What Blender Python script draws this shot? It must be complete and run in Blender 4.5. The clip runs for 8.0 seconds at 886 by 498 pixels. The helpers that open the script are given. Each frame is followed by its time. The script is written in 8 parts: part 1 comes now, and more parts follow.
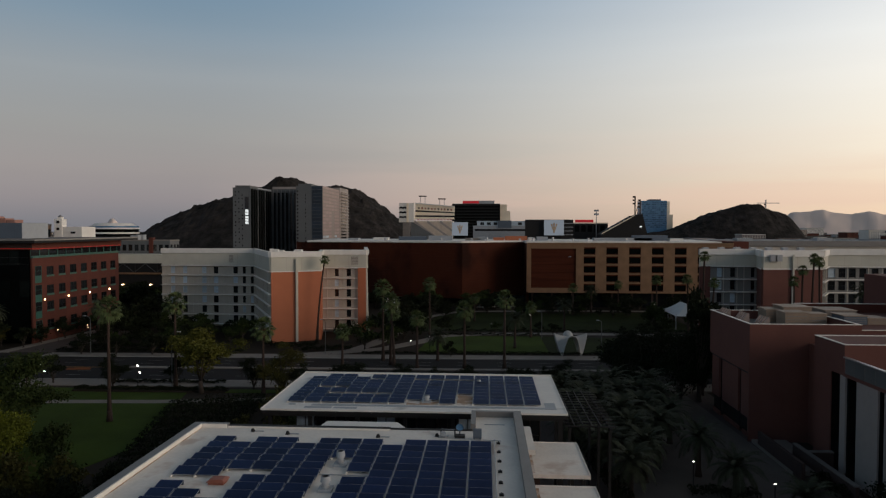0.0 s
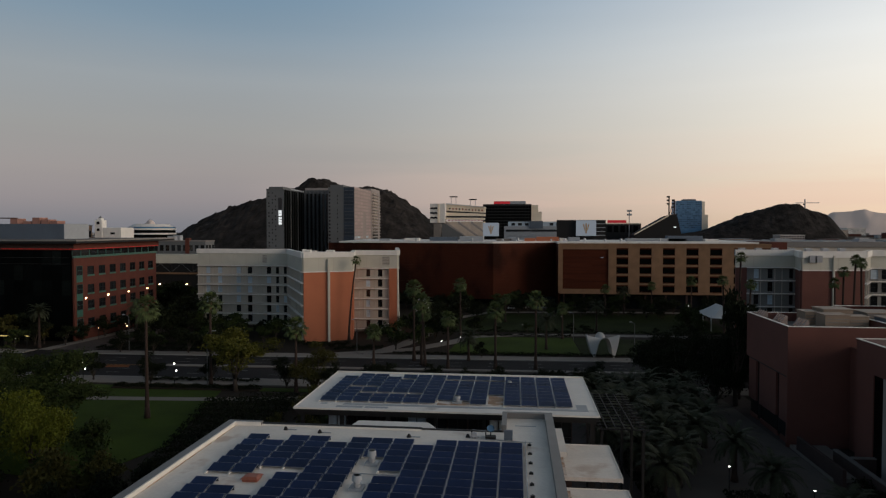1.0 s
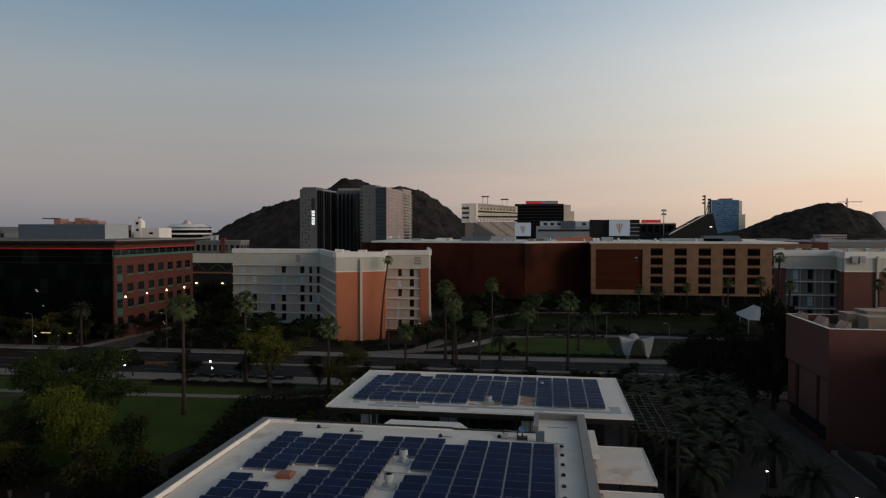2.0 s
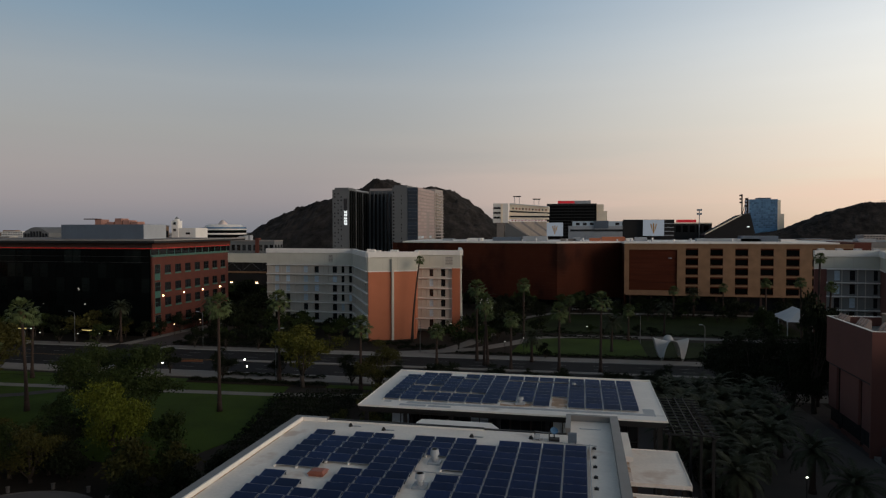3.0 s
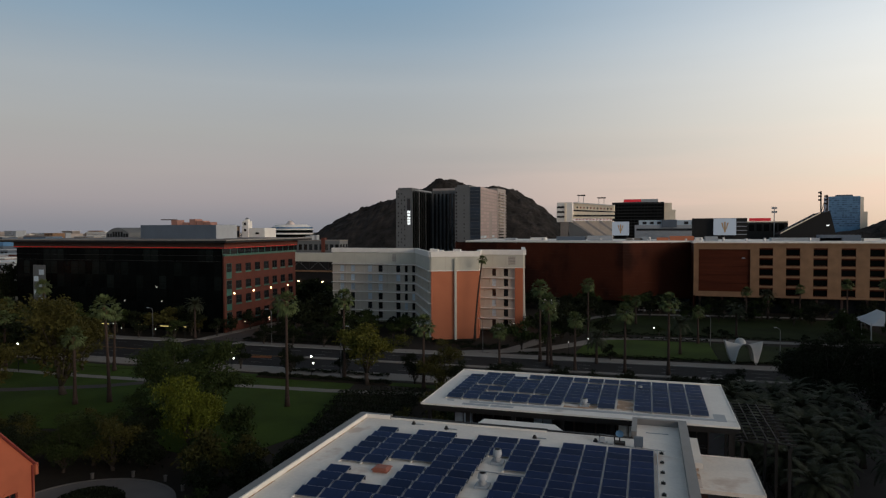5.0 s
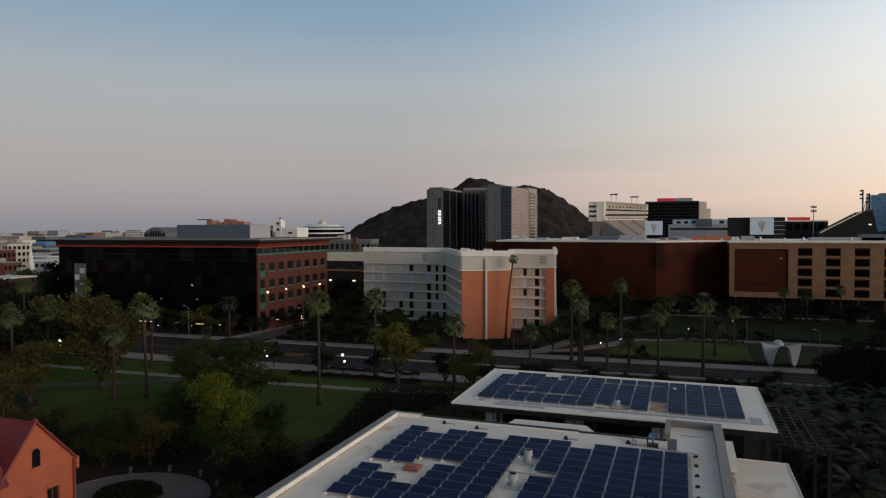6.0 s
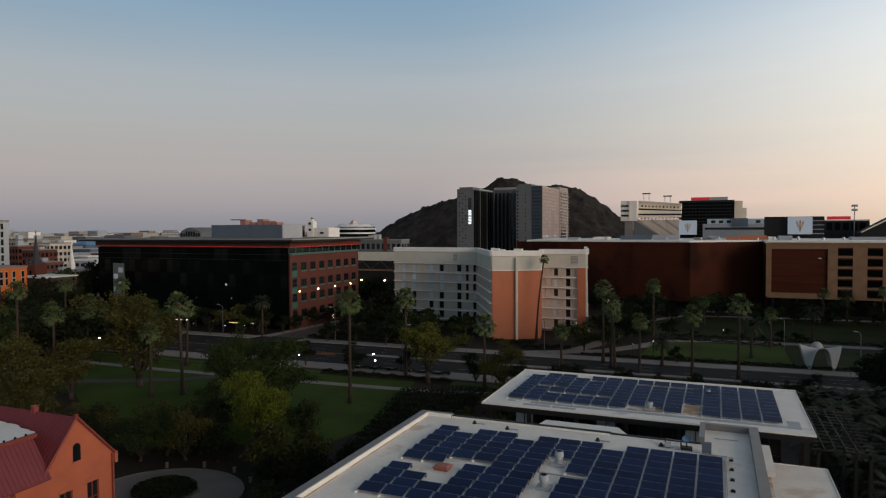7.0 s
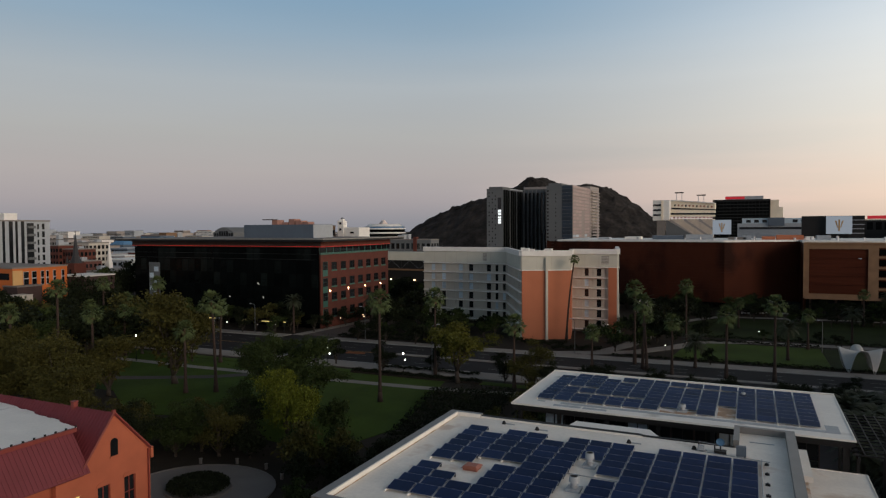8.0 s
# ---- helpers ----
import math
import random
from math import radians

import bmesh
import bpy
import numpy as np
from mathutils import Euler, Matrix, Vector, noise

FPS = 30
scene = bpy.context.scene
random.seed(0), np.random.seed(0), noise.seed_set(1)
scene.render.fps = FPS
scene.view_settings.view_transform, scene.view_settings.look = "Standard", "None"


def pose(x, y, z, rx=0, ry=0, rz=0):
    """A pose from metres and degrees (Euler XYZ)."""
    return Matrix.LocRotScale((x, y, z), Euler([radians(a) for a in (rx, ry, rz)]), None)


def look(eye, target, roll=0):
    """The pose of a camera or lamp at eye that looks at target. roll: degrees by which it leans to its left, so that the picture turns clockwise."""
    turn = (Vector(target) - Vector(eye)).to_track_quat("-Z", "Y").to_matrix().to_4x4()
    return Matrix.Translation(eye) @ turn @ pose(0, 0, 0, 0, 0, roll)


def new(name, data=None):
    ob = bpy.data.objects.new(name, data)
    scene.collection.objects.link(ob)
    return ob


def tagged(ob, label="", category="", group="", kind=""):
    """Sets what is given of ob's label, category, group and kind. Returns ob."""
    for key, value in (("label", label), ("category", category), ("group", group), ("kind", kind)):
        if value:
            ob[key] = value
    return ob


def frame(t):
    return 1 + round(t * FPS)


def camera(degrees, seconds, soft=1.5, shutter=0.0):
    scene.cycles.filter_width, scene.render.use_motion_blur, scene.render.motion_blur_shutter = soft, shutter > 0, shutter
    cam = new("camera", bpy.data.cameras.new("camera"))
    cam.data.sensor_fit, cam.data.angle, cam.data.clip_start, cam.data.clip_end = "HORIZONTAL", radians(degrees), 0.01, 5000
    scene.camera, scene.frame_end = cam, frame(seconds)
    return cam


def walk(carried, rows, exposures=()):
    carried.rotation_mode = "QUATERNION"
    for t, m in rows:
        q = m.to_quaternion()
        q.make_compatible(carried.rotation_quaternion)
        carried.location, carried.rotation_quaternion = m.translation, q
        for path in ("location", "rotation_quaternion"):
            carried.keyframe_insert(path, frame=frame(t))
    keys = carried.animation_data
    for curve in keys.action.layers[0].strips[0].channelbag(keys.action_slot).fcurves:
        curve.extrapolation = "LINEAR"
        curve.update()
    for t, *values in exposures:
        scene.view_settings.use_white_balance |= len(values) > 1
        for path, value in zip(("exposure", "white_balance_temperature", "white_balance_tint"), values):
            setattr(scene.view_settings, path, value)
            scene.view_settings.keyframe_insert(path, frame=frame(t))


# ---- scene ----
# The camera hangs in the air over a roof and turns slowly to its left.
cam = camera(67.5, 8.0, 1.25)
EYE, TURN = 28.1, 3.6
ROWS = [
    (0.0, 0.00, -1.82, -0.05), (0.5, 1.34, -1.79, -0.03), (1.0, 2.67, -1.77, -0.01), (1.5, 4.02, -1.77, 0.01), (3.0, 8.11, -1.77, 0.05),
    (3.5, 9.41, -1.76, 0.09), (4.0, 10.78, -1.77, 0.13), (4.5, 12.17, -1.78, 0.17), (6.0, 16.17, -1.83, 0.22), (6.5, 17.51, -1.83, 0.25),
    (7.0, 18.79, -1.83, 0.29), (7.5, 20.07, -1.83, 0.31), (8.0, 21.34, -1.84, 0.32),
]
walk(cam, [(t, pose(0, 0, EYE, 90 + pitch, roll, TURN + yaw)) for t, yaw, pitch, roll in ROWS],
     exposures=[(0.0, 0.0), (8.0, 0.4)])

# ---- light: the sky before sunrise, with its glow low in the east ----
GLOW_AZ = radians(-72)  # from the y axis, to the right
SUN_AZ = radians(-118)
world = bpy.data.worlds.new("dawn_sky")
scene.world = world
world.use_nodes = True
wn, wl = world.node_tree.nodes, world.node_tree.links
wn.clear()


def ramp_node(nodes, stops):
    node = nodes.new("ShaderNodeValToRGB")
    e = node.color_ramp.elements
    while len(e) < len(stops):
        e.new(0.5)
    for el, (p, c) in zip(e, stops):
        el.position, el.color = p, (*c, 1)
    return node


def lin(r, g, b):
    return tuple((v / 255 / 12.92) if v < 10.3 else ((v / 255 + 0.055) / 1.055) ** 2.4 for v in (r, g, b))


def build_sky():
    co = wn.new("ShaderNodeTexCoord")
    sep = wn.new("ShaderNodeSeparateXYZ")
    wl.new(co.outputs["Generated"], sep.inputs[0])
    # share of the glow: cosine of the angle from the glow's azimuth
    flat = wn.new("ShaderNodeVectorMath")
    flat.operation = "MULTIPLY"
    flat.inputs[1].default_value = (1, 1, 0)
    wl.new(co.outputs["Generated"], flat.inputs[0])
    unit = wn.new("ShaderNodeVectorMath")
    unit.operation = "NORMALIZE"
    wl.new(flat.outputs[0], unit.inputs[0])
    dot = wn.new("ShaderNodeVectorMath")
    dot.operation = "DOT_PRODUCT"
    dot.inputs[1].default_value = (-math.sin(GLOW_AZ), math.cos(GLOW_AZ), 0)
    wl.new(unit.outputs[0], dot.inputs[0])
    shift = wn.new("ShaderNodeMapRange")
    shift.inputs["From Min"].default_value, shift.inputs["From Max"].default_value = -0.17, 0.656
    wl.new(dot.outputs["Value"], shift.inputs["Value"])
    shift.clamp = False
    floor_ = wn.new("ShaderNodeMath")
    floor_.operation = "MAXIMUM"
    floor_.inputs[1].default_value = 0.0
    wl.new(shift.outputs[0], floor_.inputs[0])
    share = wn.new("ShaderNodeMath")
    share.operation = "POWER"
    share.inputs[1].default_value = 2.0
    wl.new(floor_.outputs[0], share.inputs[0])
    cold = ramp_node(wn, [(0.0, lin(117, 119, 127)), (0.03, lin(126, 126, 132)), (0.065, lin(146, 140, 142)), (0.105, lin(155, 149, 148)), (0.16, lin(155, 155, 154)),
                          (0.23, lin(151, 158, 163)), (0.3, lin(128, 148, 164)), (0.38, lin(106, 139, 165)), (0.62, lin(74, 87, 102)), (1.0, lin(53, 57, 62))])
    warm = ramp_node(wn, [(0.0, lin(213, 180, 157)), (0.03, lin(226, 198, 170)), (0.07, lin(234, 215, 188)), (0.12, lin(235, 224, 206)),
                          (0.2, lin(232, 228, 219)), (0.27, lin(224, 226, 225)), (0.35, lin(203, 211, 219)), (0.6, lin(118, 124, 132)), (1.0, lin(53, 57, 62))])
    height = wn.new("ShaderNodeMath")
    height.inputs[1].default_value = 0.024
    wl.new(sep.outputs["Z"], height.inputs[0])
    for r in (cold, warm):
        wl.new(height.outputs[0], r.inputs[0])
    mix = wn.new("ShaderNodeMix")
    mix.data_type = "RGBA"
    mix.clamp_factor = False
    wl.new(share.outputs[0], mix.inputs["Factor"])
    wl.new(cold.outputs[0], mix.inputs["A"])
    wl.new(warm.outputs[0], mix.inputs["B"])
    # faint drawn-out cloud
    stretch = wn.new("ShaderNodeMapping")
    stretch.inputs["Scale"].default_value = (0.8, 0.8, 9)
    wl.new(co.outputs["Generated"], stretch.inputs[0])
    cloud = wn.new("ShaderNodeTexNoise")
    cloud.inputs["Scale"].default_value, cloud.inputs["Detail"].default_value = 2.2, 5
    wl.new(stretch.outputs[0], cloud.inputs["Vector"])
    soft = wn.new("ShaderNodeMapRange")
    soft.inputs["From Min"].default_value, soft.inputs["From Max"].default_value = 0.35, 0.75
    soft.inputs["To Min"].default_value, soft.inputs["To Max"].default_value = 0.985, 1.02
    wl.new(cloud.outputs[0], soft.inputs["Value"])
    tint = wn.new("ShaderNodeVectorMath")
    tint.operation = "SCALE"
    band = ramp_node(wn, [(0.0, (0, 0, 0)), (0.02, (0.15, 0.15, 0.15)), (0.06, (1, 1, 1)), (0.1, (0.8, 0.8, 0.8)), (0.17, (0, 0, 0))])
    wl.new(height.outputs[0], band.inputs[0])
    veil = wn.new("ShaderNodeMapRange")
    veil.inputs["From Min"].default_value, veil.inputs["From Max"].default_value = 0.38, 0.62
    veil.inputs["To Max"].default_value = 0.5
    wl.new(cloud.outputs[0], veil.inputs["Value"])
    amount = wn.new("ShaderNodeMath")
    amount.operation = "MULTIPLY"
    wl.new(band.outputs[0], amount.inputs[0])
    wl.new(veil.outputs[0], amount.inputs[1])
    lean = wn.new("ShaderNodeMath")
    lean.operation, lean.use_clamp = "MULTIPLY_ADD", True
    lean.inputs[1].default_value, lean.inputs[2].default_value = 1.2, -0.1
    wl.new(floor_.outputs[0], lean.inputs[0])
    amount2 = wn.new("ShaderNodeMath")
    amount2.operation = "MULTIPLY"
    wl.new(amount.outputs[0], amount2.inputs[0])
    wl.new(lean.outputs[0], amount2.inputs[1])
    rose = wn.new("ShaderNodeMix")
    rose.data_type = "RGBA"
    rose.inputs["B"].default_value = (*lin(226, 190, 174), 1)
    wl.new(amount2.outputs[0], rose.inputs["Factor"])
    wl.new(mix.outputs["Result"], rose.inputs["A"])
    wl.new(rose.outputs["Result"], tint.inputs[0])
    wl.new(soft.outputs[0], tint.inputs["Scale"])
    # the clear air of a physical sky with the sun at the horizon
    air = wn.new("ShaderNodeTexSky")
    air.sky_type, air.sun_disc = "NISHITA", False
    air.sun_elevation, air.sun_rotation = radians(0.5), -GLOW_AZ
    bg_air, bg_sky, both, out = (wn.new("ShaderNodeBackground"), wn.new("ShaderNodeBackground"), wn.new("ShaderNodeAddShader"), wn.new("ShaderNodeOutputWorld"))
    bg_air.inputs["Strength"].default_value, bg_sky.inputs["Strength"].default_value = 0.004, 1.0
    wl.new(air.outputs[0], bg_air.inputs[0])
    wl.new(tint.outputs[0], bg_sky.inputs[0])
    wl.new(bg_air.outputs[0], both.inputs[0])
    wl.new(bg_sky.outputs[0], both.inputs[1])
    wl.new(both.outputs[0], out.inputs[0])


build_sky()
sun = new("dawn_glow", bpy.data.lights.new("dawn_glow", "SUN"))
sun.data.energy, sun.data.angle, sun.data.color = 0.85, radians(25), (1.0, 0.81, 0.66)
sun.matrix_world = look((0, 0, 0), (math.sin(SUN_AZ), -math.cos(SUN_AZ), -math.tan(radians(12))))


# ---- materials ----
def material(name, color, rough=0.8, metal=0.0, var=0.18, scale=0.6, fine=12.0, bump=0.15, stain=None, stain_at=0.6, per_object=0.0, spec=0.5, streak=None):
    """A surface with large stains and fine grain, in the object's own metres."""
    m = bpy.data.materials.new(name)
    m.use_nodes = True
    n, l = m.node_tree.nodes, m.node_tree.links
    b = n["Principled BSDF"]
    b.inputs["Roughness"].default_value, b.inputs["Metallic"].default_value = rough, metal
    b.inputs["Specular IOR Level"].default_value = spec
    co = n.new("ShaderNodeTexCoord")
    src = co.outputs["Object"]
    big, small = n.new("ShaderNodeTexNoise"), n.new("ShaderNodeTexNoise")
    big.inputs["Scale"].default_value, big.inputs["Detail"].default_value = scale, 6
    small.inputs["Scale"].default_value, small.inputs["Detail"].default_value = fine, 4
    if streak:
        mp = n.new("ShaderNodeMapping")
        mp.inputs["Scale"].default_value = streak
        l.new(src, mp.inputs[0])
        l.new(mp.outputs[0], big.inputs["Vector"])
    else:
        l.new(src, big.inputs["Vector"])
    l.new(src, small.inputs["Vector"])
    add = n.new("ShaderNodeMath")
    add.operation = "ADD"
    l.new(big.outputs[0], add.inputs[0])
    half = n.new("ShaderNodeMath")
    half.operation = "MULTIPLY"
    half.inputs[1].default_value = 0.5
    l.new(small.outputs[0], half.inputs[0])
    l.new(half.outputs[0], add.inputs[1])
    rng = n.new("ShaderNodeMapRange")
    rng.inputs["From Min"].default_value, rng.inputs["From Max"].default_value = 0.45, 1.05
    rng.inputs["To Min"].default_value, rng.inputs["To Max"].default_value = 1 - var, 1 + var
    l.new(add.outputs[0], rng.inputs["Value"])
    tint = n.new("ShaderNodeVectorMath")
    tint.operation = "SCALE"
    tint.inputs[0].default_value = color
    l.new(rng.outputs[0], tint.inputs["Scale"])
    last = tint.outputs[0]
    if per_object:
        info = n.new("ShaderNodeObjectInfo")
        r2 = n.new("ShaderNodeMapRange")
        r2.inputs["To Min"].default_value, r2.inputs["To Max"].default_value = 1 - per_object, 1 + per_object
        l.new(info.outputs["Random"], r2.inputs["Value"])
        t2 = n.new("ShaderNodeVectorMath")
        t2.operation = "SCALE"
        l.new(last, t2.inputs[0])
        l.new(r2.outputs[0], t2.inputs["Scale"])
        last = t2.outputs[0]
    if stain:
        mask = n.new("ShaderNodeMapRange")
        mask.interpolation_type = "SMOOTHSTEP"
        mask.inputs["From Min"].default_value, mask.inputs["From Max"].default_value = stain_at, stain_at + 0.15
        l.new(big.outputs[0], mask.inputs["Value"])
        mx = n.new("ShaderNodeMix")
        mx.data_type = "RGBA"
        l.new(mask.outputs[0], mx.inputs["Factor"])
        l.new(last, mx.inputs["A"])
        mx.inputs["B"].default_value = (*stain, 1)
        last = mx.outputs["Result"]
    l.new(last, b.inputs["Base Color"])
    if bump:
        bp = n.new("ShaderNodeBump")
        bp.inputs["Strength"].default_value, bp.inputs["Distance"].default_value = bump, 0.05
        l.new(small.outputs[0], bp.inputs["Height"])
        l.new(bp.outputs[0], b.inputs["Normal"])
    return m


def leafy(name, color, var=0.32, rough=0.7):
    """Leaves that differ from one to the next."""
    m = material(name, color, rough, var=0.3, scale=0.5, fine=5, bump=0, spec=0.1)
    n, l = m.node_tree.nodes, m.node_tree.links
    b = n["Principled BSDF"]
    old = b.inputs["Base Color"].links[0].from_socket
    geo, r = n.new("ShaderNodeNewGeometry"), n.new("ShaderNodeMapRange")
    r.inputs["To Min"].default_value, r.inputs["To Max"].default_value = 1 - var, 1 + var
    l.new(geo.outputs["Random Per Island"], r.inputs["Value"])
    s = n.new("ShaderNodeVectorMath")
    s.operation = "SCALE"
    l.new(old, s.inputs[0])
    l.new(r.outputs[0], s.inputs["Scale"])
    l.new(s.outputs[0], b.inputs["Base Color"])
    return m


def lamp_glow(name, color, strength):
    m = bpy.data.materials.new(name)
    m.use_nodes = True
    b = m.node_tree.nodes["Principled BSDF"]
    b.inputs["Base Color"].default_value = (*(0.35 * c for c in color), 1)
    b.inputs["Emission Color"].default_value, b.inputs["Emission Strength"].default_value = (*color, 1), strength
    return m


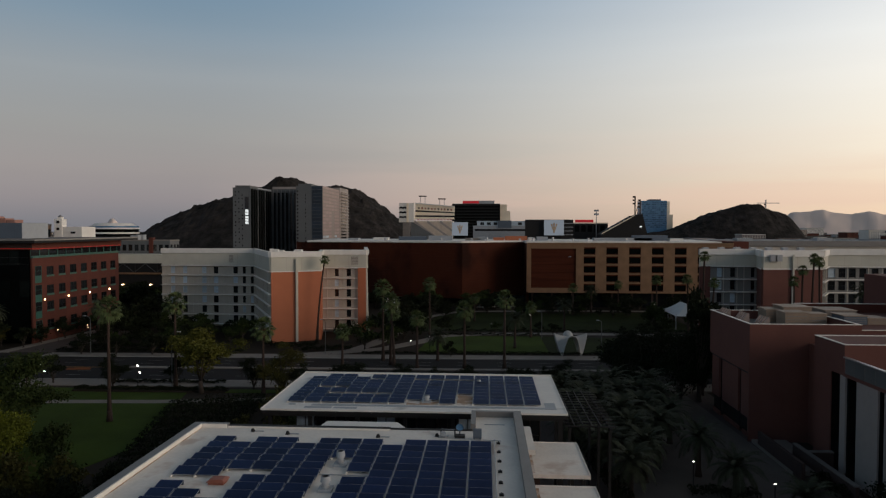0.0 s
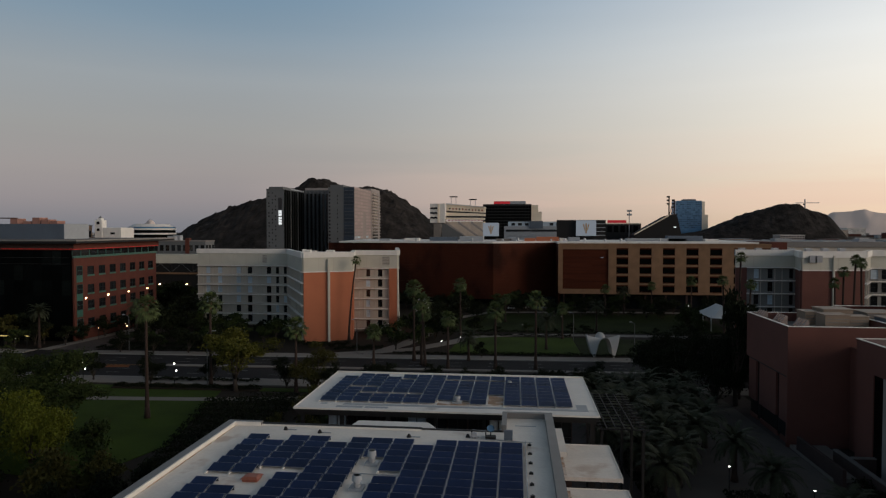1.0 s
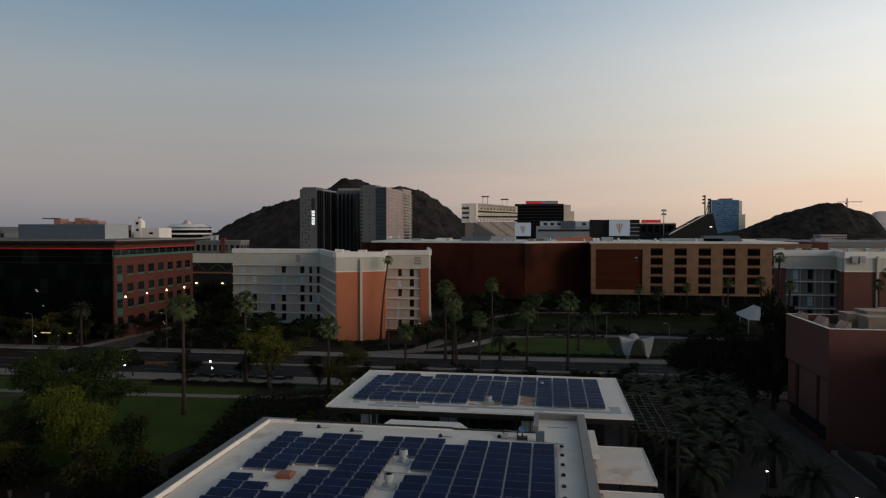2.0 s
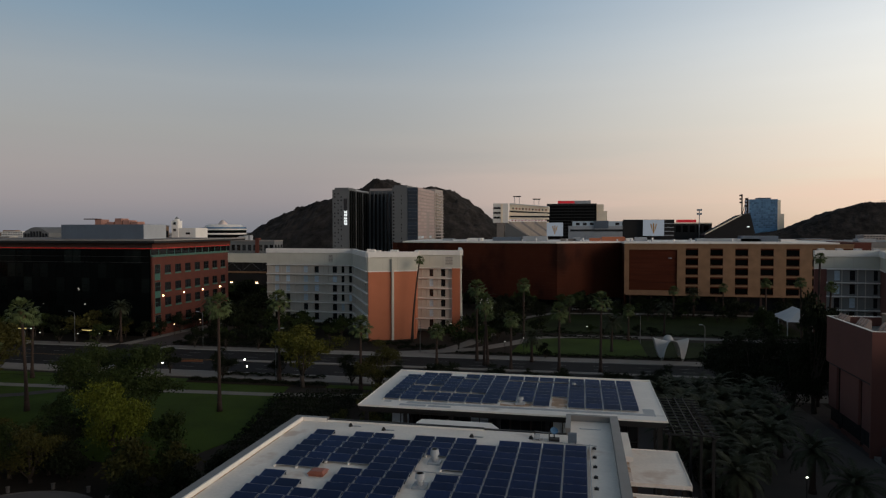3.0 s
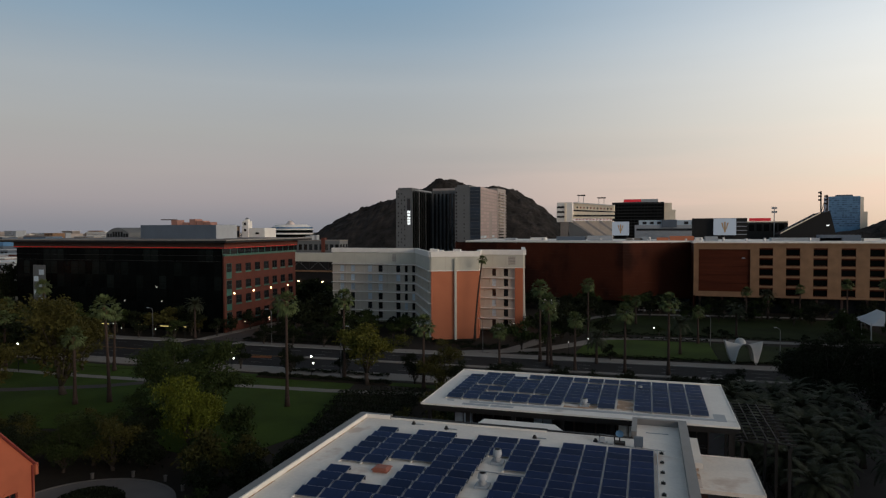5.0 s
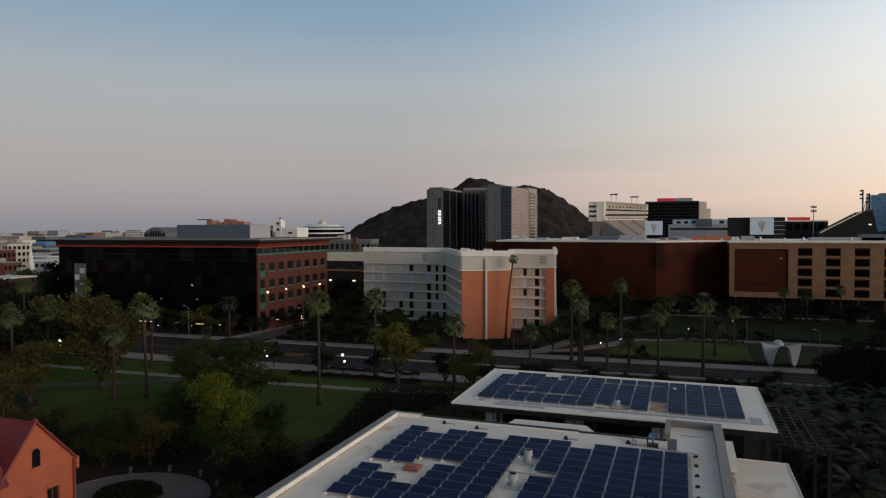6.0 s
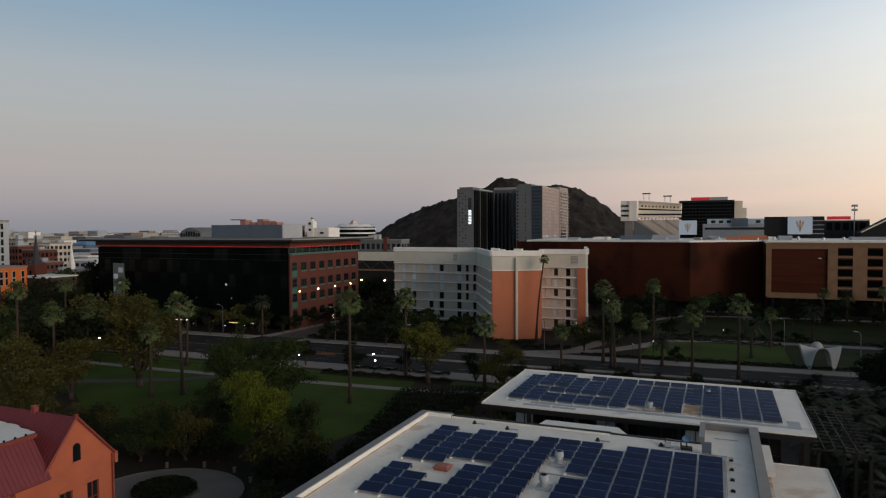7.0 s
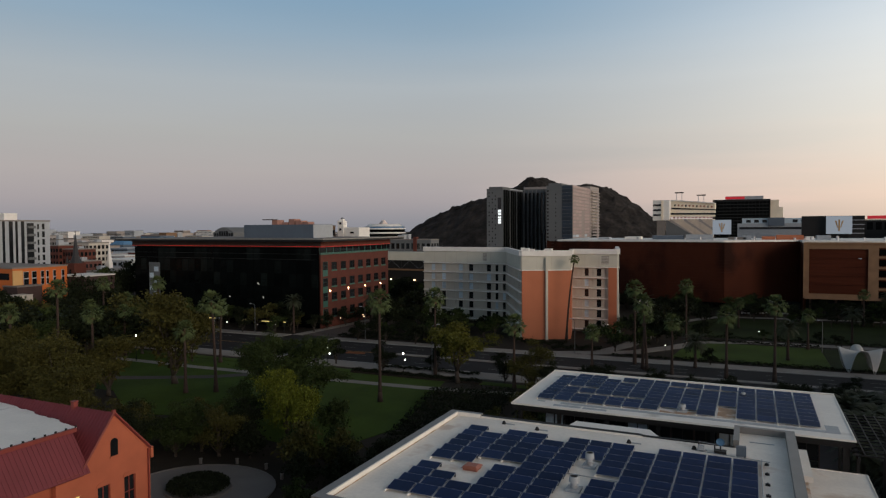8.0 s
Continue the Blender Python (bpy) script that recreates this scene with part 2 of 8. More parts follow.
M = {
    "ground": material("dry_ground", (0.032, 0.026, 0.02), 0.95, var=0.35, scale=0.03, fine=0.6, spec=0.12),
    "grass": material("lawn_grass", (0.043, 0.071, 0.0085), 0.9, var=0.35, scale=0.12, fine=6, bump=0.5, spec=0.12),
    # the same grass again, with weaker light put into its colour
    "grass_shade": material("lawn_with_painted_shade", (0.02, 0.029, 0.0065), 0.9, var=0.45, scale=0.1, fine=6, bump=0.5, spec=0.12),
    "asphalt": material("asphalt", (0.026, 0.024, 0.024), 0.85, var=0.25, scale=0.15, fine=20, bump=0.3, streak=(0.2, 2, 1), spec=0.12),
    "concrete": material("pale_concrete", (0.215, 0.192, 0.172), 0.9, var=0.15, scale=0.3, fine=14),
    "kerb": material("kerb_concrete", (0.3, 0.29, 0.27), 0.9, var=0.15, scale=0.5, fine=14),
    "paint_white": material("road_paint", (0.22, 0.22, 0.21), 0.7, var=0.2, scale=1.5),
    "paint_yellow": material("yellow_road_paint", (0.3, 0.15, 0.03), 0.7, var=0.2, scale=1.5),
    "pavers": material("brick_pavers", (0.06, 0.045, 0.04), 0.9, var=0.2, scale=0.4, fine=18, per_object=0.1),
    "roof_white": material("white_roof_membrane", (0.8, 0.745, 0.67), 0.6, var=0.14, scale=0.35, fine=4, stain=(0.62, 0.51, 0.42), stain_at=0.56),
    "roof_clean": material("white_roof_coating", (0.76, 0.73, 0.68), 0.6, var=0.1, scale=0.35, fine=4, stain=(0.5, 0.47, 0.43), stain_at=0.62),
    "parapet": material("grey_parapet_metal", (0.2, 0.19, 0.18), 0.5, metal=0.3, var=0.1, scale=0.8),
    "coping": material("pale_coping", (0.8, 0.75, 0.68), 0.6, var=0.1, scale=0.8),
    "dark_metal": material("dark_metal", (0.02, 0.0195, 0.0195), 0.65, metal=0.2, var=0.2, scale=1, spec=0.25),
    "grey_metal": material("galvanised_metal", (0.42, 0.43, 0.45), 0.4, metal=0.7, var=0.15, scale=1.5),
    "grey_paint": material("grey_painted_metal", (0.33, 0.35, 0.37), 0.55, var=0.12, scale=0.5),
    "blue_grey": material("blue_grey_cladding", (0.09, 0.116, 0.15), 0.6, var=0.1, scale=0.3),
    "cell": material("solar_cells", (0.0105, 0.022, 0.07), 0.24, var=0.25, scale=0.4, fine=3, bump=0, per_object=0.25, spec=0.12),
    "cell_line": material("panel_frame_aluminium", (0.5, 0.5, 0.52), 0.4, metal=0.8, var=0.1),
    "copper": material("copper_hatch", (0.3, 0.1, 0.06), 0.55, var=0.2, scale=2),
    "dark_glass": material("dark_window_glass", (0.012, 0.014, 0.016), 0.08, var=0.2, scale=0.3, fine=1, bump=0, per_object=0.4),
    "blind": material("window_blind", (0.46, 0.55, 0.62), 0.5, var=0.2, scale=2, per_object=0.2),
    "facade_glass": material("curtain_wall_glass", (0.003, 0.004, 0.004), 0.16, var=0.3, scale=0.15, fine=1, bump=0, per_object=0.3, spec=0.06),
    "blue_glass": material("blue_tower_glass", (0.085, 0.19, 0.32), 0.2, var=0.3, scale=0.1, fine=1, bump=0, per_object=0.35),
    "green_metal": material("patina_green_panel", (0.032, 0.115, 0.09), 0.5, var=0.15, scale=0.6),
    "brick_red": material("red_brick", (0.102, 0.0265, 0.0155), 0.9, var=0.2, scale=0.4, fine=16),
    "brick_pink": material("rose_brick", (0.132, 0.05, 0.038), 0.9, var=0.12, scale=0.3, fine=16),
    "brick_dark": material("dark_brick", (0.05, 0.028, 0.024), 0.9, var=0.2, scale=0.4, fine=16),
    "dorm_white": material("pale_grey_stucco", (0.55, 0.53, 0.45), 0.85, var=0.1, scale=0.25, fine=10),
    "dorm_cap": material("white_roof_cap", (0.78, 0.75, 0.7), 0.7, var=0.08, scale=0.5),
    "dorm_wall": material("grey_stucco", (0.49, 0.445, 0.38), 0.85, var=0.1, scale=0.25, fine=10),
    "orange": material("terracotta_stucco", (0.47, 0.155, 0.075), 0.85, var=0.08, scale=0.2, fine=10),
    "orange_bright": material("orange_render", (0.52, 0.13, 0.022), 0.8, var=0.1, scale=0.2),
    "ochre": material("ochre_render", (0.55, 0.33, 0.13), 0.8, var=0.1, scale=0.2),
    # rust patches; their dark stain also stands in for shade across the folds
    "rust": material("weathered_steel", (0.062, 0.016, 0.0072), 0.8, var=0.45, scale=0.3, fine=8, streak=(0.22, 0.22, 0.12), stain=(0.022, 0.0062, 0.003), stain_at=0.45, spec=0.12),
    "tan": material("tan_stone_cladding", (0.22, 0.126, 0.068), 0.85, var=0.22, scale=0.35, fine=10, per_object=0.06),
    "tan_dark": material("brown_perforated_screen", (0.066, 0.017, 0.008), 0.85, var=0.35, scale=0.6, streak=(0.1, 0.1, 1.5), spec=0.12),
    "red_roof": material("red_standing_seam_roof", (0.165, 0.028, 0.034), 0.55, metal=0.1, var=0.12, scale=0.4, fine=5),
    "red_trim": material("dark_red_trim", (0.2, 0.035, 0.025), 0.6, var=0.15, scale=1),
    "old_wall": material("orange_red_brick", (0.4, 0.105, 0.05), 0.9, var=0.2, scale=0.4, fine=20),
    "tower": material("grey_precast", (0.125, 0.131, 0.134), 0.8, var=0.12, scale=0.05, fine=1),
    "tower_light": material("light_precast", (0.34, 0.3, 0.28), 0.8, var=0.12, scale=0.05, fine=1),
    "stadium": material("stadium_concrete", (0.84, 0.73, 0.57), 0.8, var=0.15, scale=0.05, fine=1),
    "seats": material("seating_benches", (0.6, 0.5, 0.4), 0.8, var=0.2, scale=0.2),
    "rock": material("desert_rock", (0.029, 0.0255, 0.0235), 0.95, var=0.75, scale=0.06, fine=0.35, bump=0.6, stain=(0.06, 0.05, 0.044), stain_at=0.6, spec=0.12),
    # distant rock: the haze of the air is painted in as a pale colour
    "haze_rock": material("haze_painted_mountain", (0.8, 0.65, 0.57), 1.0, var=0.03, scale=0.002, fine=0.01),
    "sign_red": lamp_glow("lit_red_sign", (1.0, 0.04, 0.06), 0.2),
    "sign_white": lamp_glow("lit_screen", (0.75, 0.86, 1.0), 0.14),
    "gold": material("gold_sign_paint", (0.45, 0.25, 0.06), 0.7),
    "strip": lamp_glow("red_light_strip", (1.0, 0.03, 0.03), 0.3),
    "lamp": lamp_glow("street_lamp_glow", (1.0, 0.95, 0.85), 7),
    "lamp_dim": lamp_glow("dim_office_lamp", (1.0, 0.9, 0.75), 1.2),
    "lamp_warm": lamp_glow("warm_wall_lamp", (1.0, 0.62, 0.32), 11),
    "window_lit": lamp_glow("lit_stair_window", (0.95, 1.0, 1.0), 0.75),
    "window_yellow": lamp_glow("lit_room_window", (1.0, 0.75, 0.25), 0.7),
    "bark": material("tree_bark", (0.05, 0.038, 0.03), 0.95, var=0.3, scale=2, fine=10, bump=0.6),
    "palm_bark": material("palm_bark", (0.042, 0.025, 0.018), 0.95, var=0.3, scale=2, fine=10, bump=0.6, streak=(1, 1, 5)),
    "leaf": leafy("green_leaves", (0.029, 0.042, 0.012)),
    "leaf_dark": leafy("dark_green_leaves", (0.0125, 0.0168, 0.007)),
    "leaf_yellow": leafy("yellow_green_leaves", (0.092, 0.108, 0.013)),
    "leaf_gold": leafy("golden_green_leaves", (0.085, 0.086, 0.016)),
    "leaf_olive": leafy("olive_leaves", (0.056, 0.053, 0.0145)),
    "frond": leafy("palm_fronds", (0.07, 0.092, 0.036)),
    "frond_dead": leafy("dry_palm_skirt", (0.11, 0.075, 0.045)),
    "canvas": material("white_canvas", (0.68, 0.68, 0.68), 0.6, var=0.08, scale=0.3),
    "rim_dark": material("dark_panel_rim", (0.06, 0.065, 0.08), 0.4, metal=0.5, var=0.1),
    "stain_rust": material("rusty_water_stain", (0.42, 0.27, 0.17), 0.8, var=0.4, scale=0.7, fine=5, stain=(0.68, 0.62, 0.55), stain_at=0.48),
    # dark glass with a dim greenish gleam put into its colour
    "gleam_glass": material("glass_with_painted_gleam", (0.0062, 0.0088, 0.0082), 0.2, var=0.6, scale=0.2, fine=1.5, bump=0, per_object=0.5, spec=0.1),
    "plant_tan": material("tan_plant_metal", (0.27, 0.2, 0.145), 0.6, var=0.12, scale=0.6),
    "drive": material("worn_dark_concrete", (0.15, 0.135, 0.125), 0.9, var=0.2, scale=0.25, fine=12),
    "navy_glass": material("dark_blue_glass", (0.02, 0.032, 0.05), 0.3, var=0.3, scale=0.1, fine=1, bump=0, per_object=0.3),
    "frond_date": leafy("date_palm_fronds", (0.044, 0.05, 0.03)),
    "plant_grey": material("weathered_grey_duct", (0.24, 0.225, 0.205), 0.6, var=0.18, scale=0.8),
    "rose_hood": material("pinkish_grey_hood", (0.3, 0.235, 0.205), 0.65, var=0.2, scale=0.8),
    "smoked": material("smoked_screen_panel", (0.1, 0.11, 0.115), 0.35, var=0.15, scale=0.5, per_object=0.2),
    "walk": material("grey_walkway_paving", (0.108, 0.092, 0.08), 0.9, var=0.18, scale=0.3, fine=10),
    "shell": material("grey_white_shell", (0.46, 0.45, 0.43), 0.7, var=0.12, scale=0.4),
    "rose_frame": material("pink_roof_frame", (0.34, 0.17, 0.13), 0.7, var=0.2, scale=0.4),
    "car_white": material("white_car_paint", (0.6, 0.6, 0.6), 0.3, var=0.05, scale=1, bump=0),
    "car_grey": material("grey_car_paint", (0.16, 0.17, 0.18), 0.3, var=0.05, scale=1, bump=0),
    # grey stucco once more, its shade mixed into a darker colour
    "dorm_shade": material("grey_stucco_painted_shaded", (0.21, 0.205, 0.195), 0.85, var=0.12, scale=0.25, fine=10),
    "slate": material("dark_slate", (0.03, 0.03, 0.033), 0.7, var=0.2, scale=0.5),
    "pale_panel": material("pale_grey_panels", (0.35, 0.375, 0.4), 0.8, var=0.12, scale=0.1, fine=1),
    # tower panel with the dawn glow tinted into its colour
    "panel_glow": material("glow_tinted_panel", (0.36, 0.25, 0.235), 0.4, var=0.3, scale=0.06, fine=0.6, per_object=0.14),
    "pole": material("weathered_grey_pole", (0.14, 0.145, 0.15), 0.5, metal=0.5, var=0.15, scale=1.5),
    "clay": material("orange_clay_patch", (0.2, 0.075, 0.03), 0.9, var=0.3, scale=0.6, fine=6, spec=0.12),
    "city": material("city_wall", (0.3, 0.26, 0.23), 0.85, var=0.2, scale=0.05, fine=0.5, per_object=0.35),
}

# ---- building helpers ----
WORLD = {}


def grid_scale(x, y):
    """Metres for one unit of the drawn plan, which widens with the distance."""
    return EYE / (27.0 + 0.0241 * (0.969 * y - 0.247 * x))


def site(x, y):
    """Where a thing of the drawn plan stands: to scale on the ground, the far ones with their feet below it."""
    k = grid_scale(x, y)
    if k < EYE / 37.8:
        return pose(0, 0, EYE - EYE / k)
    return Matrix.Diagonal((k, k, k, 1))


def to_ground(bm):
    """Brings the outline of a paved or planted surface from the drawn plan to metres."""
    for v in bm.verts:
        k = grid_scale(v.co.x, v.co.y)
        v.co.x *= k
        v.co.y *= k
    return bm


def thing(name, at, label, category, group="", kind="", turn=0.0, base=None):
    """An empty at the base of a thing, to hold its parts; base: the place of what it stands on."""
    ob = new(name)
    ob.empty_display_size = 0.3
    m = pose(*at, 0, 0, turn)
    ob.matrix_basis = site(*(base or at[:2])) @ m
    WORLD[ob] = m
    return tagged(ob, label, category, group, kind)


def mesh_of(bm, name, mat, smooth=False):
    me = bpy.data.meshes.new(name)
    bm.normal_update()
    bm.to_mesh(me)
    bm.free()
    if smooth:
        me.polygons.foreach_set("use_smooth", [True] * len(me.polygons))
    me.materials.append(M[mat])
    return me


def part(name, bm, mat, parent, label="", smooth=False, local=False):
    """Links a bmesh as one mesh object under a thing or a part; its points are in the world unless local."""
    m = WORLD[parent]
    if not local:
        bm.transform(m.inverted())
    ob = new(name, mesh_of(bm, name, mat, smooth))
    ob.parent = parent
    WORLD[ob] = m
    return tagged(ob, label)


def piece(name, me, parent, m):
    """A further object on a shared mesh, at the world pose m."""
    ob = new(name, me)
    ob.parent = parent
    ob.matrix_basis = WORLD[parent].inverted() @ m
    WORLD[ob] = m
    return ob


def solid(name, bm, mat, label, category, kind="", group="", smooth=False):
    """A thing of a single mesh."""
    ob = new(name, mesh_of(bm, name, mat, smooth))
    WORLD[ob] = Matrix.Identity(4)
    return tagged(ob, label, category, group, kind)


def box(bm, x0, x1, y0, y1, z0, z1, m=None):
    v = [bm.verts.new((m @ Vector(p)) if m else p) for p in
         ((x0, y0, z0), (x1, y0, z0), (x1, y1, z0), (x0, y1, z0), (x0, y0, z1), (x1, y0, z1), (x1, y1, z1), (x0, y1, z1))]
    for f in ((3, 2, 1, 0), (4, 5, 6, 7), (0, 1, 5, 4), (1, 2, 6, 5), (2, 3, 7, 6), (3, 0, 4, 7)):
        bm.faces.new([v[i] for i in f])
    return bm


def prism(bm, pts, z0, z1):
    """An upright prism over a plan, whose points go anticlockwise."""
    a = [bm.verts.new((x, y, z0)) for x, y in pts]
    b = [bm.verts.new((x, y, z1)) for x, y in pts]
    n = len(pts)
    bm.faces.new(a[::-1])
    bm.faces.new(b)
    for i in range(n):
        bm.faces.new((a[i], a[(i + 1) % n], b[(i + 1) % n], b[i]))
    return bm


def tube(bm, p, q, r0, r1, n=8, caps=True):
    """A tapered round bar from p to q."""
    p, q = Vector(p), Vector(q)
    d = (q - p).normalized()
    u = d.orthogonal().normalized()
    w = d.cross(u)
    a, b = [], []
    for i in range(n):
        k = u * math.cos(2 * math.pi * i / n) + w * math.sin(2 * math.pi * i / n)
        a.append(bm.verts.new(p + k * r0))
        b.append(bm.verts.new(q + k * r1))
    for i in range(n):
        bm.faces.new((a[i], a[(i + 1) % n], b[(i + 1) % n], b[i]))
    if caps:
        bm.faces.new(a[::-1])
        bm.faces.new(b)
    return bm


def B():
    return bmesh.new()


def boxes(*rows):
    bm = B()
    for r in rows:
        box(bm, *r)
    return bm


def along(p0, p1):
    """The pose of a wall from p0 to p1 in plan, seen with p0 on the left: x runs along it, y into it, z up. And its length."""
    (x0, y0), (x1, y1) = p0, p1
    a = math.degrees(math.atan2(y1 - y0, x1 - x0))
    return pose(x0, y0, 0, 0, 0, a), math.hypot(x1 - x0, y1 - y0)


def wall_with(bm, m, length, z0, z1, holes, thick=0.35):
    """A wall with openings (x0, x1, z0, z1) that go through it."""
    xs = sorted({0, length, *(h[0] for h in holes), *(h[1] for h in holes)})
    zs = sorted({z0, z1, *(h[2] for h in holes), *(h[3] for h in holes)})
    for i in range(len(xs) - 1):
        j = 0
        while j < len(zs) - 1:
            cx = (xs[i] + xs[i + 1]) / 2
            k = j
            while k < len(zs) - 1 and not any(h[0] < cx < h[1] and h[2] < (zs[k] + zs[k + 1]) / 2 < h[3] for h in holes):
                k += 1
            if k > j:
                box(bm, xs[i], xs[i + 1], 0, thick, zs[j], zs[k], m)
                j = k
            else:
                j += 1
    return bm


PANES = {}


def pane_mesh(w, h, mat, frame_mat=None, cross=0):
    """A window: a pane, with shared mesh data by size."""
    key = (round(w, 2), round(h, 2), mat)
    if key not in PANES:
        PANES[key] = mesh_of(box(B(), 0, key[0], 0, 0.05, 0, key[1]), "pane", mat)
    return PANES[key]


def frame_mesh(w, h, mat, bars=1, rails=0, t=0.07):
    key = (round(w, 2), round(h, 2), mat, bars, rails)
    if key not in PANES:
        bm = B()
        # one connected lattice: strips along both ways, with holes between them
        xs, zs = [0.0, t], [0.0, t]
        for i in range(bars):
            xs += [w * (i + 1) / (bars + 1) - t / 2, w * (i + 1) / (bars + 1) + t / 2]
        for i in range(rails):
            zs += [h * (i + 1) / (rails + 1) - t / 2, h * (i + 1) / (rails + 1) + t / 2]
        xs += [w - t, w]
        zs += [h - t, h]
        nx, nz = len(xs) - 1, len(zs) - 1
        a = [[bm.verts.new((x, -0.03, z)) for z in zs] for x in xs]
        c = [[bm.verts.new((x, 0.04, z)) for z in zs] for x in xs]

        def full(i, k):
            return 0 <= i < nx and 0 <= k < nz and (i % 2 == 0 or k % 2 == 0)

        for i in range(nx):
            for k in range(nz):
                if full(i, k):
                    bm.faces.new((a[i][k], a[i + 1][k], a[i + 1][k + 1], a[i][k + 1]))
                    bm.faces.new((c[i][k + 1], c[i + 1][k + 1], c[i + 1][k], c[i][k]))
                    for (p, q), (r, s), other in (((i, k), (i + 1, k), (i, k - 1)), ((i + 1, k), (i + 1, k + 1), (i + 1, k)), ((i + 1, k + 1), (i, k + 1), (i, k + 1)), ((i, k + 1), (i, k), (i - 1, k))):
                        if not full(*other):
                            bm.faces.new((a[r][s], a[p][q], c[p][q], c[r][s]))
        PANES[key] = mesh_of(bm, "window_frame", mat)
    return PANES[key]


def fit_windows(parent, m, holes, depth=0.2, frame_mat="dark_metal", pane="dark_glass", bars=1, rails=0, other=None, share=0.0):
    """A window, with its pane in a frame, in each opening of a wall."""
    for x0, x1, z0, z1 in holes:
        kind = other if other and random.random() < share else pane
        w = piece("window", frame_mesh(x1 - x0, z1 - z0, frame_mat, bars, rails), parent, m @ pose(x0, depth, z0))
        piece("pane", pane_mesh(x1 - x0, z1 - z0, kind), w, m @ pose(x0, depth + 0.05, z0))


# ---- ground, streets and lawns ----
def ground_sheet():
    bm = B()
    n = 48
    rings = [0, 60, 140, 300, 700, 1600, 3200, 4850]
    prev = [bm.verts.new((0, 100, 0))]
    for r in rings[1:]:
        cur = [bm.verts.new((r * math.cos(2 * math.pi * i / n), 100 + r * math.sin(2 * math.pi * i / n), 0)) for i in range(n)]
        for i in range(n):
            if len(prev) == 1:
                bm.faces.new((prev[0], cur[i], cur[(i + 1) % n]))
            else:
                bm.faces.new((prev[i], cur[i], cur[(i + 1) % n], prev[(i + 1) % n]))
        prev = cur
    solid("ground", bm, "ground", "bare dry earth and distant dark city ground", "ground", "structure")


def slab(name, pts, z0, z1, mat, label, cat):
    return solid(name, to_ground(prism(B(), pts, z0, z1)), mat, label, cat, "structure")


def rect(x0, x1, y0, y1):
    return [(x0, y0), (x1, y0), (x1, y1), (x0, y1)]


def strip(points, width):
    """The outline of a curved strip along a line of points."""
    left, right = [], []
    for i, p in enumerate(points):
        a, b = Vector(points[max(i - 1, 0)]), Vector(points[min(i + 1, len(points) - 1)])
        d = (b - a).normalized()
        nrm = Vector((-d.y, d.x)) * width / 2
        left.append((p[0] + nrm.x, p[1] + nrm.y))
        right.append((p[0] - nrm.x, p[1] - nrm.y))
    return right + left[::-1]


def path_slab(name, points, width, z1, mat, label):
    """A curved path as a thin slab of joined quads."""
    out = strip(points, width)
    n = len(points)
    bm = B()
    lo = [bm.verts.new((x, y, 0.0)) for x, y in out]
    hi = [bm.verts.new((x, y, z1)) for x, y in out]
    m = 2 * n
    for i in range(n - 1):
        bm.faces.new((hi[i], hi[i + 1], hi[m - 2 - i], hi[m - 1 - i]))
    for i in range(m):
        bm.faces.new((lo[i], lo[(i + 1) % m], hi[(i + 1) % m], hi[i]))
    return solid(name, to_ground(bm), mat, label, "path", "structure")


ground_sheet()
slab("road", rect(-900, 900, 127.5, 153.5), 0.0, 0.02, "asphalt", "dark asphalt avenue with painted lanes", "road")
slab("road_side_street", rect(-123, -108, 153.5, 520), 0.0, 0.02, "asphalt", "dark asphalt side street beside the red brick offices", "road")
slab("pavement_south", rect(-900, 900, 121.5, 127.2), 0.0, 0.15, "concrete", "pale concrete pavement along the avenue", "pavement")
slab("pavement_north", rect(-107.8, 900, 153.8, 158.5), 0.0, 0.15, "concrete", "pale concrete pavement along the avenue", "pavement")
slab("pavement_north_west", rect(-900, -123.2, 153.8, 158.5), 0.0, 0.15, "concrete", "pale concrete pavement beside the offices", "pavement")
slab("pavement_offices", rect(-122.8, -119.5, 158.5, 260), 0.0, 0.15, "concrete", "concrete pavement beside the side street", "pavement")
for y0, y1 in ((127.2, 127.5), (153.5, 153.8)):
    slab("kerb", rect(-900, -123.2 if y0 > 150 else -108, y0, y1), 0.0, 0.16, "kerb", "concrete kerb of the avenue", "kerb")
    slab("kerb", rect(-107.8, 900, y0, y1), 0.0, 0.16, "kerb", "concrete kerb of the avenue", "kerb")
slab("road_median", rect(-78, 60, 139.6, 141.4), 0.0, 0.17, "concrete", "narrow raised concrete median in the avenue", "median")


def road_lines():
    bm = B()
    for y in (132, 136, 145.3, 149.2):
        x = -240
        while x < 160:
            box(bm, x, x + 3, y, y + 0.14, 0.02, 0.026)
            x += 9
    solid("lane_marking", to_ground(bm), "paint_white", "worn white dashed lane lines on asphalt", "road marking", "structure")
    bm = B()
    for x0, x1 in ((-240, -124), (-107, -79), (61, 240)):
        for y in (140.1, 140.7):
            box(bm, x0, x1, y, y + 0.14, 0.02, 0.026)
    solid("centre_marking", to_ground(bm), "paint_yellow", "yellow double centre line on asphalt", "road marking", "structure")
    bm = B()
    for i in range(14):
        box(bm, -104.5, -101.5, 129 + i * 1.7, 129.7 + i * 1.7, 0.02, 0.027)
    solid("crosswalk_marking", to_ground(bm), "paint_white", "white crosswalk bars across the avenue", "road marking", "structure")


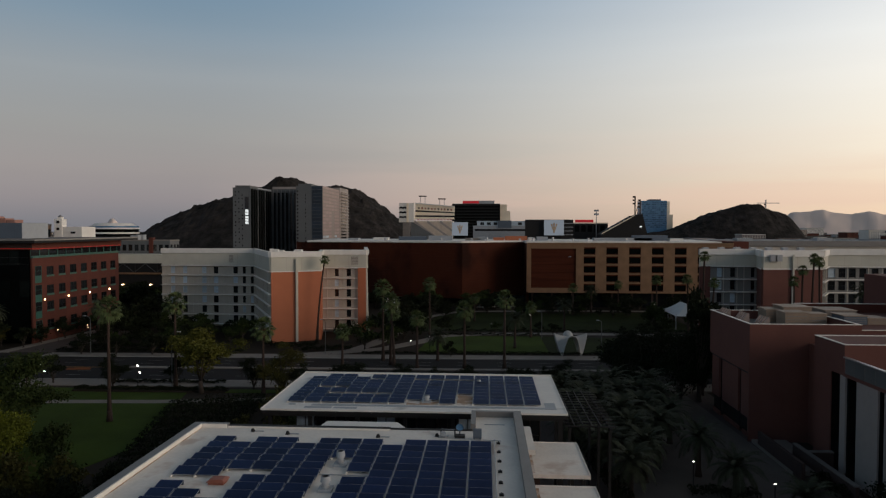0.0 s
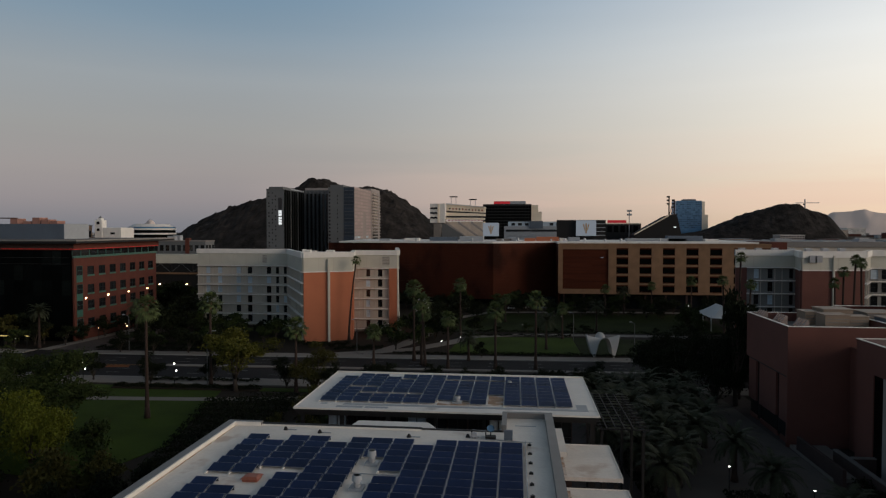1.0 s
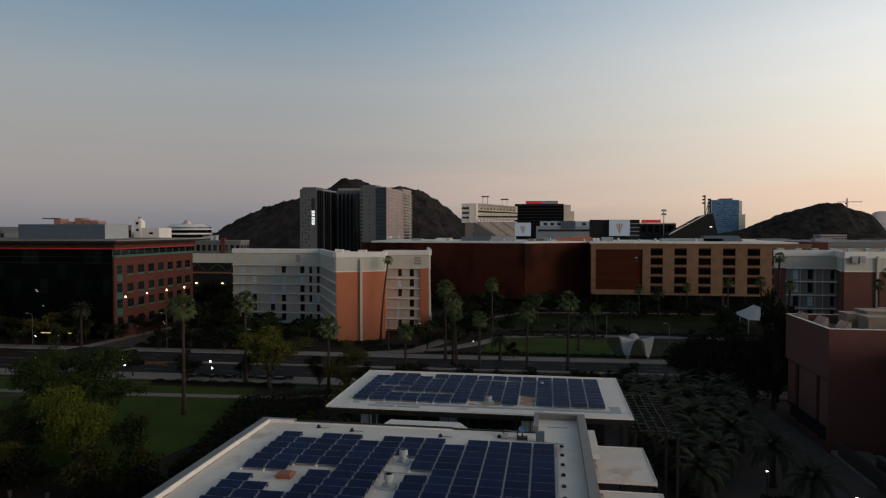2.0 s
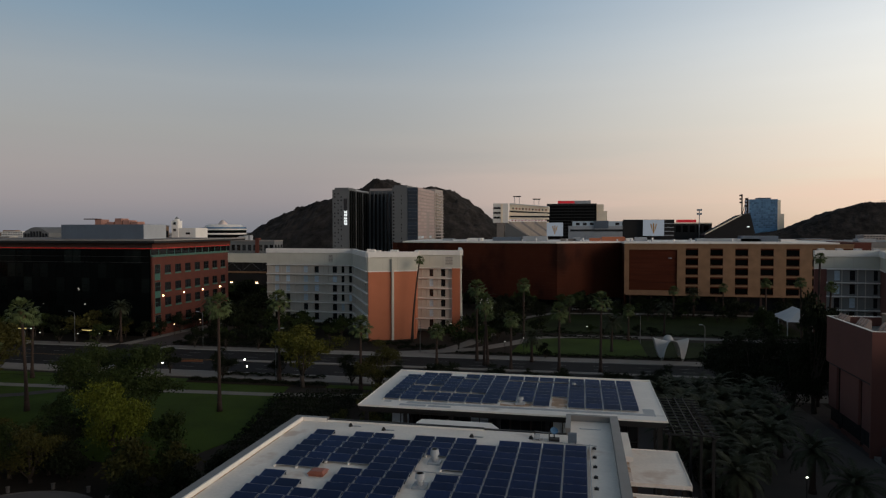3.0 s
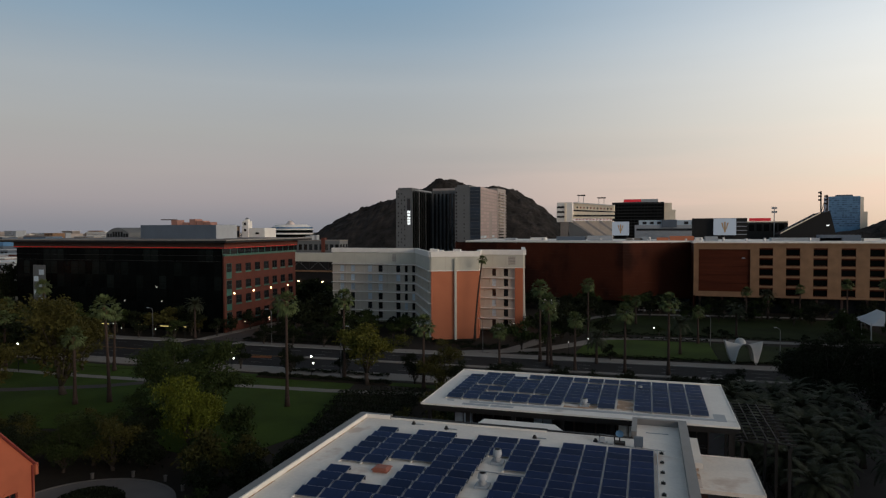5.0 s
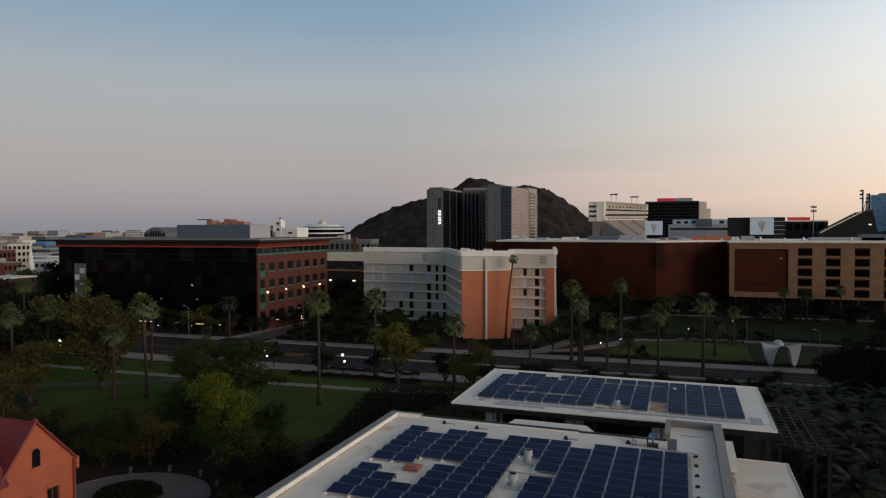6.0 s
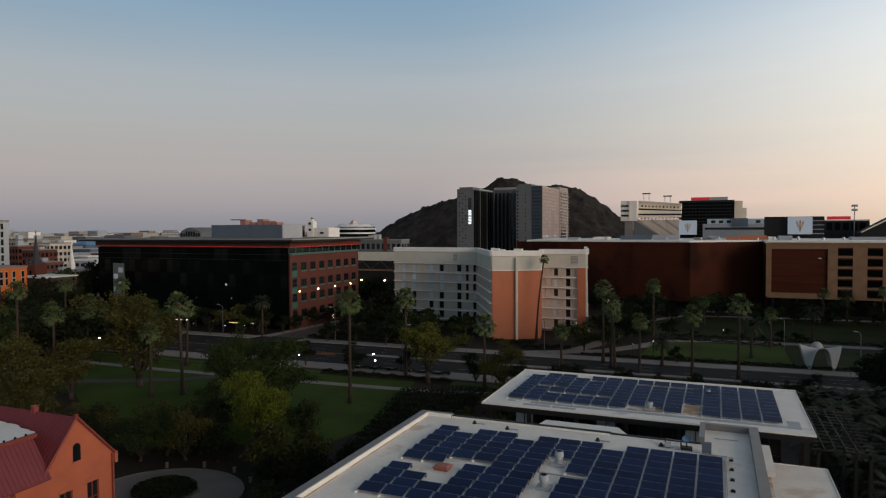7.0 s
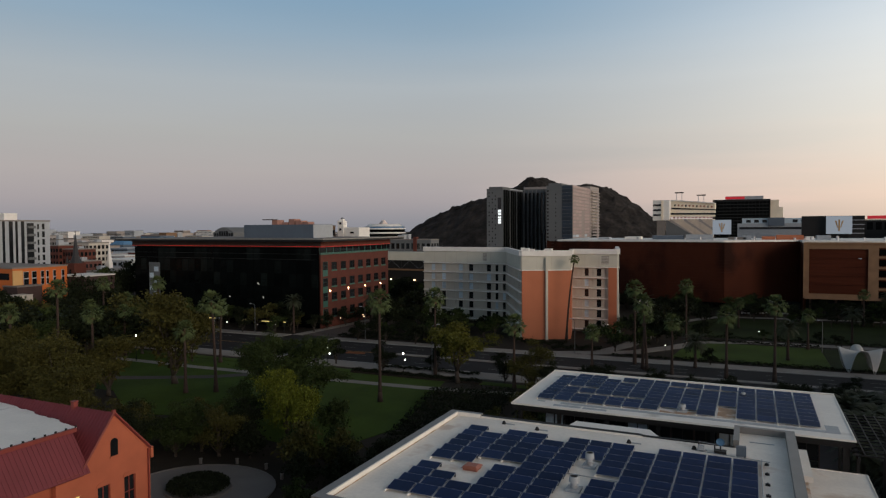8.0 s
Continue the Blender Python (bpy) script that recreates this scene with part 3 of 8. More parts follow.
road_lines()
slab("road_patch", [(-90.6, 137.0), (-85.2, 137.5), (-86.4, 140.0), (-91.2, 139.4)], 0.02, 0.04, "clay", "orange-brown clay patch on the avenue", "road patch")
slab("lawn", [(-150, 84), (-106, 84), (-90, 73.5), (-81.5, 76), (-72.5, 80), (-66.5, 76), (-60, 71.5), (-50, 70), (-46.5, 84), (-52.5, 110), (-54, 116.5), (-150, 116.5)], 0.0, 0.06, "grass", "mown green lawn of the park", "lawn")
slab("lawn_roadside", rect(-150, -30, 117.0, 119.6), 0.0, 0.06, "grass", "strip of grass beside the pavement", "lawn")
path_slab("path_lawn", [(-152, 108.5), (-110, 107.8), (-80, 108.6), (-56, 109.6), (-38, 112), (-27, 115)], 2.4, 0.075, "concrete", "pale concrete path across the lawn")
path_slab("path_brick", [(-150, 84), (-128, 88), (-112, 94), (-99, 101), (-92, 107.6)], 3.0, 0.07, "pavers", "worn brick path across the lawn")
path_slab("path_plaza", [(-100, 116), (-93, 119.5), (-84, 121.4)], 7, 0.08, "concrete", "pale concrete forecourt between lawn and avenue")
slab("planting_bed", rect(-76, -47, 116.9, 118.9), 0.0, 0.25, "ground", "long raised planting bed with low hedge", "planter")
slab("courtyard", [(-26, 30), (40, 30), (40, 121.5), (-26, 121.5)], 0.0, 0.03, "pavers", "dark paved court round the low buildings", "pavement")
slab("pavement_walk", [(15, 55), (36, 55), (35.5, 121.5), (27, 121.5), (15, 90)], 0.0, 0.045, "walk", "broad grey walkway between palms and brick halls", "pavement")
slab("lawn_north", [(-17, 163), (16, 163), (16, 192), (-15, 192)], 0.0, 0.06, "grass", "green lawn between curved paths", "lawn")
# these two lawns use the grass colour darkened to stand for shade
slab("lawn_canopy", [(16.2, 163), (40, 163), (40, 189), (16.2, 192)], 0.0, 0.055, "grass_shade", "grass round the shell canopy, painted dim as in shade", "lawn")
slab("lawn_north_far", [(-22, 203), (66, 203), (66, 258), (-16, 258)], 0.0, 0.06, "grass_shade", "green lawn before the weathered steel hall, painted dim as in shade", "lawn")
path_slab("path_curved", [(-38, 161), (-26, 168), (-18, 180), (-12, 192), (0, 197), (20, 198), (45, 197), (70, 190)], 4.5, 0.07, "concrete", "pale curved path beside the lawn")
path_slab("path_entry", [(-46, 158), (-34, 164), (-30, 176), (-26, 200), (-22, 240), (-10, 262), (30, 266), (80, 264)], 4.0, 0.066, "concrete", "pale path to the steel hall")
slab("plaza_offices", rect(-119.5, -108.2, 159, 200), 0.0, 0.1, "pavers", "paved forecourt of the offices", "pavement")


def roundabout():
    cx, cy = -54.8, 53.8
    n = 40
    ring = [(cx + 8.4 * math.cos(2 * math.pi * i / n), cy + 7.6 * math.sin(2 * math.pi * i / n)) for i in range(n)]
    slab("road_turning_circle", ring, 0.0, 0.09, "drive", "grey concrete turning circle in front of the old hall", "road")
    for r0, r1, z, name, label in ((8.4, 8.58, 0.18, "kerb", "round concrete kerb of the turning circle"), (3.6, 3.78, 0.3, "kerb", "round concrete rim of the planting bed")):
        bm = B()
        vs = []
        for r, zz in ((r0, 0.05), (r0, z), (r1, z), (r1, 0.0)):
            vs.append([bm.verts.new((cx + r * math.cos(2 * math.pi * i / n), cy + r * 0.905 * math.sin(2 * math.pi * i / n), zz)) for i in range(n)])
        for k in range(3):
            for i in range(n):
                bm.faces.new((vs[k][i], vs[k][(i + 1) % n], vs[k + 1][(i + 1) % n], vs[k + 1][i]))
        solid(name, to_ground(bm), "drive", label, "kerb", "structure")


roundabout()


# ---- the low building with solar panels, under the camera ----
ROOF = 11.7
FRONT, BACK = (-10, 45), (-7, 69)


def front_building():
    t = thing("solar_building", (-10, 45, 0), "low building with white flat roof and grey parapet", "building")
    x0, x1, y0, y1, ye = -23.8, 3.05, 33.0, 53.2, 57.5
    part("wall", boxes((x0 + 0.1, x1 - 0.1, y0 + 0.1, y1 - 0.1, 0.03, ROOF - 0.3), (-0.7, x1 - 0.1, y1 - 0.1, ye - 0.3, 0.03, ROOF - 0.3)), "brick_red", t)
    part("roof", boxes((x0 + 0.1, x1 - 0.1, y0 + 0.1, y1 - 0.1, ROOF - 0.3, ROOF), (-0.7, x1 - 0.1, y1 - 0.1, ye - 0.3, ROOF - 0.3, ROOF)), "roof_white", t, "white membrane roof with rusty stains")
    # parapet: wide grey coping, pale inner upstand with a rusty foot
    part("parapet", boxes((x0 - 0.15, x0 + 0.5, y0, y1, ROOF - 0.9, ROOF + 0.3), (x0 + 0.5, -21.0, y1 - 0.45, y1, ROOF - 0.9, ROOF + 0.3)), "parapet", t, "wide grey metal coping")
    part("parapet", boxes((x0 - 0.15, x1, y0 - 0.6, y0 - 0.003, ROOF - 0.9, ROOF + 0.3)), "parapet", t)
    part("upstand", boxes((x0 + 0.503, x0 + 0.62, y0, y1 - 0.45, ROOF, ROOF + 0.31), (x0 + 0.62, -21.05, y1 - 0.56, y1 - 0.453, ROOF, ROOF + 0.31)), "coping", t, "pale inner face of the parapet")
    part("rust_line", boxes((x0 + 0.625, x0 + 0.72, y0, y1 - 0.6, ROOF + 0.002, ROOF + 0.012)), "stain_rust", t, "rusty stain along the parapet's foot")
    part("edge_strip", boxes((-21.0, -7.6, y1 - 0.3, y1 + 0.1, ROOF - 0.5, ROOF + 0.16), (-7.6, -1.0, y1 - 0.1, y1 + 0.2, ROOF - 0.5, ROOF + 0.07)), "dark_metal", t)
    part("edge_trim", boxes((-21.0, -7.6, y1 - 0.42, y1 - 0.303, ROOF, ROOF + 0.12)), "coping", t, "pale trim inside the roof edge")
    part("parapet", boxes((2.5, 3.15, y0, ye, ROOF - 0.9, ROOF + 0.5)), "parapet", t)
    part("parapet", boxes((-1.1, -0.7, 53.4, ye, ROOF - 0.9, ROOF + 0.5), (-0.7, 2.5, ye - 0.4, ye, ROOF - 0.9, ROOF + 0.5)), "parapet", t)
    part("ridge_line", boxes((0.0, 1.7, 54.9, 54.96, ROOF, ROOF + 0.05)), "grey_metal", t)
    part("canopy", boxes((3.15, 4.0, 51.6, 57.7, ROOF - 1.3, ROOF - 0.9)), "roof_clean", t, "white lower roof ledge")
    for a, b in ((49.9, 57.4), (39.6, 47.6)):
        part("canopy", boxes((3.18, 7.95, a, b, 9.2, 9.5)), "roof_white", t, "white flat entrance canopy with brown stain")
        part("canopy_trim", boxes((3.18, 7.98, b, b + 0.06, 9.15, 9.56), (7.95, 8.01, a, b, 9.15, 9.56)), "coping", t)
        part("stain", boxes((3.2, 3.9, a + 0.3, b - 0.4, 9.5, 9.508)), "stain_rust", t, "brown water stain")
        for y in (a + 0.6, b - 0.6):
            part("column", boxes((7.4, 7.7, y - 0.15, y + 0.15, 0.03, 9.2)), "dark_metal", t)
    # white sloped cover behind the roof edge
    bm = B()
    prism(bm, [(-14.0, 53.5), (-6.0, 53.5), (-7.4, 56.0), (-13.5, 56.0)], 10.9, 11.45)
    part("light_well", bm, "roof_clean", t, "white cover over the gap between roofs")
    part("wall", boxes((-13.4, -7.6, 53.5, 55.8, 0.03, 10.9)), "brick_dark", t)
    # thin dark rail outside the western parapet
    part("rail", boxes((x0 - 0.62, x0 - 0.55, 40.0, 51.5, ROOF - 0.1, ROOF - 0.03)), "grey_paint", t, "thin pale edge rail")
    for i in range(8):
        part("bracket", boxes((x0 - 0.6, x0 - 0.15, 40.2 + i * 1.58, 40.26 + i * 1.58, ROOF - 0.3, ROOF - 0.24)), "dark_metal", t)


def back_building():
    t = thing("pavilion_building", (-7, 69, 0), "low pavilion with thin overhanging white roof and glass walls", "building")
    x0, x1, y0, y1 = -20.85, 7.55, 60.5, 75.9
    part("roof", boxes((x0, x1, y0, y1, ROOF - 0.12, ROOF - 0.004)), "roof_clean", t, "clean white flat roof with grey patches")
    part("fascia", boxes((x0 - 0.08, x1 + 0.08, y0 - 0.08, y0, ROOF - 0.12, ROOF + 0.04), (x0 - 0.08, x0, y0, y1, ROOF - 0.12, ROOF + 0.05), (x1, x1 + 0.08, y0, y1, ROOF - 0.12, ROOF + 0.05), (x0 - 0.08, x1 + 0.08, y1, y1 + 0.3, ROOF - 0.2, ROOF + 0.12)), "coping", t, "pale metal roof edge")
    part("edge_beam", boxes((x0, x1, y0 + 0.02, y0 + 0.2, ROOF - 0.45, ROOF - 0.13), (x0 + 0.02, x0 + 0.2, y0 + 0.2, y1, ROOF - 0.45, ROOF - 0.13)), "dark_metal", t)
    part("walkway_strip", boxes((-16.5, 6.5, 61.9, 62.5, ROOF - 0.002, ROOF + 0.02)), "grey_paint", t, "pale blue-grey walkway strip")
    for x, y, w, d in ((-17.0, 61.05, 2.6, 0.6), (-14.2, 61.05, 2.2, 0.55), (5.75, 61.9, 1.0, 2.3), (-18.8, 62.1, 0.7, 0.4)):
        part("patch", boxes((x, x + w, y, y + d, ROOF - 0.002, ROOF + 0.012)), "grey_paint", t, "grey roof patch")
    for x, y, w, d in ((-17.3, 67.9, 3.0, 1.2), (-7.5, 62.8, 3.2, 1.2), (-2.65, 62.9, 1.5, 3.7), (-15.6, 65.6, 6.2, 0.8)):
        part("patch", boxes((x, x + w, y, y + d, ROOF - 0.002, ROOF + 0.01)), "stain_rust", t, "tan weathered roof patch")
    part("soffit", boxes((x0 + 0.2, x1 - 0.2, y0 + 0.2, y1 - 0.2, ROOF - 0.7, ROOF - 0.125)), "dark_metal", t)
    part("wall", boxes((x0 + 2.5, x1 - 2.2, y0 + 2.6, y1 - 1.5, 0.03, ROOF - 0.7)), "brick_dark", t)
    m, L = along((x0 + 2.5, y0 + 2.55), (x1 - 2.2, y0 + 2.55))
    n = 12
    for i in range(n):
        w = L / n
        piece("window", frame_mesh(w - 0.1, 3.2, "dark_metal", 1, 1), t, m @ pose(i * w + 0.05, -0.06, 7.3))
        piece("pane", pane_mesh(w - 0.1, 3.2, "dark_glass" if i % 4 else "blind"), t, m @ pose(i * w + 0.05, -0.02, 7.3))
    for x in (x0 + 0.6, -16.4, -11.9, -7.4, -2.9, 1.6, x1 - 0.6):
        part("column", boxes((x - 0.17, x + 0.17, y0 + 0.5, y0 + 0.84, 0.03, ROOF - 0.7)), "dark_metal", t)
    part("balcony", boxes((x0 + 0.6, x1 - 0.5, y0 + 0.4, y0 + 2.4, 6.6, 6.9)), "concrete", t)
    part("rail", boxes((x0 + 0.6, x1 - 0.5, y0 + 0.42, y0 + 0.47, 7.85, 7.92)), "dark_metal", t)


def gap_plant():
    """Ducts and tanks in the gap between the two roofs."""
    t = thing("duct_run", (-4, 58.5, 6.0), "blue-grey ducts and tanks between the two roofs", "duct")
    part("tank", tube(B(), (-8.6, 58.6, 9.4), (-3.4, 58.6, 9.4), 0.55, 0.55, 16), "blue_grey", t, "blue-grey tank", True)
    part("duct", tube(B(), (-3.3, 58.6, 9.2), (-1.2, 58.6, 9.2), 0.28, 0.28, 10), "grey_metal", t, "", True)
    part("duct", tube(B(), (-13.0, 59.2, 9.9), (-8.7, 58.8, 9.5), 0.2, 0.2, 10), "grey_metal", t, "", True)
    for x in (-8.0, -4.0, -1.6):
        part("stand", boxes((x - 0.1, x + 0.1, 58.3, 58.9, 0.03, 8.95)), "dark_metal", t)
    part("crate", boxes((-11.2, -10.2, 58.2, 59.0, 8.7, 9.6)), "pale_panel", t)
    part("pipe", tube(B(), (-6.6, 59.6, 9.9), (-2.0, 59.6, 9.9), 0.12, 0.12, 8), "grey_metal", t, "", True)
    part("cabinet", boxes((-2.9, -2.1, 58.9, 59.5, 0.03, 9.9)), "grey_paint", t)
    part("crate_stand", boxes((-11.2, -10.2, 58.2, 59.0, 0.03, 8.7)), "brick_dark", t)


def pergola():
    t = thing("pergola", (9.5, 68, 0.03), "dark steel lattice pergola beside the pavilion", "pergola")
    for x in (7.9, 11.6):
        for y in (61.5, 67.5, 73.5):
            part("post", boxes((x - 0.12, x + 0.12, y - 0.12, y + 0.12, 0.03, 9.9)), "dark_metal", t)
        part("beam", boxes((x - 0.1, x + 0.1, 60.8, 74.2, 9.9, 10.2)), "dark_metal", t)
    me = mesh_of(box(B(), -0.06, 4.6, -0.04, 0.04, 0, 0.12), "slat", "dark_metal")
    for i in range(13):
        piece("slat", me, t, pose(7.5, 61.2 + i * 1.05, 10.2))
    for x in (8.3, 9.1, 9.9, 10.7):
        part("batten", boxes((x - 0.04, x + 0.04, 60.9, 74.1, 10.33, 10.42)), "dark_metal", t)


front_building()
back_building()
pergola()
gap_plant()


def panel_meshes():
    tilt = pose(0, 0, 0.12, 10)
    cells = box(B(), 0.02, 1.53, 0.006, 1.129, -0.02, 0.012)
    cells.transform(tilt)
    rim = B()
    outer, inner = ((0, 0), (1.55, 0), (1.55, 1.135), (0, 1.135)), ((0.024, 0.008), (1.526, 0.008), (1.526, 1.127), (0.024, 1.127))
    rings = [[rim.verts.new((x, y, z)) for x, y in pts] for pts, z in ((outer, -0.012), (outer, 0.02), (inner, 0.02), (inner, -0.012))]
    for k in range(4):
        for q in range(4):
            a, c = rings[k], rings[(k + 1) % 4]
            rim.faces.new((a[q], a[(q + 1) % 4], c[(q + 1) % 4], c[q]))
    rim.transform(tilt)
    back = box(B(), 0.03, 1.52, 1.12, 1.13, 0.02, 0.27)
    foot = box(B(), -0.06, 0.06, -0.2, 0.1, 0, 0.1)
    return mesh_of(cells, "panel", "cell"), mesh_of(rim, "panel_frame", "cell_line"), mesh_of(back, "wind_deflector", "rim_dark"), mesh_of(foot, "foot", "coping")


def lay_panels():
    panel, rim, back, foot = panel_meshes()

    def array(label, at, spots, rim):
        spots = [(round(x, 3), round(y, 3)) for x, y in spots]
        ys = sorted({y for x, y in spots})
        pitch = ys[1] - ys[0]
        t = thing("solar_array", at, label, "solar array", "roof solar arrays")
        for x, y in spots:
            m = pose(x, y, ROOF)
            p = piece("panel", panel, t, m)
            piece("panel_frame", rim, p, m)
            piece("wind_deflector", back, p, m)
            if (x, round(y - pitch, 3)) not in spots:
                piece("foot", foot, p, m)

    gaps = {(j, 4) for j in (0, 1, 2)} | {(1, 3), (2, 3), (2, 2), (2, 5), (3, 5), (7, 5)} | {(6, k) for k in range(8)}
    tops = {1: 9, 4: 9, 8: 9}
    array("dark blue tilted solar panels in rows on the white roof", (-10, 44, ROOF),
          [(-20.6 + 1.632 * j, 35.62 + 1.285 * k) for j in range(13) for k in range(tops.get(j, 10) + 1) if (j, k) not in gaps], rim)
    gaps = {(j, 2) for j in range(2, 6)} | {(1, 4), (2, 4), (7, 0), (8, 0), (10, 0), (10, 1), (10, 2), (4, 7), (7, 7), (8, 7), (9, 7), (10, 7), (3, 8), (0, 8)}
    array("dark blue tilted solar panels in rows on the pavilion roof", (-7, 69, ROOF),
          [(-19.1 + 1.639 * j, 62.95 + 1.27 * k) for j in range(15) for k in range(9) if (j, k) not in gaps], rim)


lay_panels()


# ---- dormitories of pale stucco with terracotta end walls ----
def banded_front(t, p0, p1, z0, z1, storeys, groups, seed=0, wall="dorm_wall", blinds=0.35, widths=None, blind_rows=None):
    """A dormitory front: a thin projecting slab at each floor, ribs between bays, tall narrow windows."""
    m, L = along(p0, p1)
    rnd = random.Random(seed)
    step = (z1 - z0) / storeys
    holes = []
    for s in range(storeys):
        for c, g in enumerate(groups):
            w = (widths[c] if widths else 1.1) / 2
            holes.append((g * L - w, min(g * L + w, L - 0.05), z0 + s * step + 0.55, z0 + s * step + step - 0.38))
    bm = wall_with(B(), m, L, z0, z1, holes, 0.3)
    part("wall", bm, wall, t)
    for s in range(storeys + 1):
        bm = box(B(), -0.1, L + 0.1, -0.75, 0, z0 + s * step - 0.12, z0 + s * step + 0.12, m)
        part("floor_slab", bm, "dorm_cap", t, "pale projecting floor slab")
    for i in range(int(L / 1.7) + 1):
        bm = box(B(), i * 1.7 - 0.05, i * 1.7 + 0.1, -0.14, 0, z0, z1, m)
        if not any(h[0] - 0.1 < i * 1.7 < h[1] + 0.1 for h in holes):
            part("rib", bm, "dorm_wall", t)
        else:
            bm.free()
    for k, h in enumerate(holes):
        s, c = divmod(k, len(groups))
        drawn = (blind_rows[s][c] == "b") if blind_rows else rnd.random() < blinds
        mat = "blind" if drawn else "dark_glass"
        w = piece("window", frame_mesh(h[1] - h[0], h[3] - h[2], "blind" if drawn else "dark_metal", 0, 1), t, m @ pose(h[0], 0.12, h[2]))
        piece("pane", pane_mesh(h[1] - h[0], h[3] - h[2], mat), w, m @ pose(h[0], 0.17, h[2]))


def top_band(t, p0, p1, z0, z1, thick=0.4):
    """The blank top storey with its white cap."""
    m, L = along(p0, p1)
    part("fascia", box(B(), 0, L, -0.35, thick, z0, z1 - 1.5, m), "dorm_white", t, "blank pale stucco band")
    for i in range(1, int(L / 4.2)):
        part("joint", box(B(), i * 4.2 - 0.05, i * 4.2 + 0.05, -0.37, -0.352, z0 + 0.15, z1 - 1.55, m), "dorm_wall", t)
    part("cap", box(B(), -0.15, L + 0.15, -0.7, thick, z1 - 1.5, z1, m), "dorm_cap", t, "white roof cap")
    part("drip_edge", box(B(), -0.1, L + 0.1, -0.5, -0.352, z0 - 0.12, z0 + 0.12, m), "dorm_cap", t)


def dorm_west():
    t = thing("dormitory", (-70, 190, 0), "pale grey stucco dormitory with terracotta end walls", "dormitory", "dormitories")
    top = 25.2
    cap = 19.7
    plan = [(-104.5, 209), (-73.5, 208.6), (-58.8, 179.1), (-46.6, 185.3), (-49.7, 199.5), (-38.4, 199.5)]
    part("core", prism(B(), [(-104.3, 209.6), (-73.2, 209.2), (-58.4, 180.0), (-47.4, 185.8), (-50.4, 200.2), (-36.4, 200.2), (-42.0, 227.8), (-104.3, 227.8)], 0.05, 23.4), "dorm_wall", t)
    part("roof", prism(B(), [(-104.0, 209.8), (-73.0, 209.4), (-58.2, 180.2), (-47.6, 186.0), (-50.6, 200.4), (-36.6, 200.4), (-42.2, 227.6), (-104.0, 227.6)], 23.4, 23.7), "roof_clean", t, "white flat roof")
    banded_front(t, plan[0], plan[1], 0.86, cap, 6, [0.114, 0.245, 0.452, 0.578, 0.787, 0.88, 0.965], 3, widths=(1.4, 1.4, 1.5, 1.5, 1.5, 1.0, 1.0),
                 blind_rows=("ddddddd", "dddddbd", "bdbdddb", "bbbbddd", "bbbbbdd", "bbbdddd"))
    banded_front(t, plan[1], plan[2], 0.86, cap, 6, [0.1, 0.34, 0.58, 0.82], 5, blinds=0.8)
    top_band(t, plan[0], plan[1], cap, top)
    top_band(t, plan[1], plan[2], cap, top)
    # terracotta end wall with a pale vertical fin
    m, L = along(plan[2], plan[3])
    part("end_wall", box(B(), 0, L, -0.4, 0.3, 0.05, cap, m), "orange", t, "terracotta stucco end wall")
    top_band(t, plan[2], plan[3], cap, top)
    fin = B()
    box(fin, L * 0.505 - 0.3, L * 0.505 + 0.3, -1.3, -0.4, 0.05, top - 2.0, m)
    part("fin", fin, "dorm_white", t, "pale vertical fin")
    for a, b, x0, x1 in ((plan[0], plan[1], 22.4, 23.8), (plan[4], (-35.9, 199.5), 9.2, 11.4)):
        g, _ = along(a, b)
        grille = part("vent_grille", box(B(), x0, x1, -0.4, -0.354, cap + 1.0, cap + 3.4, g), "plant_grey", t, "grey vent grille")
        for k in range(5):
            part("slat", box(B(), x0, x1, -0.45, -0.404, cap + 1.1 + k * 0.46, cap + 1.34 + k * 0.46, g), "dorm_wall", grille)
    m, L = along(plan[3], plan[4])
    part("end_wall", box(B(), 0, L, -0.3, 0.3, 0.05, cap, m), "orange", t)
    top_band(t, plan[3], plan[4], cap, top)
    banded_front(t, plan[4], plan[5], 1.0, cap, 6, [0.414, 0.743], 8, "dorm_wall", widths=(1.2, 1.35), blind_rows=("dd", "bd", "bd", "dd", "bd", "dd"))
    top_band(t, plan[4], (-35.9, 199.5), cap, top)
    bm = B()
    m, L = along((-38.35, 199.2), (-35.9, 199.2))
    box(bm, 0, L, -0.6, 0.5, 0.05, cap, m)
    part("end_wall", bm, "orange", t, "terracotta end pier")
    # pale buttress that spreads towards the ground
    bm = B()
    v = [bm.verts.new(m @ Vector(p)) for y in (-0.5, 0.4) for p in ((L, y, 0.0), (L + 1.1, y, 0.0), (L + 0.55, y, 6.5), (L + 0.3, y, cap), (L, y, cap))]
    bm.faces.new(v[:5])
    bm.faces.new(v[5:][::-1])
    for q in range(5):
        bm.faces.new((v[q], v[5 + q], v[5 + (q + 1) % 5], v[(q + 1) % 5]))
    part("buttress", bm, "dorm_white", t, "pale spreading buttress")
    m, L = along((-35.8, 199.6), (-41.4, 228))
    part("side_wall", box(B(), 0, L, -0.2, 0.3, 0.05, cap, m), "orange", t)
    top_band(t, (-35.8, 199.6), (-41.4, 228), cap, top)
    for x, y, w, d, h in ((-62.5, 192, 1.6, 1.4, 1.2), (-59.5, 189, 1.2, 1.2, 0.9), (-55, 188.4, 2.2, 1.6, 1.3), (-66, 200, 1.0, 1.0, 1.0)):
        part("roof_fan", boxes((x, x + w, y, y + d, 23.7, 24.9 + h * 0.5)), "roof_clean", t, "pale roof ventilator")


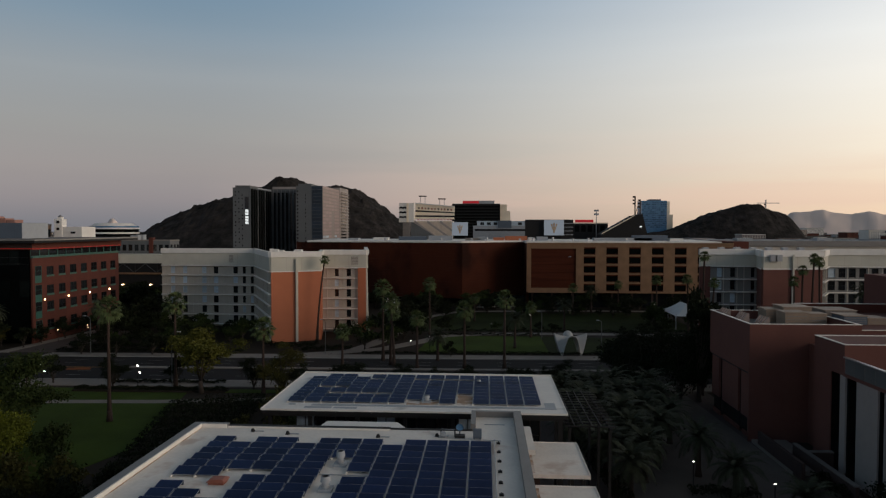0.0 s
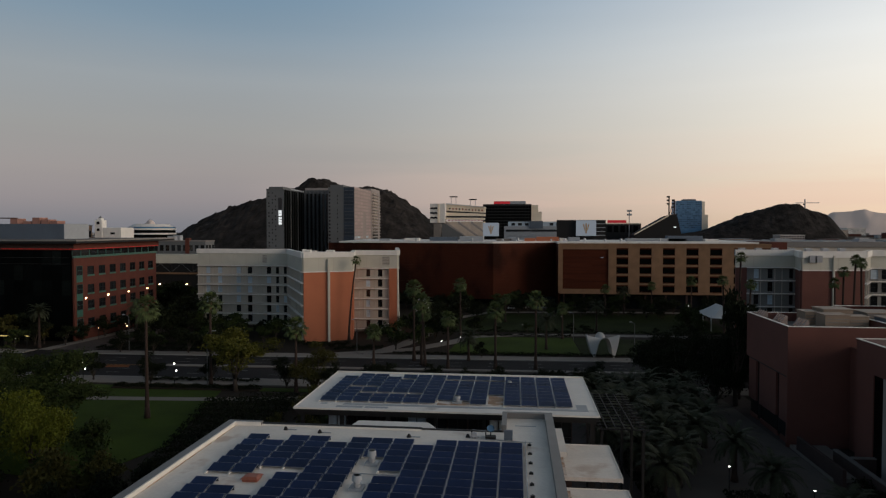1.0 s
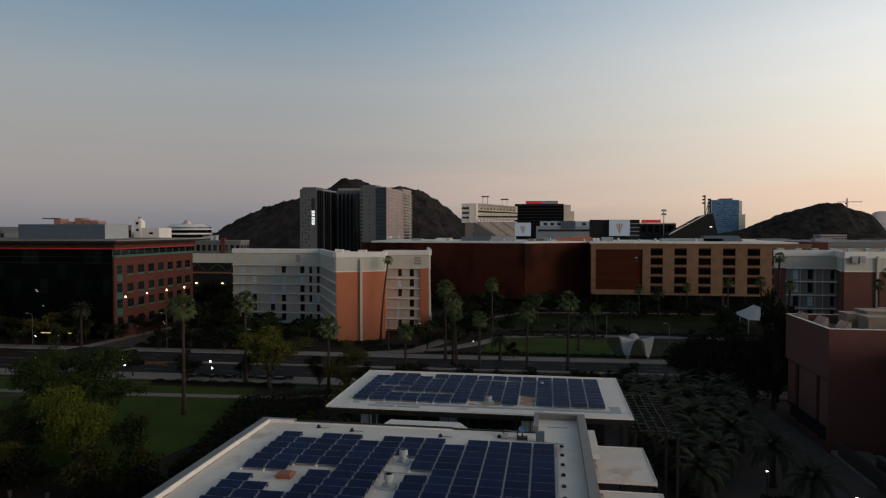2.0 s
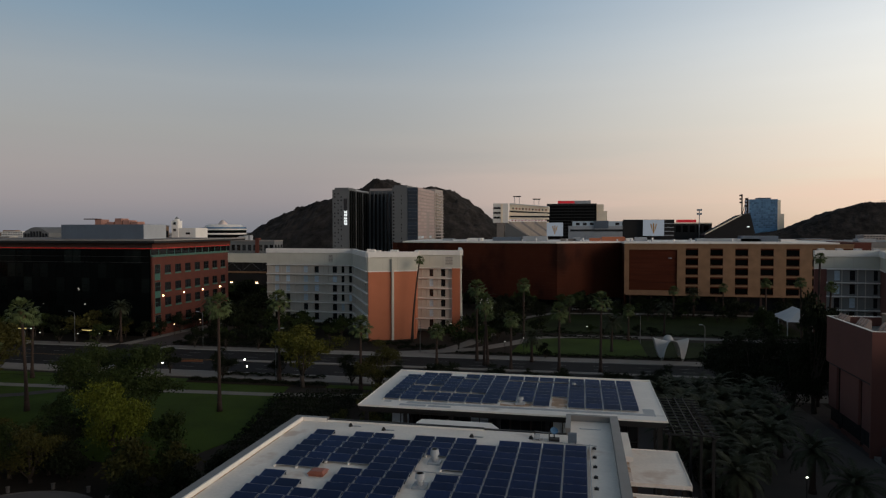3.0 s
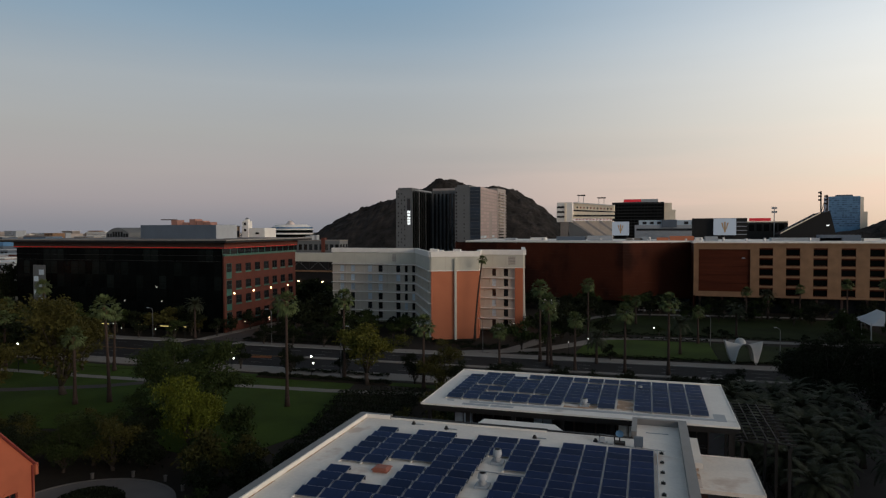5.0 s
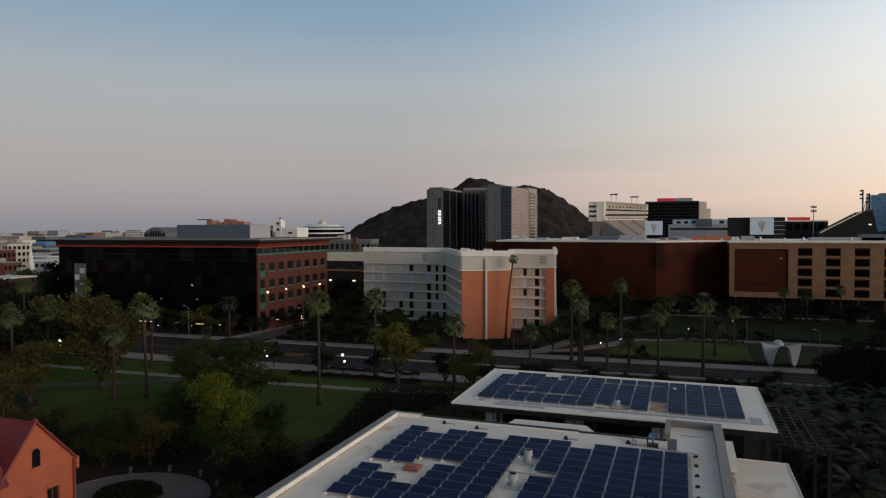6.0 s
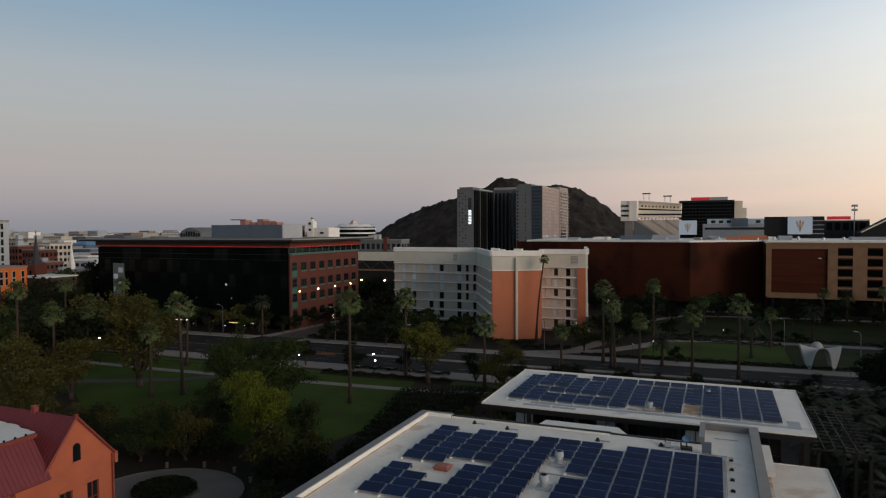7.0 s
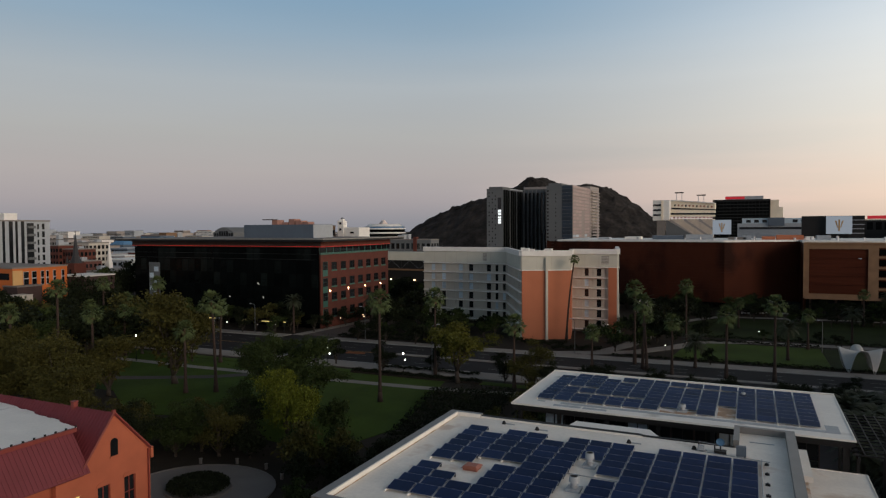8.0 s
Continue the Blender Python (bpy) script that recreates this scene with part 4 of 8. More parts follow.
def dorm_east():
    t = thing("dormitory", (78, 172, 0), "pale grey stucco dormitory with terracotta end wall", "dormitory", "dormitories")
    top, cap = 25.2, 20.7
    plan = [(58.4, 176), (70.3, 175.6), (67.0, 164.4), (81.6, 166.0), (87.5, 175.6), (130, 175)]
    part("core", prism(B(), [(56.2, 177), (70.4, 176.4), (67.6, 165.2), (81.2, 166.6), (87, 176.2), (130, 175.6), (130, 196), (62.4, 196)], 0.05, top - 1.6), "dorm_wall", t)
    part("roof", prism(B(), [(56.6, 177.2), (70.4, 176.6), (67.8, 165.4), (81, 166.8), (87, 176.4), (130, 175.8), (130, 195.8), (62.8, 195.8)], top - 1.6, top - 1.3), "roof_clean", t, "white flat roof")
    m, L = along(plan[1], plan[2])
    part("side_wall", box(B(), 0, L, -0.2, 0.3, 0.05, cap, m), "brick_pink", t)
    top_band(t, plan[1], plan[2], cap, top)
    # eastern fronts use the stucco with shade painted in
    banded_front(t, plan[0], plan[1], 0.86, cap, 6, [0.2, 0.48, 0.9], 11, "dorm_shade", blinds=0.1, widths=(1.2, 1.2, 0.9))
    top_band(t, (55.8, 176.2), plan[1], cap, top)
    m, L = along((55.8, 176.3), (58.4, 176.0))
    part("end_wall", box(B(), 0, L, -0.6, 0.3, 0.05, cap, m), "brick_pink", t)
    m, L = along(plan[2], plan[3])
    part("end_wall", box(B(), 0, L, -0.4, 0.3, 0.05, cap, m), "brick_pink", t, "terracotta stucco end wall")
    part("fin", box(B(), L * 0.49 - 0.2, L * 0.49 + 0.2, -0.9, -0.4, 0.05, top - 1, m), "dorm_white", t, "pale vertical fin")
    top_band(t, plan[2], plan[3], cap, top)
    banded_front(t, plan[3], plan[4], 0.86, cap, 6, [0.3, 0.72], 13, "dorm_shade", 0.1, widths=(1.5, 1.5))
    top_band(t, plan[3], plan[4], cap, top)
    banded_front(t, plan[4], plan[5], 0.86, cap, 6, [0.03, 0.09, 0.15, 0.21, 0.28, 0.35, 0.43, 0.51, 0.6, 0.7, 0.8], 14, "dorm_shade", 0.1, widths=(1.7,) * 11)
    top_band(t, plan[4], plan[5], cap, top)
    part("ventilator", boxes((68.4, 69.6, 163.4, 164.1, 22.6, 24.2), (70.0, 71.2, 163.4, 164.1, 22.6, 24.2)), "grey_metal", t)
    for i in range(7):
        part("roof_fan", boxes((58 + i * 4.1, 59.4 + i * 4.1, 180, 181.5, top - 1.3, top + 0.3)), "grey_metal", t, "pale roof ventilator")


dorm_west()
dorm_east()


# ---- red brick and glass offices ----
def offices():
    t = thing("office_building", (-165, 200, 0), "red brick and dark glass offices with broad flat roof", "office building")
    xe, ys, yn, xw = -126.0, 177.2, 220.9, -210.4
    part("core", boxes((xw + 0.5, xe - 0.9, ys + 1.2, yn, 0.05, 27.0)), "brick_dark", t)
    # brick side towards the street
    m, L = along((xe, ys), (xe, yn))
    holes = []
    levels = (3.6, 8.9, 13.6, 19.0)
    for z in levels:
        for i in range(7):
            y = 6.05 + i * 5.43
            holes.append((y, y + 3.2, z, z + 2.5))
    bm = wall_with(B(), m, L, 0.05, 23.7, holes, 0.4)
    part("wall", bm, "brick_red", t)
    fit_windows(t, m, holes, 0.15, "dark_metal", "dark_glass", 1, 1)
    for h in holes:
        part("panel", box(B(), h[0] - 0.05, h[1] + 0.05, -0.06, 0.1, h[2] - 0.5, h[2] - 0.004, m), "green_metal", t, "green metal sill panel")
    for z in levels:
        w = piece("window", frame_mesh(2.7, 2.8, "green_metal", 0, 1), t, m @ pose(1.0, -0.12, z))
        piece("pane", pane_mesh(2.7, 2.8, "dark_glass"), w, m @ pose(1.0, -0.06, z))
        part("panel", box(B(), 1.0, 3.7, -0.1, 0.0, z - 2.0, z - 0.004, m), "green_metal", t)
    part("corner", box(B(), -0.1, 0.9, -0.15, 0.4, 0.05, 23.7, m), "brick_red", t)
    # top storey: green glazed band, red light line, deep eaves
    part("sill_band", box(B(), 0, L, -0.3, 0.4, 24.1, 24.6, m), "green_metal", t)
    part("wall_top", box(B(), 0, L, -0.02, 0.4, 23.704, 24.096, m), "brick_red", t)
    for i in range(11):
        w = piece("window", frame_mesh(L / 11 - 0.06, 1.9, "green_metal", 0, 0, 0.1), t, m @ pose(i * L / 11, 0.5, 24.6))
        piece("pane", pane_mesh(L / 11 - 0.06, 1.9, "dark_glass"), w, m @ pose(i * L / 11, 0.56, 24.6))
    part("roof_overhang", boxes((xw - 5.6, xe + 3.2, ys - 3.4, yn + 7, 28.4, 29.2)), "dark_metal", t, "dark broad flat roof overhang")
    part("eaves_edge", boxes((xw - 5.6, xe + 3.3, ys - 3.5, ys - 3.4, 29.05, 29.35), (xe + 3.2, xe + 3.3, ys - 3.4, yn + 7, 29.0, 29.4)), "plant_grey", t, "thin grey roof edge")
    part("eaves_deck", boxes((xw - 5.4, xe + 3.1, ys - 3.3, yn + 6.9, 29.2, 29.3)), "drive", t, "dark grey flat roof deck")
    part("frieze", boxes((xw, xe + 0.8, ys - 1.0, yn + 0.5, 26.5, 28.4)), "brick_red", t, "red brick frieze under the eaves")
    part("frieze_panel", boxes((xw, xe + 0.76, ys - 1.04, ys - 1.003, 26.9, 28.36)), "brick_dark", t, "dark brown panels of the frieze")
    part("light_strip", boxes((xw, xe + 0.86, ys - 1.08, ys - 1.0, 26.74, 26.82), (xe + 0.8, xe + 0.88, ys - 1.0, yn, 26.64, 26.74)), "strip", t, "thin line of red light")
    # glass front
    m, L = along((xw, ys), (xe - 0.9, ys))
    cols, rows = 28, 6
    cw, rh = L / cols, 26.2 / rows
    # tm: panes whose colour imitates dim reflections and glimpses of lit rooms
    fm, pm, tm = frame_mesh(cw, rh, "facade_glass", 0, 1, 0.05), pane_mesh(cw - 0.02, rh - 0.02, "facade_glass"), pane_mesh(cw - 0.02, rh - 0.02, "gleam_glass")
    for i in range(cols):
        for j in range(rows):
            tilt = random.uniform(-0.25, 0.25)
            w = piece("window", fm, t, m @ pose(i * cw, 0.1, 0.2 + j * rh))
            piece("pane", tm if j >= 3 and (i * 5 + j * 11 + i * i) % 7 < (4 if 3 < i < 16 else 2) else pm, w, m @ pose(i * cw, 0.14, 0.2 + j * rh, tilt, 0, random.uniform(-0.3, 0.3)))
    # corner glass and its patches: reflected sky drawn as pale panels
    part("stair_glass", box(B(), 7.6, 13.0, -0.25, -0.1, 5, 20.5, m), "smoked", t, "glazed stair corner, painted pale for the reflected sky")
    for k in range(6):
        part("stair_blind", box(B(), 7.9 + (k % 2) * 2.3, 9.9 + (k % 2) * 2.5, -0.3, -0.254, 5.6 + k * 2.3, 7.4 + k * 2.3, m), "blind", t, "pale patch painted as reflected sky")
    for z in (22.4, 24.2):
        part("floor_line", box(B(), 0.2, L - 0.2, -0.16, 0.0, z, z + 0.08, m), "dark_metal", t, "thin dark floor line")
    for x, z in ((46, 9.2), (58.5, 14.2), (58.9, 13.8), (60.8, 9.4)):
        part("ceiling_lamp", box(B(), x, x + 0.22, -0.2, -0.02, z, z + 0.14, m), "lamp_dim", t, "small lit ceiling lamp")
    # penthouse and roof plant
    part("penthouse", boxes((-173.3, -141.8, 195, 207.3, 29.3, 34.1)), "blue_grey", t, "blue-grey metal penthouse")
    part("penthouse_side", boxes((-141.78, -141.7, 195.1, 207.2, 29.3, 34.05)), "pale_panel", t)
    for i in range(12):
        part("seam", boxes((-172.5 + i * 2.6, -172.42 + i * 2.6, 194.95, 195, 29.35, 33.9)), "blue_grey", t)
    for y in (182.2, 193.0, 203.9, 214.9):
        part("wall_lamp", boxes((-125.95, -125.75, y - 0.2, y + 0.2, 11.9, 12.25)), "lamp_warm", t, "warm wall lamp")


offices()


# ---- weathered steel hall with tan front ----
def steel_hall():
    t = thing("weathered_steel_hall", (15, 300, 0), "long hall clad in rust-brown weathered steel", "arena")
    y = 283.0
    part("core", boxes((-83.5, 103, y + 20, y + 62, 0.0, 27.0)), "rust", t)
    # folded steel skin: planes that turn away from the glow, and one that turns to it and runs into a deep corner
    folds = [(-84.2, y + 9.5), (-62, y + 7.5), (-38, y + 4.5), (-9.5, y - 1.0), (17.8, y + 19)]
    for a, b in zip(folds, folds[1:]):
        m, L = along(a, b)
        bm = B()
        for i in range(20):
            q = 0.05 if i % 2 else 0.0
            box(bm, 0, L, -q, 0.4, 3.8 + i * 1.19, 4.97 + i * 1.19, m)
        part("cladding", bm, "rust", t, "rust-brown folded steel cladding")
    part("roof", prism(B(), [(-80, y + 12), (-62, y + 10.3), (-38, y + 7.3), (-10, y + 2.5), (17.8, y + 21), (17.8, y + 4), (100, y + 4), (100, y + 62), (-80, y + 62)], 27.4, 28.2), "roof_clean", t, "white flat roof edge")
    part("undercroft", boxes((-83, 18, y + 12, y + 12.5, 0.05, 4)), "dark_glass", t)
    part("return_wall", boxes((17.85, 18.3, y + 0.5, y + 20, 0.05, 27.4)), "rust", t)
    # tan front, lifted over a dark undercroft
    m, L = along((17.8, y), (103.5, y))
    holes = []
    for i in range(7):
        for r in range(5):
            x = 24.0 + i * 9.42
            z = 22.9 - r * 3.86
            if x + 4.8 < L:
                holes.append((x, x + 4.9, z, z + 2.9))
    screen = (1.9, 20.8, 8.5, 25.2)
    bm = wall_with(B(), m, L, 6.8, 27.6, holes + [screen], 0.5)
    part("front_wall", bm, "tan", t, "tan stone front")
    for h in holes:
        w = piece("window", frame_mesh(h[1] - h[0], h[3] - h[2], "rust", 0, 0, 0.1), t, m @ pose(h[0], 0.4, h[2]))
        part("lintel", box(B(), h[0], h[1], 0.02, 0.39, h[3] - 0.5, h[3] - 0.004, m), "tan_dark", t)
        piece("pane", pane_mesh(h[1] - h[0], h[3] - h[2], "facade_glass"), w, m @ pose(h[0], 0.45, h[2]))
        part("sill", box(B(), h[0], h[1], -0.05, 0.39, h[2] - 0.2, h[2] - 0.004, m), "rust", t)
    for i in range(5):
        z = 8.5 + i * 3.34
        part("screen", box(B(), 1.9, 20.8, 0.5 + 0.12 * (i % 2), 0.8, z, z + 3.22, m), "tan_dark", t, "brown slatted screen")
    part("frame_edge", box(B(), 0, 0.6, -0.5, 0, 6.8, 27.6, m), "tan", t)
    part("frame_edge", box(B(), 0.6, L, -0.5, 0, 6.5, 7.1, m), "tan", t)
    part("frame_edge", box(B(), 0.6, L, -0.4, 0, 27.0, 27.7, m), "tan", t)
    part("side_block", boxes((103.6, 110, y + 1, y + 30, 3, 28.3)), "brick_red", t, "red brick end block")
    part("undercroft", boxes((19, 108, y + 3.6, y + 3.9, 0.05, 6.6)), "dark_glass", t)
    for i in range(11):
        x = 20 + i * 8.4
        part("column", boxes((x, x + 0.7, y + 1.2, y + 1.9, 0.05, 6.8)), "brick_dark", t)
    rnd = random.Random(9)
    for x, w, h, mat in ((-64, 5, 0.9, "grey_paint"), (-52, 7, 1.2, "roof_clean"), (-40, 13, 1.7, "blue_grey"), (-26, 11, 2.1, "grey_paint"), (-9, 7, 1.0, "concrete"), (-3, 3, 1.6, "grey_paint"), (4, 5, 1.3, "orange"),
                         (9.4, 10, 1.9, "orange"), (20, 3, 1.3, "roof_clean"), (24, 5, 1.7, "grey_paint"), (50, 26, 1.2, "grey_paint"), (68, 15, 2.4, "blue_grey"), (84, 6, 1.0, "roof_clean")):
        part("roof_plant", boxes((x, x + w, y + 24, y + 30, 28.2, 28.2 + h)), mat, t, "roof plant housing")
    for x in (-46, -20, -6, 1, 16, 22, 31, 40, 47, 64):
        d = rnd.uniform(0.5, 1.1)
        part("roof_vent", tube(B(), (x, y + 22, 28.2), (x, y + 22, 28.6 + d), 0.5, 0.5, 8), "grey_metal", t)
    for z in (26.6, 23.0):
        part("wall_lamp", box(B(), 17.6, 18.8, 0.2, 0.5, z - 1.3, z - 1.15, m), "sign_white", t, "small lit wall lamp")


steel_hall()


# ---- rose brick halls beside the walkway ----
def brick_halls():
    t = thing("brick_hall", (48, 95, 0), "rose brick hall with stepped flat roofs", "hall")
    top = 16.0
    deck = top - 1.3
    for side in ((35.7, 36.0, 91.4, 107, 9.4, top), (36.0, 50.3, 91.4, 91.7, 9.4, top), (50.0, 50.3, 91.7, 107, 9.4, top), (36.0, 50.0, 106.7, 107, 9.4, top)):
        part("upper_wall", boxes(side), "brick_pink", t)
    part("lower_wall", boxes((36.6, 56, 91.4, 107, 0.05, 9.4)), "brick_pink", t)
    for y0, y1 in ((91.78, 95.2), (96.3, 102.6), (104.0, 107.0)):
        part("pier", boxes((36.1, 36.6, y0, y1, 2.9, 9.0)), "brick_pink", t)
        part("pier_foot", boxes((36.3, 36.6, y0, y1, 0.05, 0.7)), "brick_pink", t)
        part("base_window", boxes((36.45, 36.58, y0 + 0.2, y1, 0.7, 2.9)), "dark_glass", t, "low dark window strip")
    for y0, y1 in ((95.2, 96.3), (102.6, 104.0)):
        part("window", boxes((36.42, 36.58, y0, y1, 0.4, 9.35)), "dark_glass", t)
    # added dark strip: draws the shadow line below the overhang
    part("soffit_shadow_gap", boxes((36.02, 36.58, 91.8, 106.9, 9.05, 9.38)), "dark_metal", t, "dark strip standing in for the shade under the upper wall")
    part("corner_pier", boxes((35.7, 36.6, 91.4, 91.75, 0.05, 9.4)), "brick_pink", t)
    part("coping", boxes((35.66, 36.04, 91.36, 107.04, top, top + 0.07), (36.04, 50.34, 91.36, 91.74, top, top + 0.07), (49.96, 50.34, 91.74, 107.04, top, top + 0.07), (36.04, 49.96, 106.66, 107.04, top, top + 0.07)), "coping", t, "thin pale coping")
    part("roof", boxes((36.0, 50.0, 91.7, 106.7, deck - 0.2, deck)), "concrete", t)
    # the nearer, lower block
    part("block", boxes((41.7, 60, 82.2, 86.2, 0.05, 15.4)), "brick_pink", t)
    part("block", boxes((41.7, 60, 79.2, 82.196, 11.8, 15.4)), "brick_pink", t)
    part("block", boxes((43.5, 60, 86.2, 91.38, 0.05, 13.5)), "brick_pink", t)
    part("coping", boxes((41.66, 41.95, 79.16, 86.24, 15.4, 15.48), (41.95, 60, 85.95, 86.24, 15.4, 15.48), (41.95, 60, 79.16, 79.4, 15.4, 15.48)), "coping", t)
    part("hall_high", boxes((66.2, 82, 100, 120, 0.05, 21)), "brick_pink", t, "taller rose brick block")
    part("hall_mid", boxes((50.6, 66, 92, 112, 0.05, 15.2)), "brick_pink", t)
    part("coping", boxes((50.6, 66, 91.96, 92.2, 15.2, 15.28)), "coping", t)
    # redder brick than the walls: the glow on the parapet put into colour
    part("parapet", boxes((50.6, 66, 111.6, 112, 15.2, 16.6), (65.6, 66, 92.4, 111.6, 15.2, 16.6)), "brick_red", t, "inner face of the parapet, painted redder as if lit by the glow")
    part("coping", boxes((50.6, 66, 111.56, 112.04, 16.6, 16.67)), "coping", t)
    # glazed stretch with pale pilasters and a terrace screen
    part("glazed_wall", boxes((41.84, 60, 52, 82.196, 0.05, 11.796)), "facade_glass", t, "dark glazed wall")
    for y, w in ((78.8, 1.15), (72.45, 4.05), (66.9, 4.4), (58.5, 3.0)):
        part("pilaster", boxes((41.62, 41.836, y, y + w, 0.05, 11.796)), "tower_light", t, "pale concrete pilaster")
    part("terrace_edge", boxes((41.5, 60, 52, 79.18, 11.8, 12.2)), "brick_pink", t)
    part("coping", boxes((41.35, 41.75, 52, 78.9, 14.0, 14.12)), "grey_metal", t)
    for i in range(14):
        part("screen", boxes((41.5, 41.6, 50.8 + i * 2.0, 52.72 + i * 2.0, 12.2, 14.0)), "smoked", t, "smoked grey screen panel")
    # roof plant: rows of slanted hoods, tan housings
    for r in range(3):
        for k in range(4):
            x, y = 36.5 + r * 1.0, 103.4 - r * 4.6 + k * 0.85
            bm = B()
            v = [bm.verts.new(p) for p in ((x, y, deck), (x + 1.0, y, deck), (x + 1.0, y, deck + 1.75), (x + 0.75, y, deck + 1.9), (x, y, deck + 0.8),
                                           (x, y + 0.36, deck), (x + 1.0, y + 0.36, deck), (x + 1.0, y + 0.36, deck + 1.75), (x + 0.75, y + 0.36, deck + 1.9), (x, y + 0.36, deck + 0.8))]
            bm.faces.new(v[:5])
            bm.faces.new(v[5:][::-1])
            for i in range(5):
                bm.faces.new((v[i], v[5 + i], v[5 + (i + 1) % 5], v[(i + 1) % 5]))
            part("roof_hood", bm, "rose_hood", t, "slanted pinkish-grey roof hood")
    for x0, x1, y0, y1, h, mat in ((42.6, 44.6, 103.0, 106.0, 2.5, "plant_tan"), (43.4, 46.6, 98.4, 101.4, 2.6, "plant_tan"), (46.8, 49.4, 98.8, 101.2, 2.4, "plant_tan"), (44.9, 49.0, 102.4, 106.2, 2.9, "plant_tan"),
                                   (51.2, 54.4, 97.6, 101.0, 2.1, "blue_grey"), (54.6, 57.4, 97.8, 101.2, 1.7, "plant_tan"), (51.0, 55.5, 102.4, 107, 2.3, "concrete"), (44.6, 46.4, 94.6, 96.0, 0.8, "plant_grey")):
        z0 = deck if x0 < 50 else 15.2
        z = z0 + (h - 0.8) * (1.1 if x0 < 50 else 0.9)
        part("plant_housing", boxes((x0, x1, y0, y1, z0, z)), mat, t, "metal roof plant housing")
        part("housing_lid", boxes((x0 - 0.12, x1 + 0.12, y0 - 0.12, y1 + 0.12, z, z + 0.12)), "plant_tan", t)
        for k in range(3):
            part("louvre", boxes((x0 + 0.15, x1 - 0.15, y0 - 0.05, y0, z0 + (z - z0) * (0.25 + 0.24 * k), z0 + (z - z0) * (0.29 + 0.24 * k))), "parapet", t)
    for y in (95.0, 97.0):
        part("pipe", tube(B(), (37.0, y, deck + 0.3), (43.0, y, deck + 0.3), 0.09, 0.09, 6), "grey_metal", t)
    part("plinth", boxes((36, 40.5, 79, 91, 0.05, 0.5)), "concrete", t)


def entry_walls():
    t = thing("ramp_wall", (37, 78, 0.04), "low dark brick ramp walls with pale coping", "wall")
    part("wall", boxes((35.6, 36.0, 76, 88, 0.04, 2.2)), "brick_dark", t)
    part("wall", boxes((38.2, 38.6, 70, 84, 0.04, 1.9), (38.6, 41.5, 80.5, 80.9, 0.04, 2.0)), "brick_dark", t)
    part("coping", boxes((38.1, 38.7, 70, 84, 1.9, 2.02), (38.7, 41.5, 80.4, 81.0, 2.0, 2.12)), "drive", t)


brick_halls()
entry_walls()


# ---- the old hall with red metal roof ----
def old_hall():
    t = thing("old_hall", (-58, 38, 0), "old orange brick hall with dark red metal roof", "hall")
    X, ya, yb, ym, ez, az = -50.0, 36.4, 43.3, 39.5, 8.2, 12.3
    # gable wall with openings
    m, L = along((X, ya), (X, yb))
    holes = [(1.5, 2.72, 3.4, 6.45), (4.12, 5.3, 3.4, 6.5), (1.5, 2.72, 0.5, 2.7), (4.12, 5.3, 0.5, 2.7)]
    bm = wall_with(B(), m, L, 0.0, ez, holes, 0.45)
    part("gable_wall", bm, "old_wall", t)
    bm = B()
    v = [bm.verts.new(m @ Vector(p)) for p in ((0, 0, ez), (L, 0, ez), (ym - ya, 0, az), (0, 0.45, ez), (L, 0.45, ez), (ym - ya, 0.45, az))]
    for f in ((0, 1, 2), (5, 4, 3), (0, 3, 4, 1), (1, 4, 5, 2), (2, 5, 3, 0)):
        bm.faces.new([v[i] for i in f])
    part("gable", bm, "old_wall", t)
    fit_windows(t, m, holes, 0.15, "red_trim", "dark_glass", 1, 1)
    for h in holes:
        mid = (h[0] + h[1]) / 2
        bm = B()
        arch = [(h[0] - 0.12, h[3] - 0.1)] + [(mid + (h[1] - h[0] + 0.24) / 2 * -math.cos(q * math.pi / 6), h[3] + 0.02 + 0.3 * math.sin(q * math.pi / 6)) for q in range(7)] + [(h[1] + 0.12, h[3] - 0.1)]
        v = [bm.verts.new(m @ Vector((px, py, pz))) for py in (-0.06, 0.08) for px, pz in arch]
        n = len(arch)
        bm.faces.new(v[:n])
        bm.faces.new(v[n:][::-1])
        for q in range(n):
            bm.faces.new((v[q], v[n + q], v[n + (q + 1) % n], v[(q + 1) % n]))
        part("lintel", bm, "old_wall", t, "arched brick lintel")
        part("sill", box(B(), h[0] - 0.1, h[1] + 0.1, -0.1, 0.08, h[2] - 0.16, h[2] - 0.004, m), "old_wall", t)
    part("lit_window", boxes((X + 0.004, X + 0.05, 35.3, 36.25, 4.2, 6.3)), "window_yellow", t, "window with yellow light inside")
    part("lit_window_frame", boxes((X + 0.052, X + 0.09, 35.3, 35.38, 4.2, 6.3), (X + 0.052, X + 0.09, 36.17, 36.25, 4.2, 6.3), (X + 0.052, X + 0.09, 35.74, 35.81, 4.2, 6.3)), "red_trim", t)
    part("cornice", boxes((X - 0.1, X + 0.3, 33.4, ya, ez - 0.25, ez + 0.12)), "red_trim", t, "dark red cornice")
    part("corbel", boxes((X - 0.1, X + 0.22, yb - 0.05, yb + 0.22, ez - 0.9, ez + 0.1)), "old_wall", t, "brick corbel at the eaves")
    # arched attic window
    bm = B()
    pts = [(-0.36, 8.65), (0.36, 8.65)] + [(0.36 * math.cos(a * math.pi / 8), 9.8 + 0.36 * math.sin(a * math.pi / 8)) for a in range(9)]
    f0 = [bm.verts.new(m @ Vector((3.16 + x, -0.05, z))) for x, z in pts]
    f1 = [bm.verts.new(m @ Vector((3.16 + x, 0.0, z))) for x, z in pts]
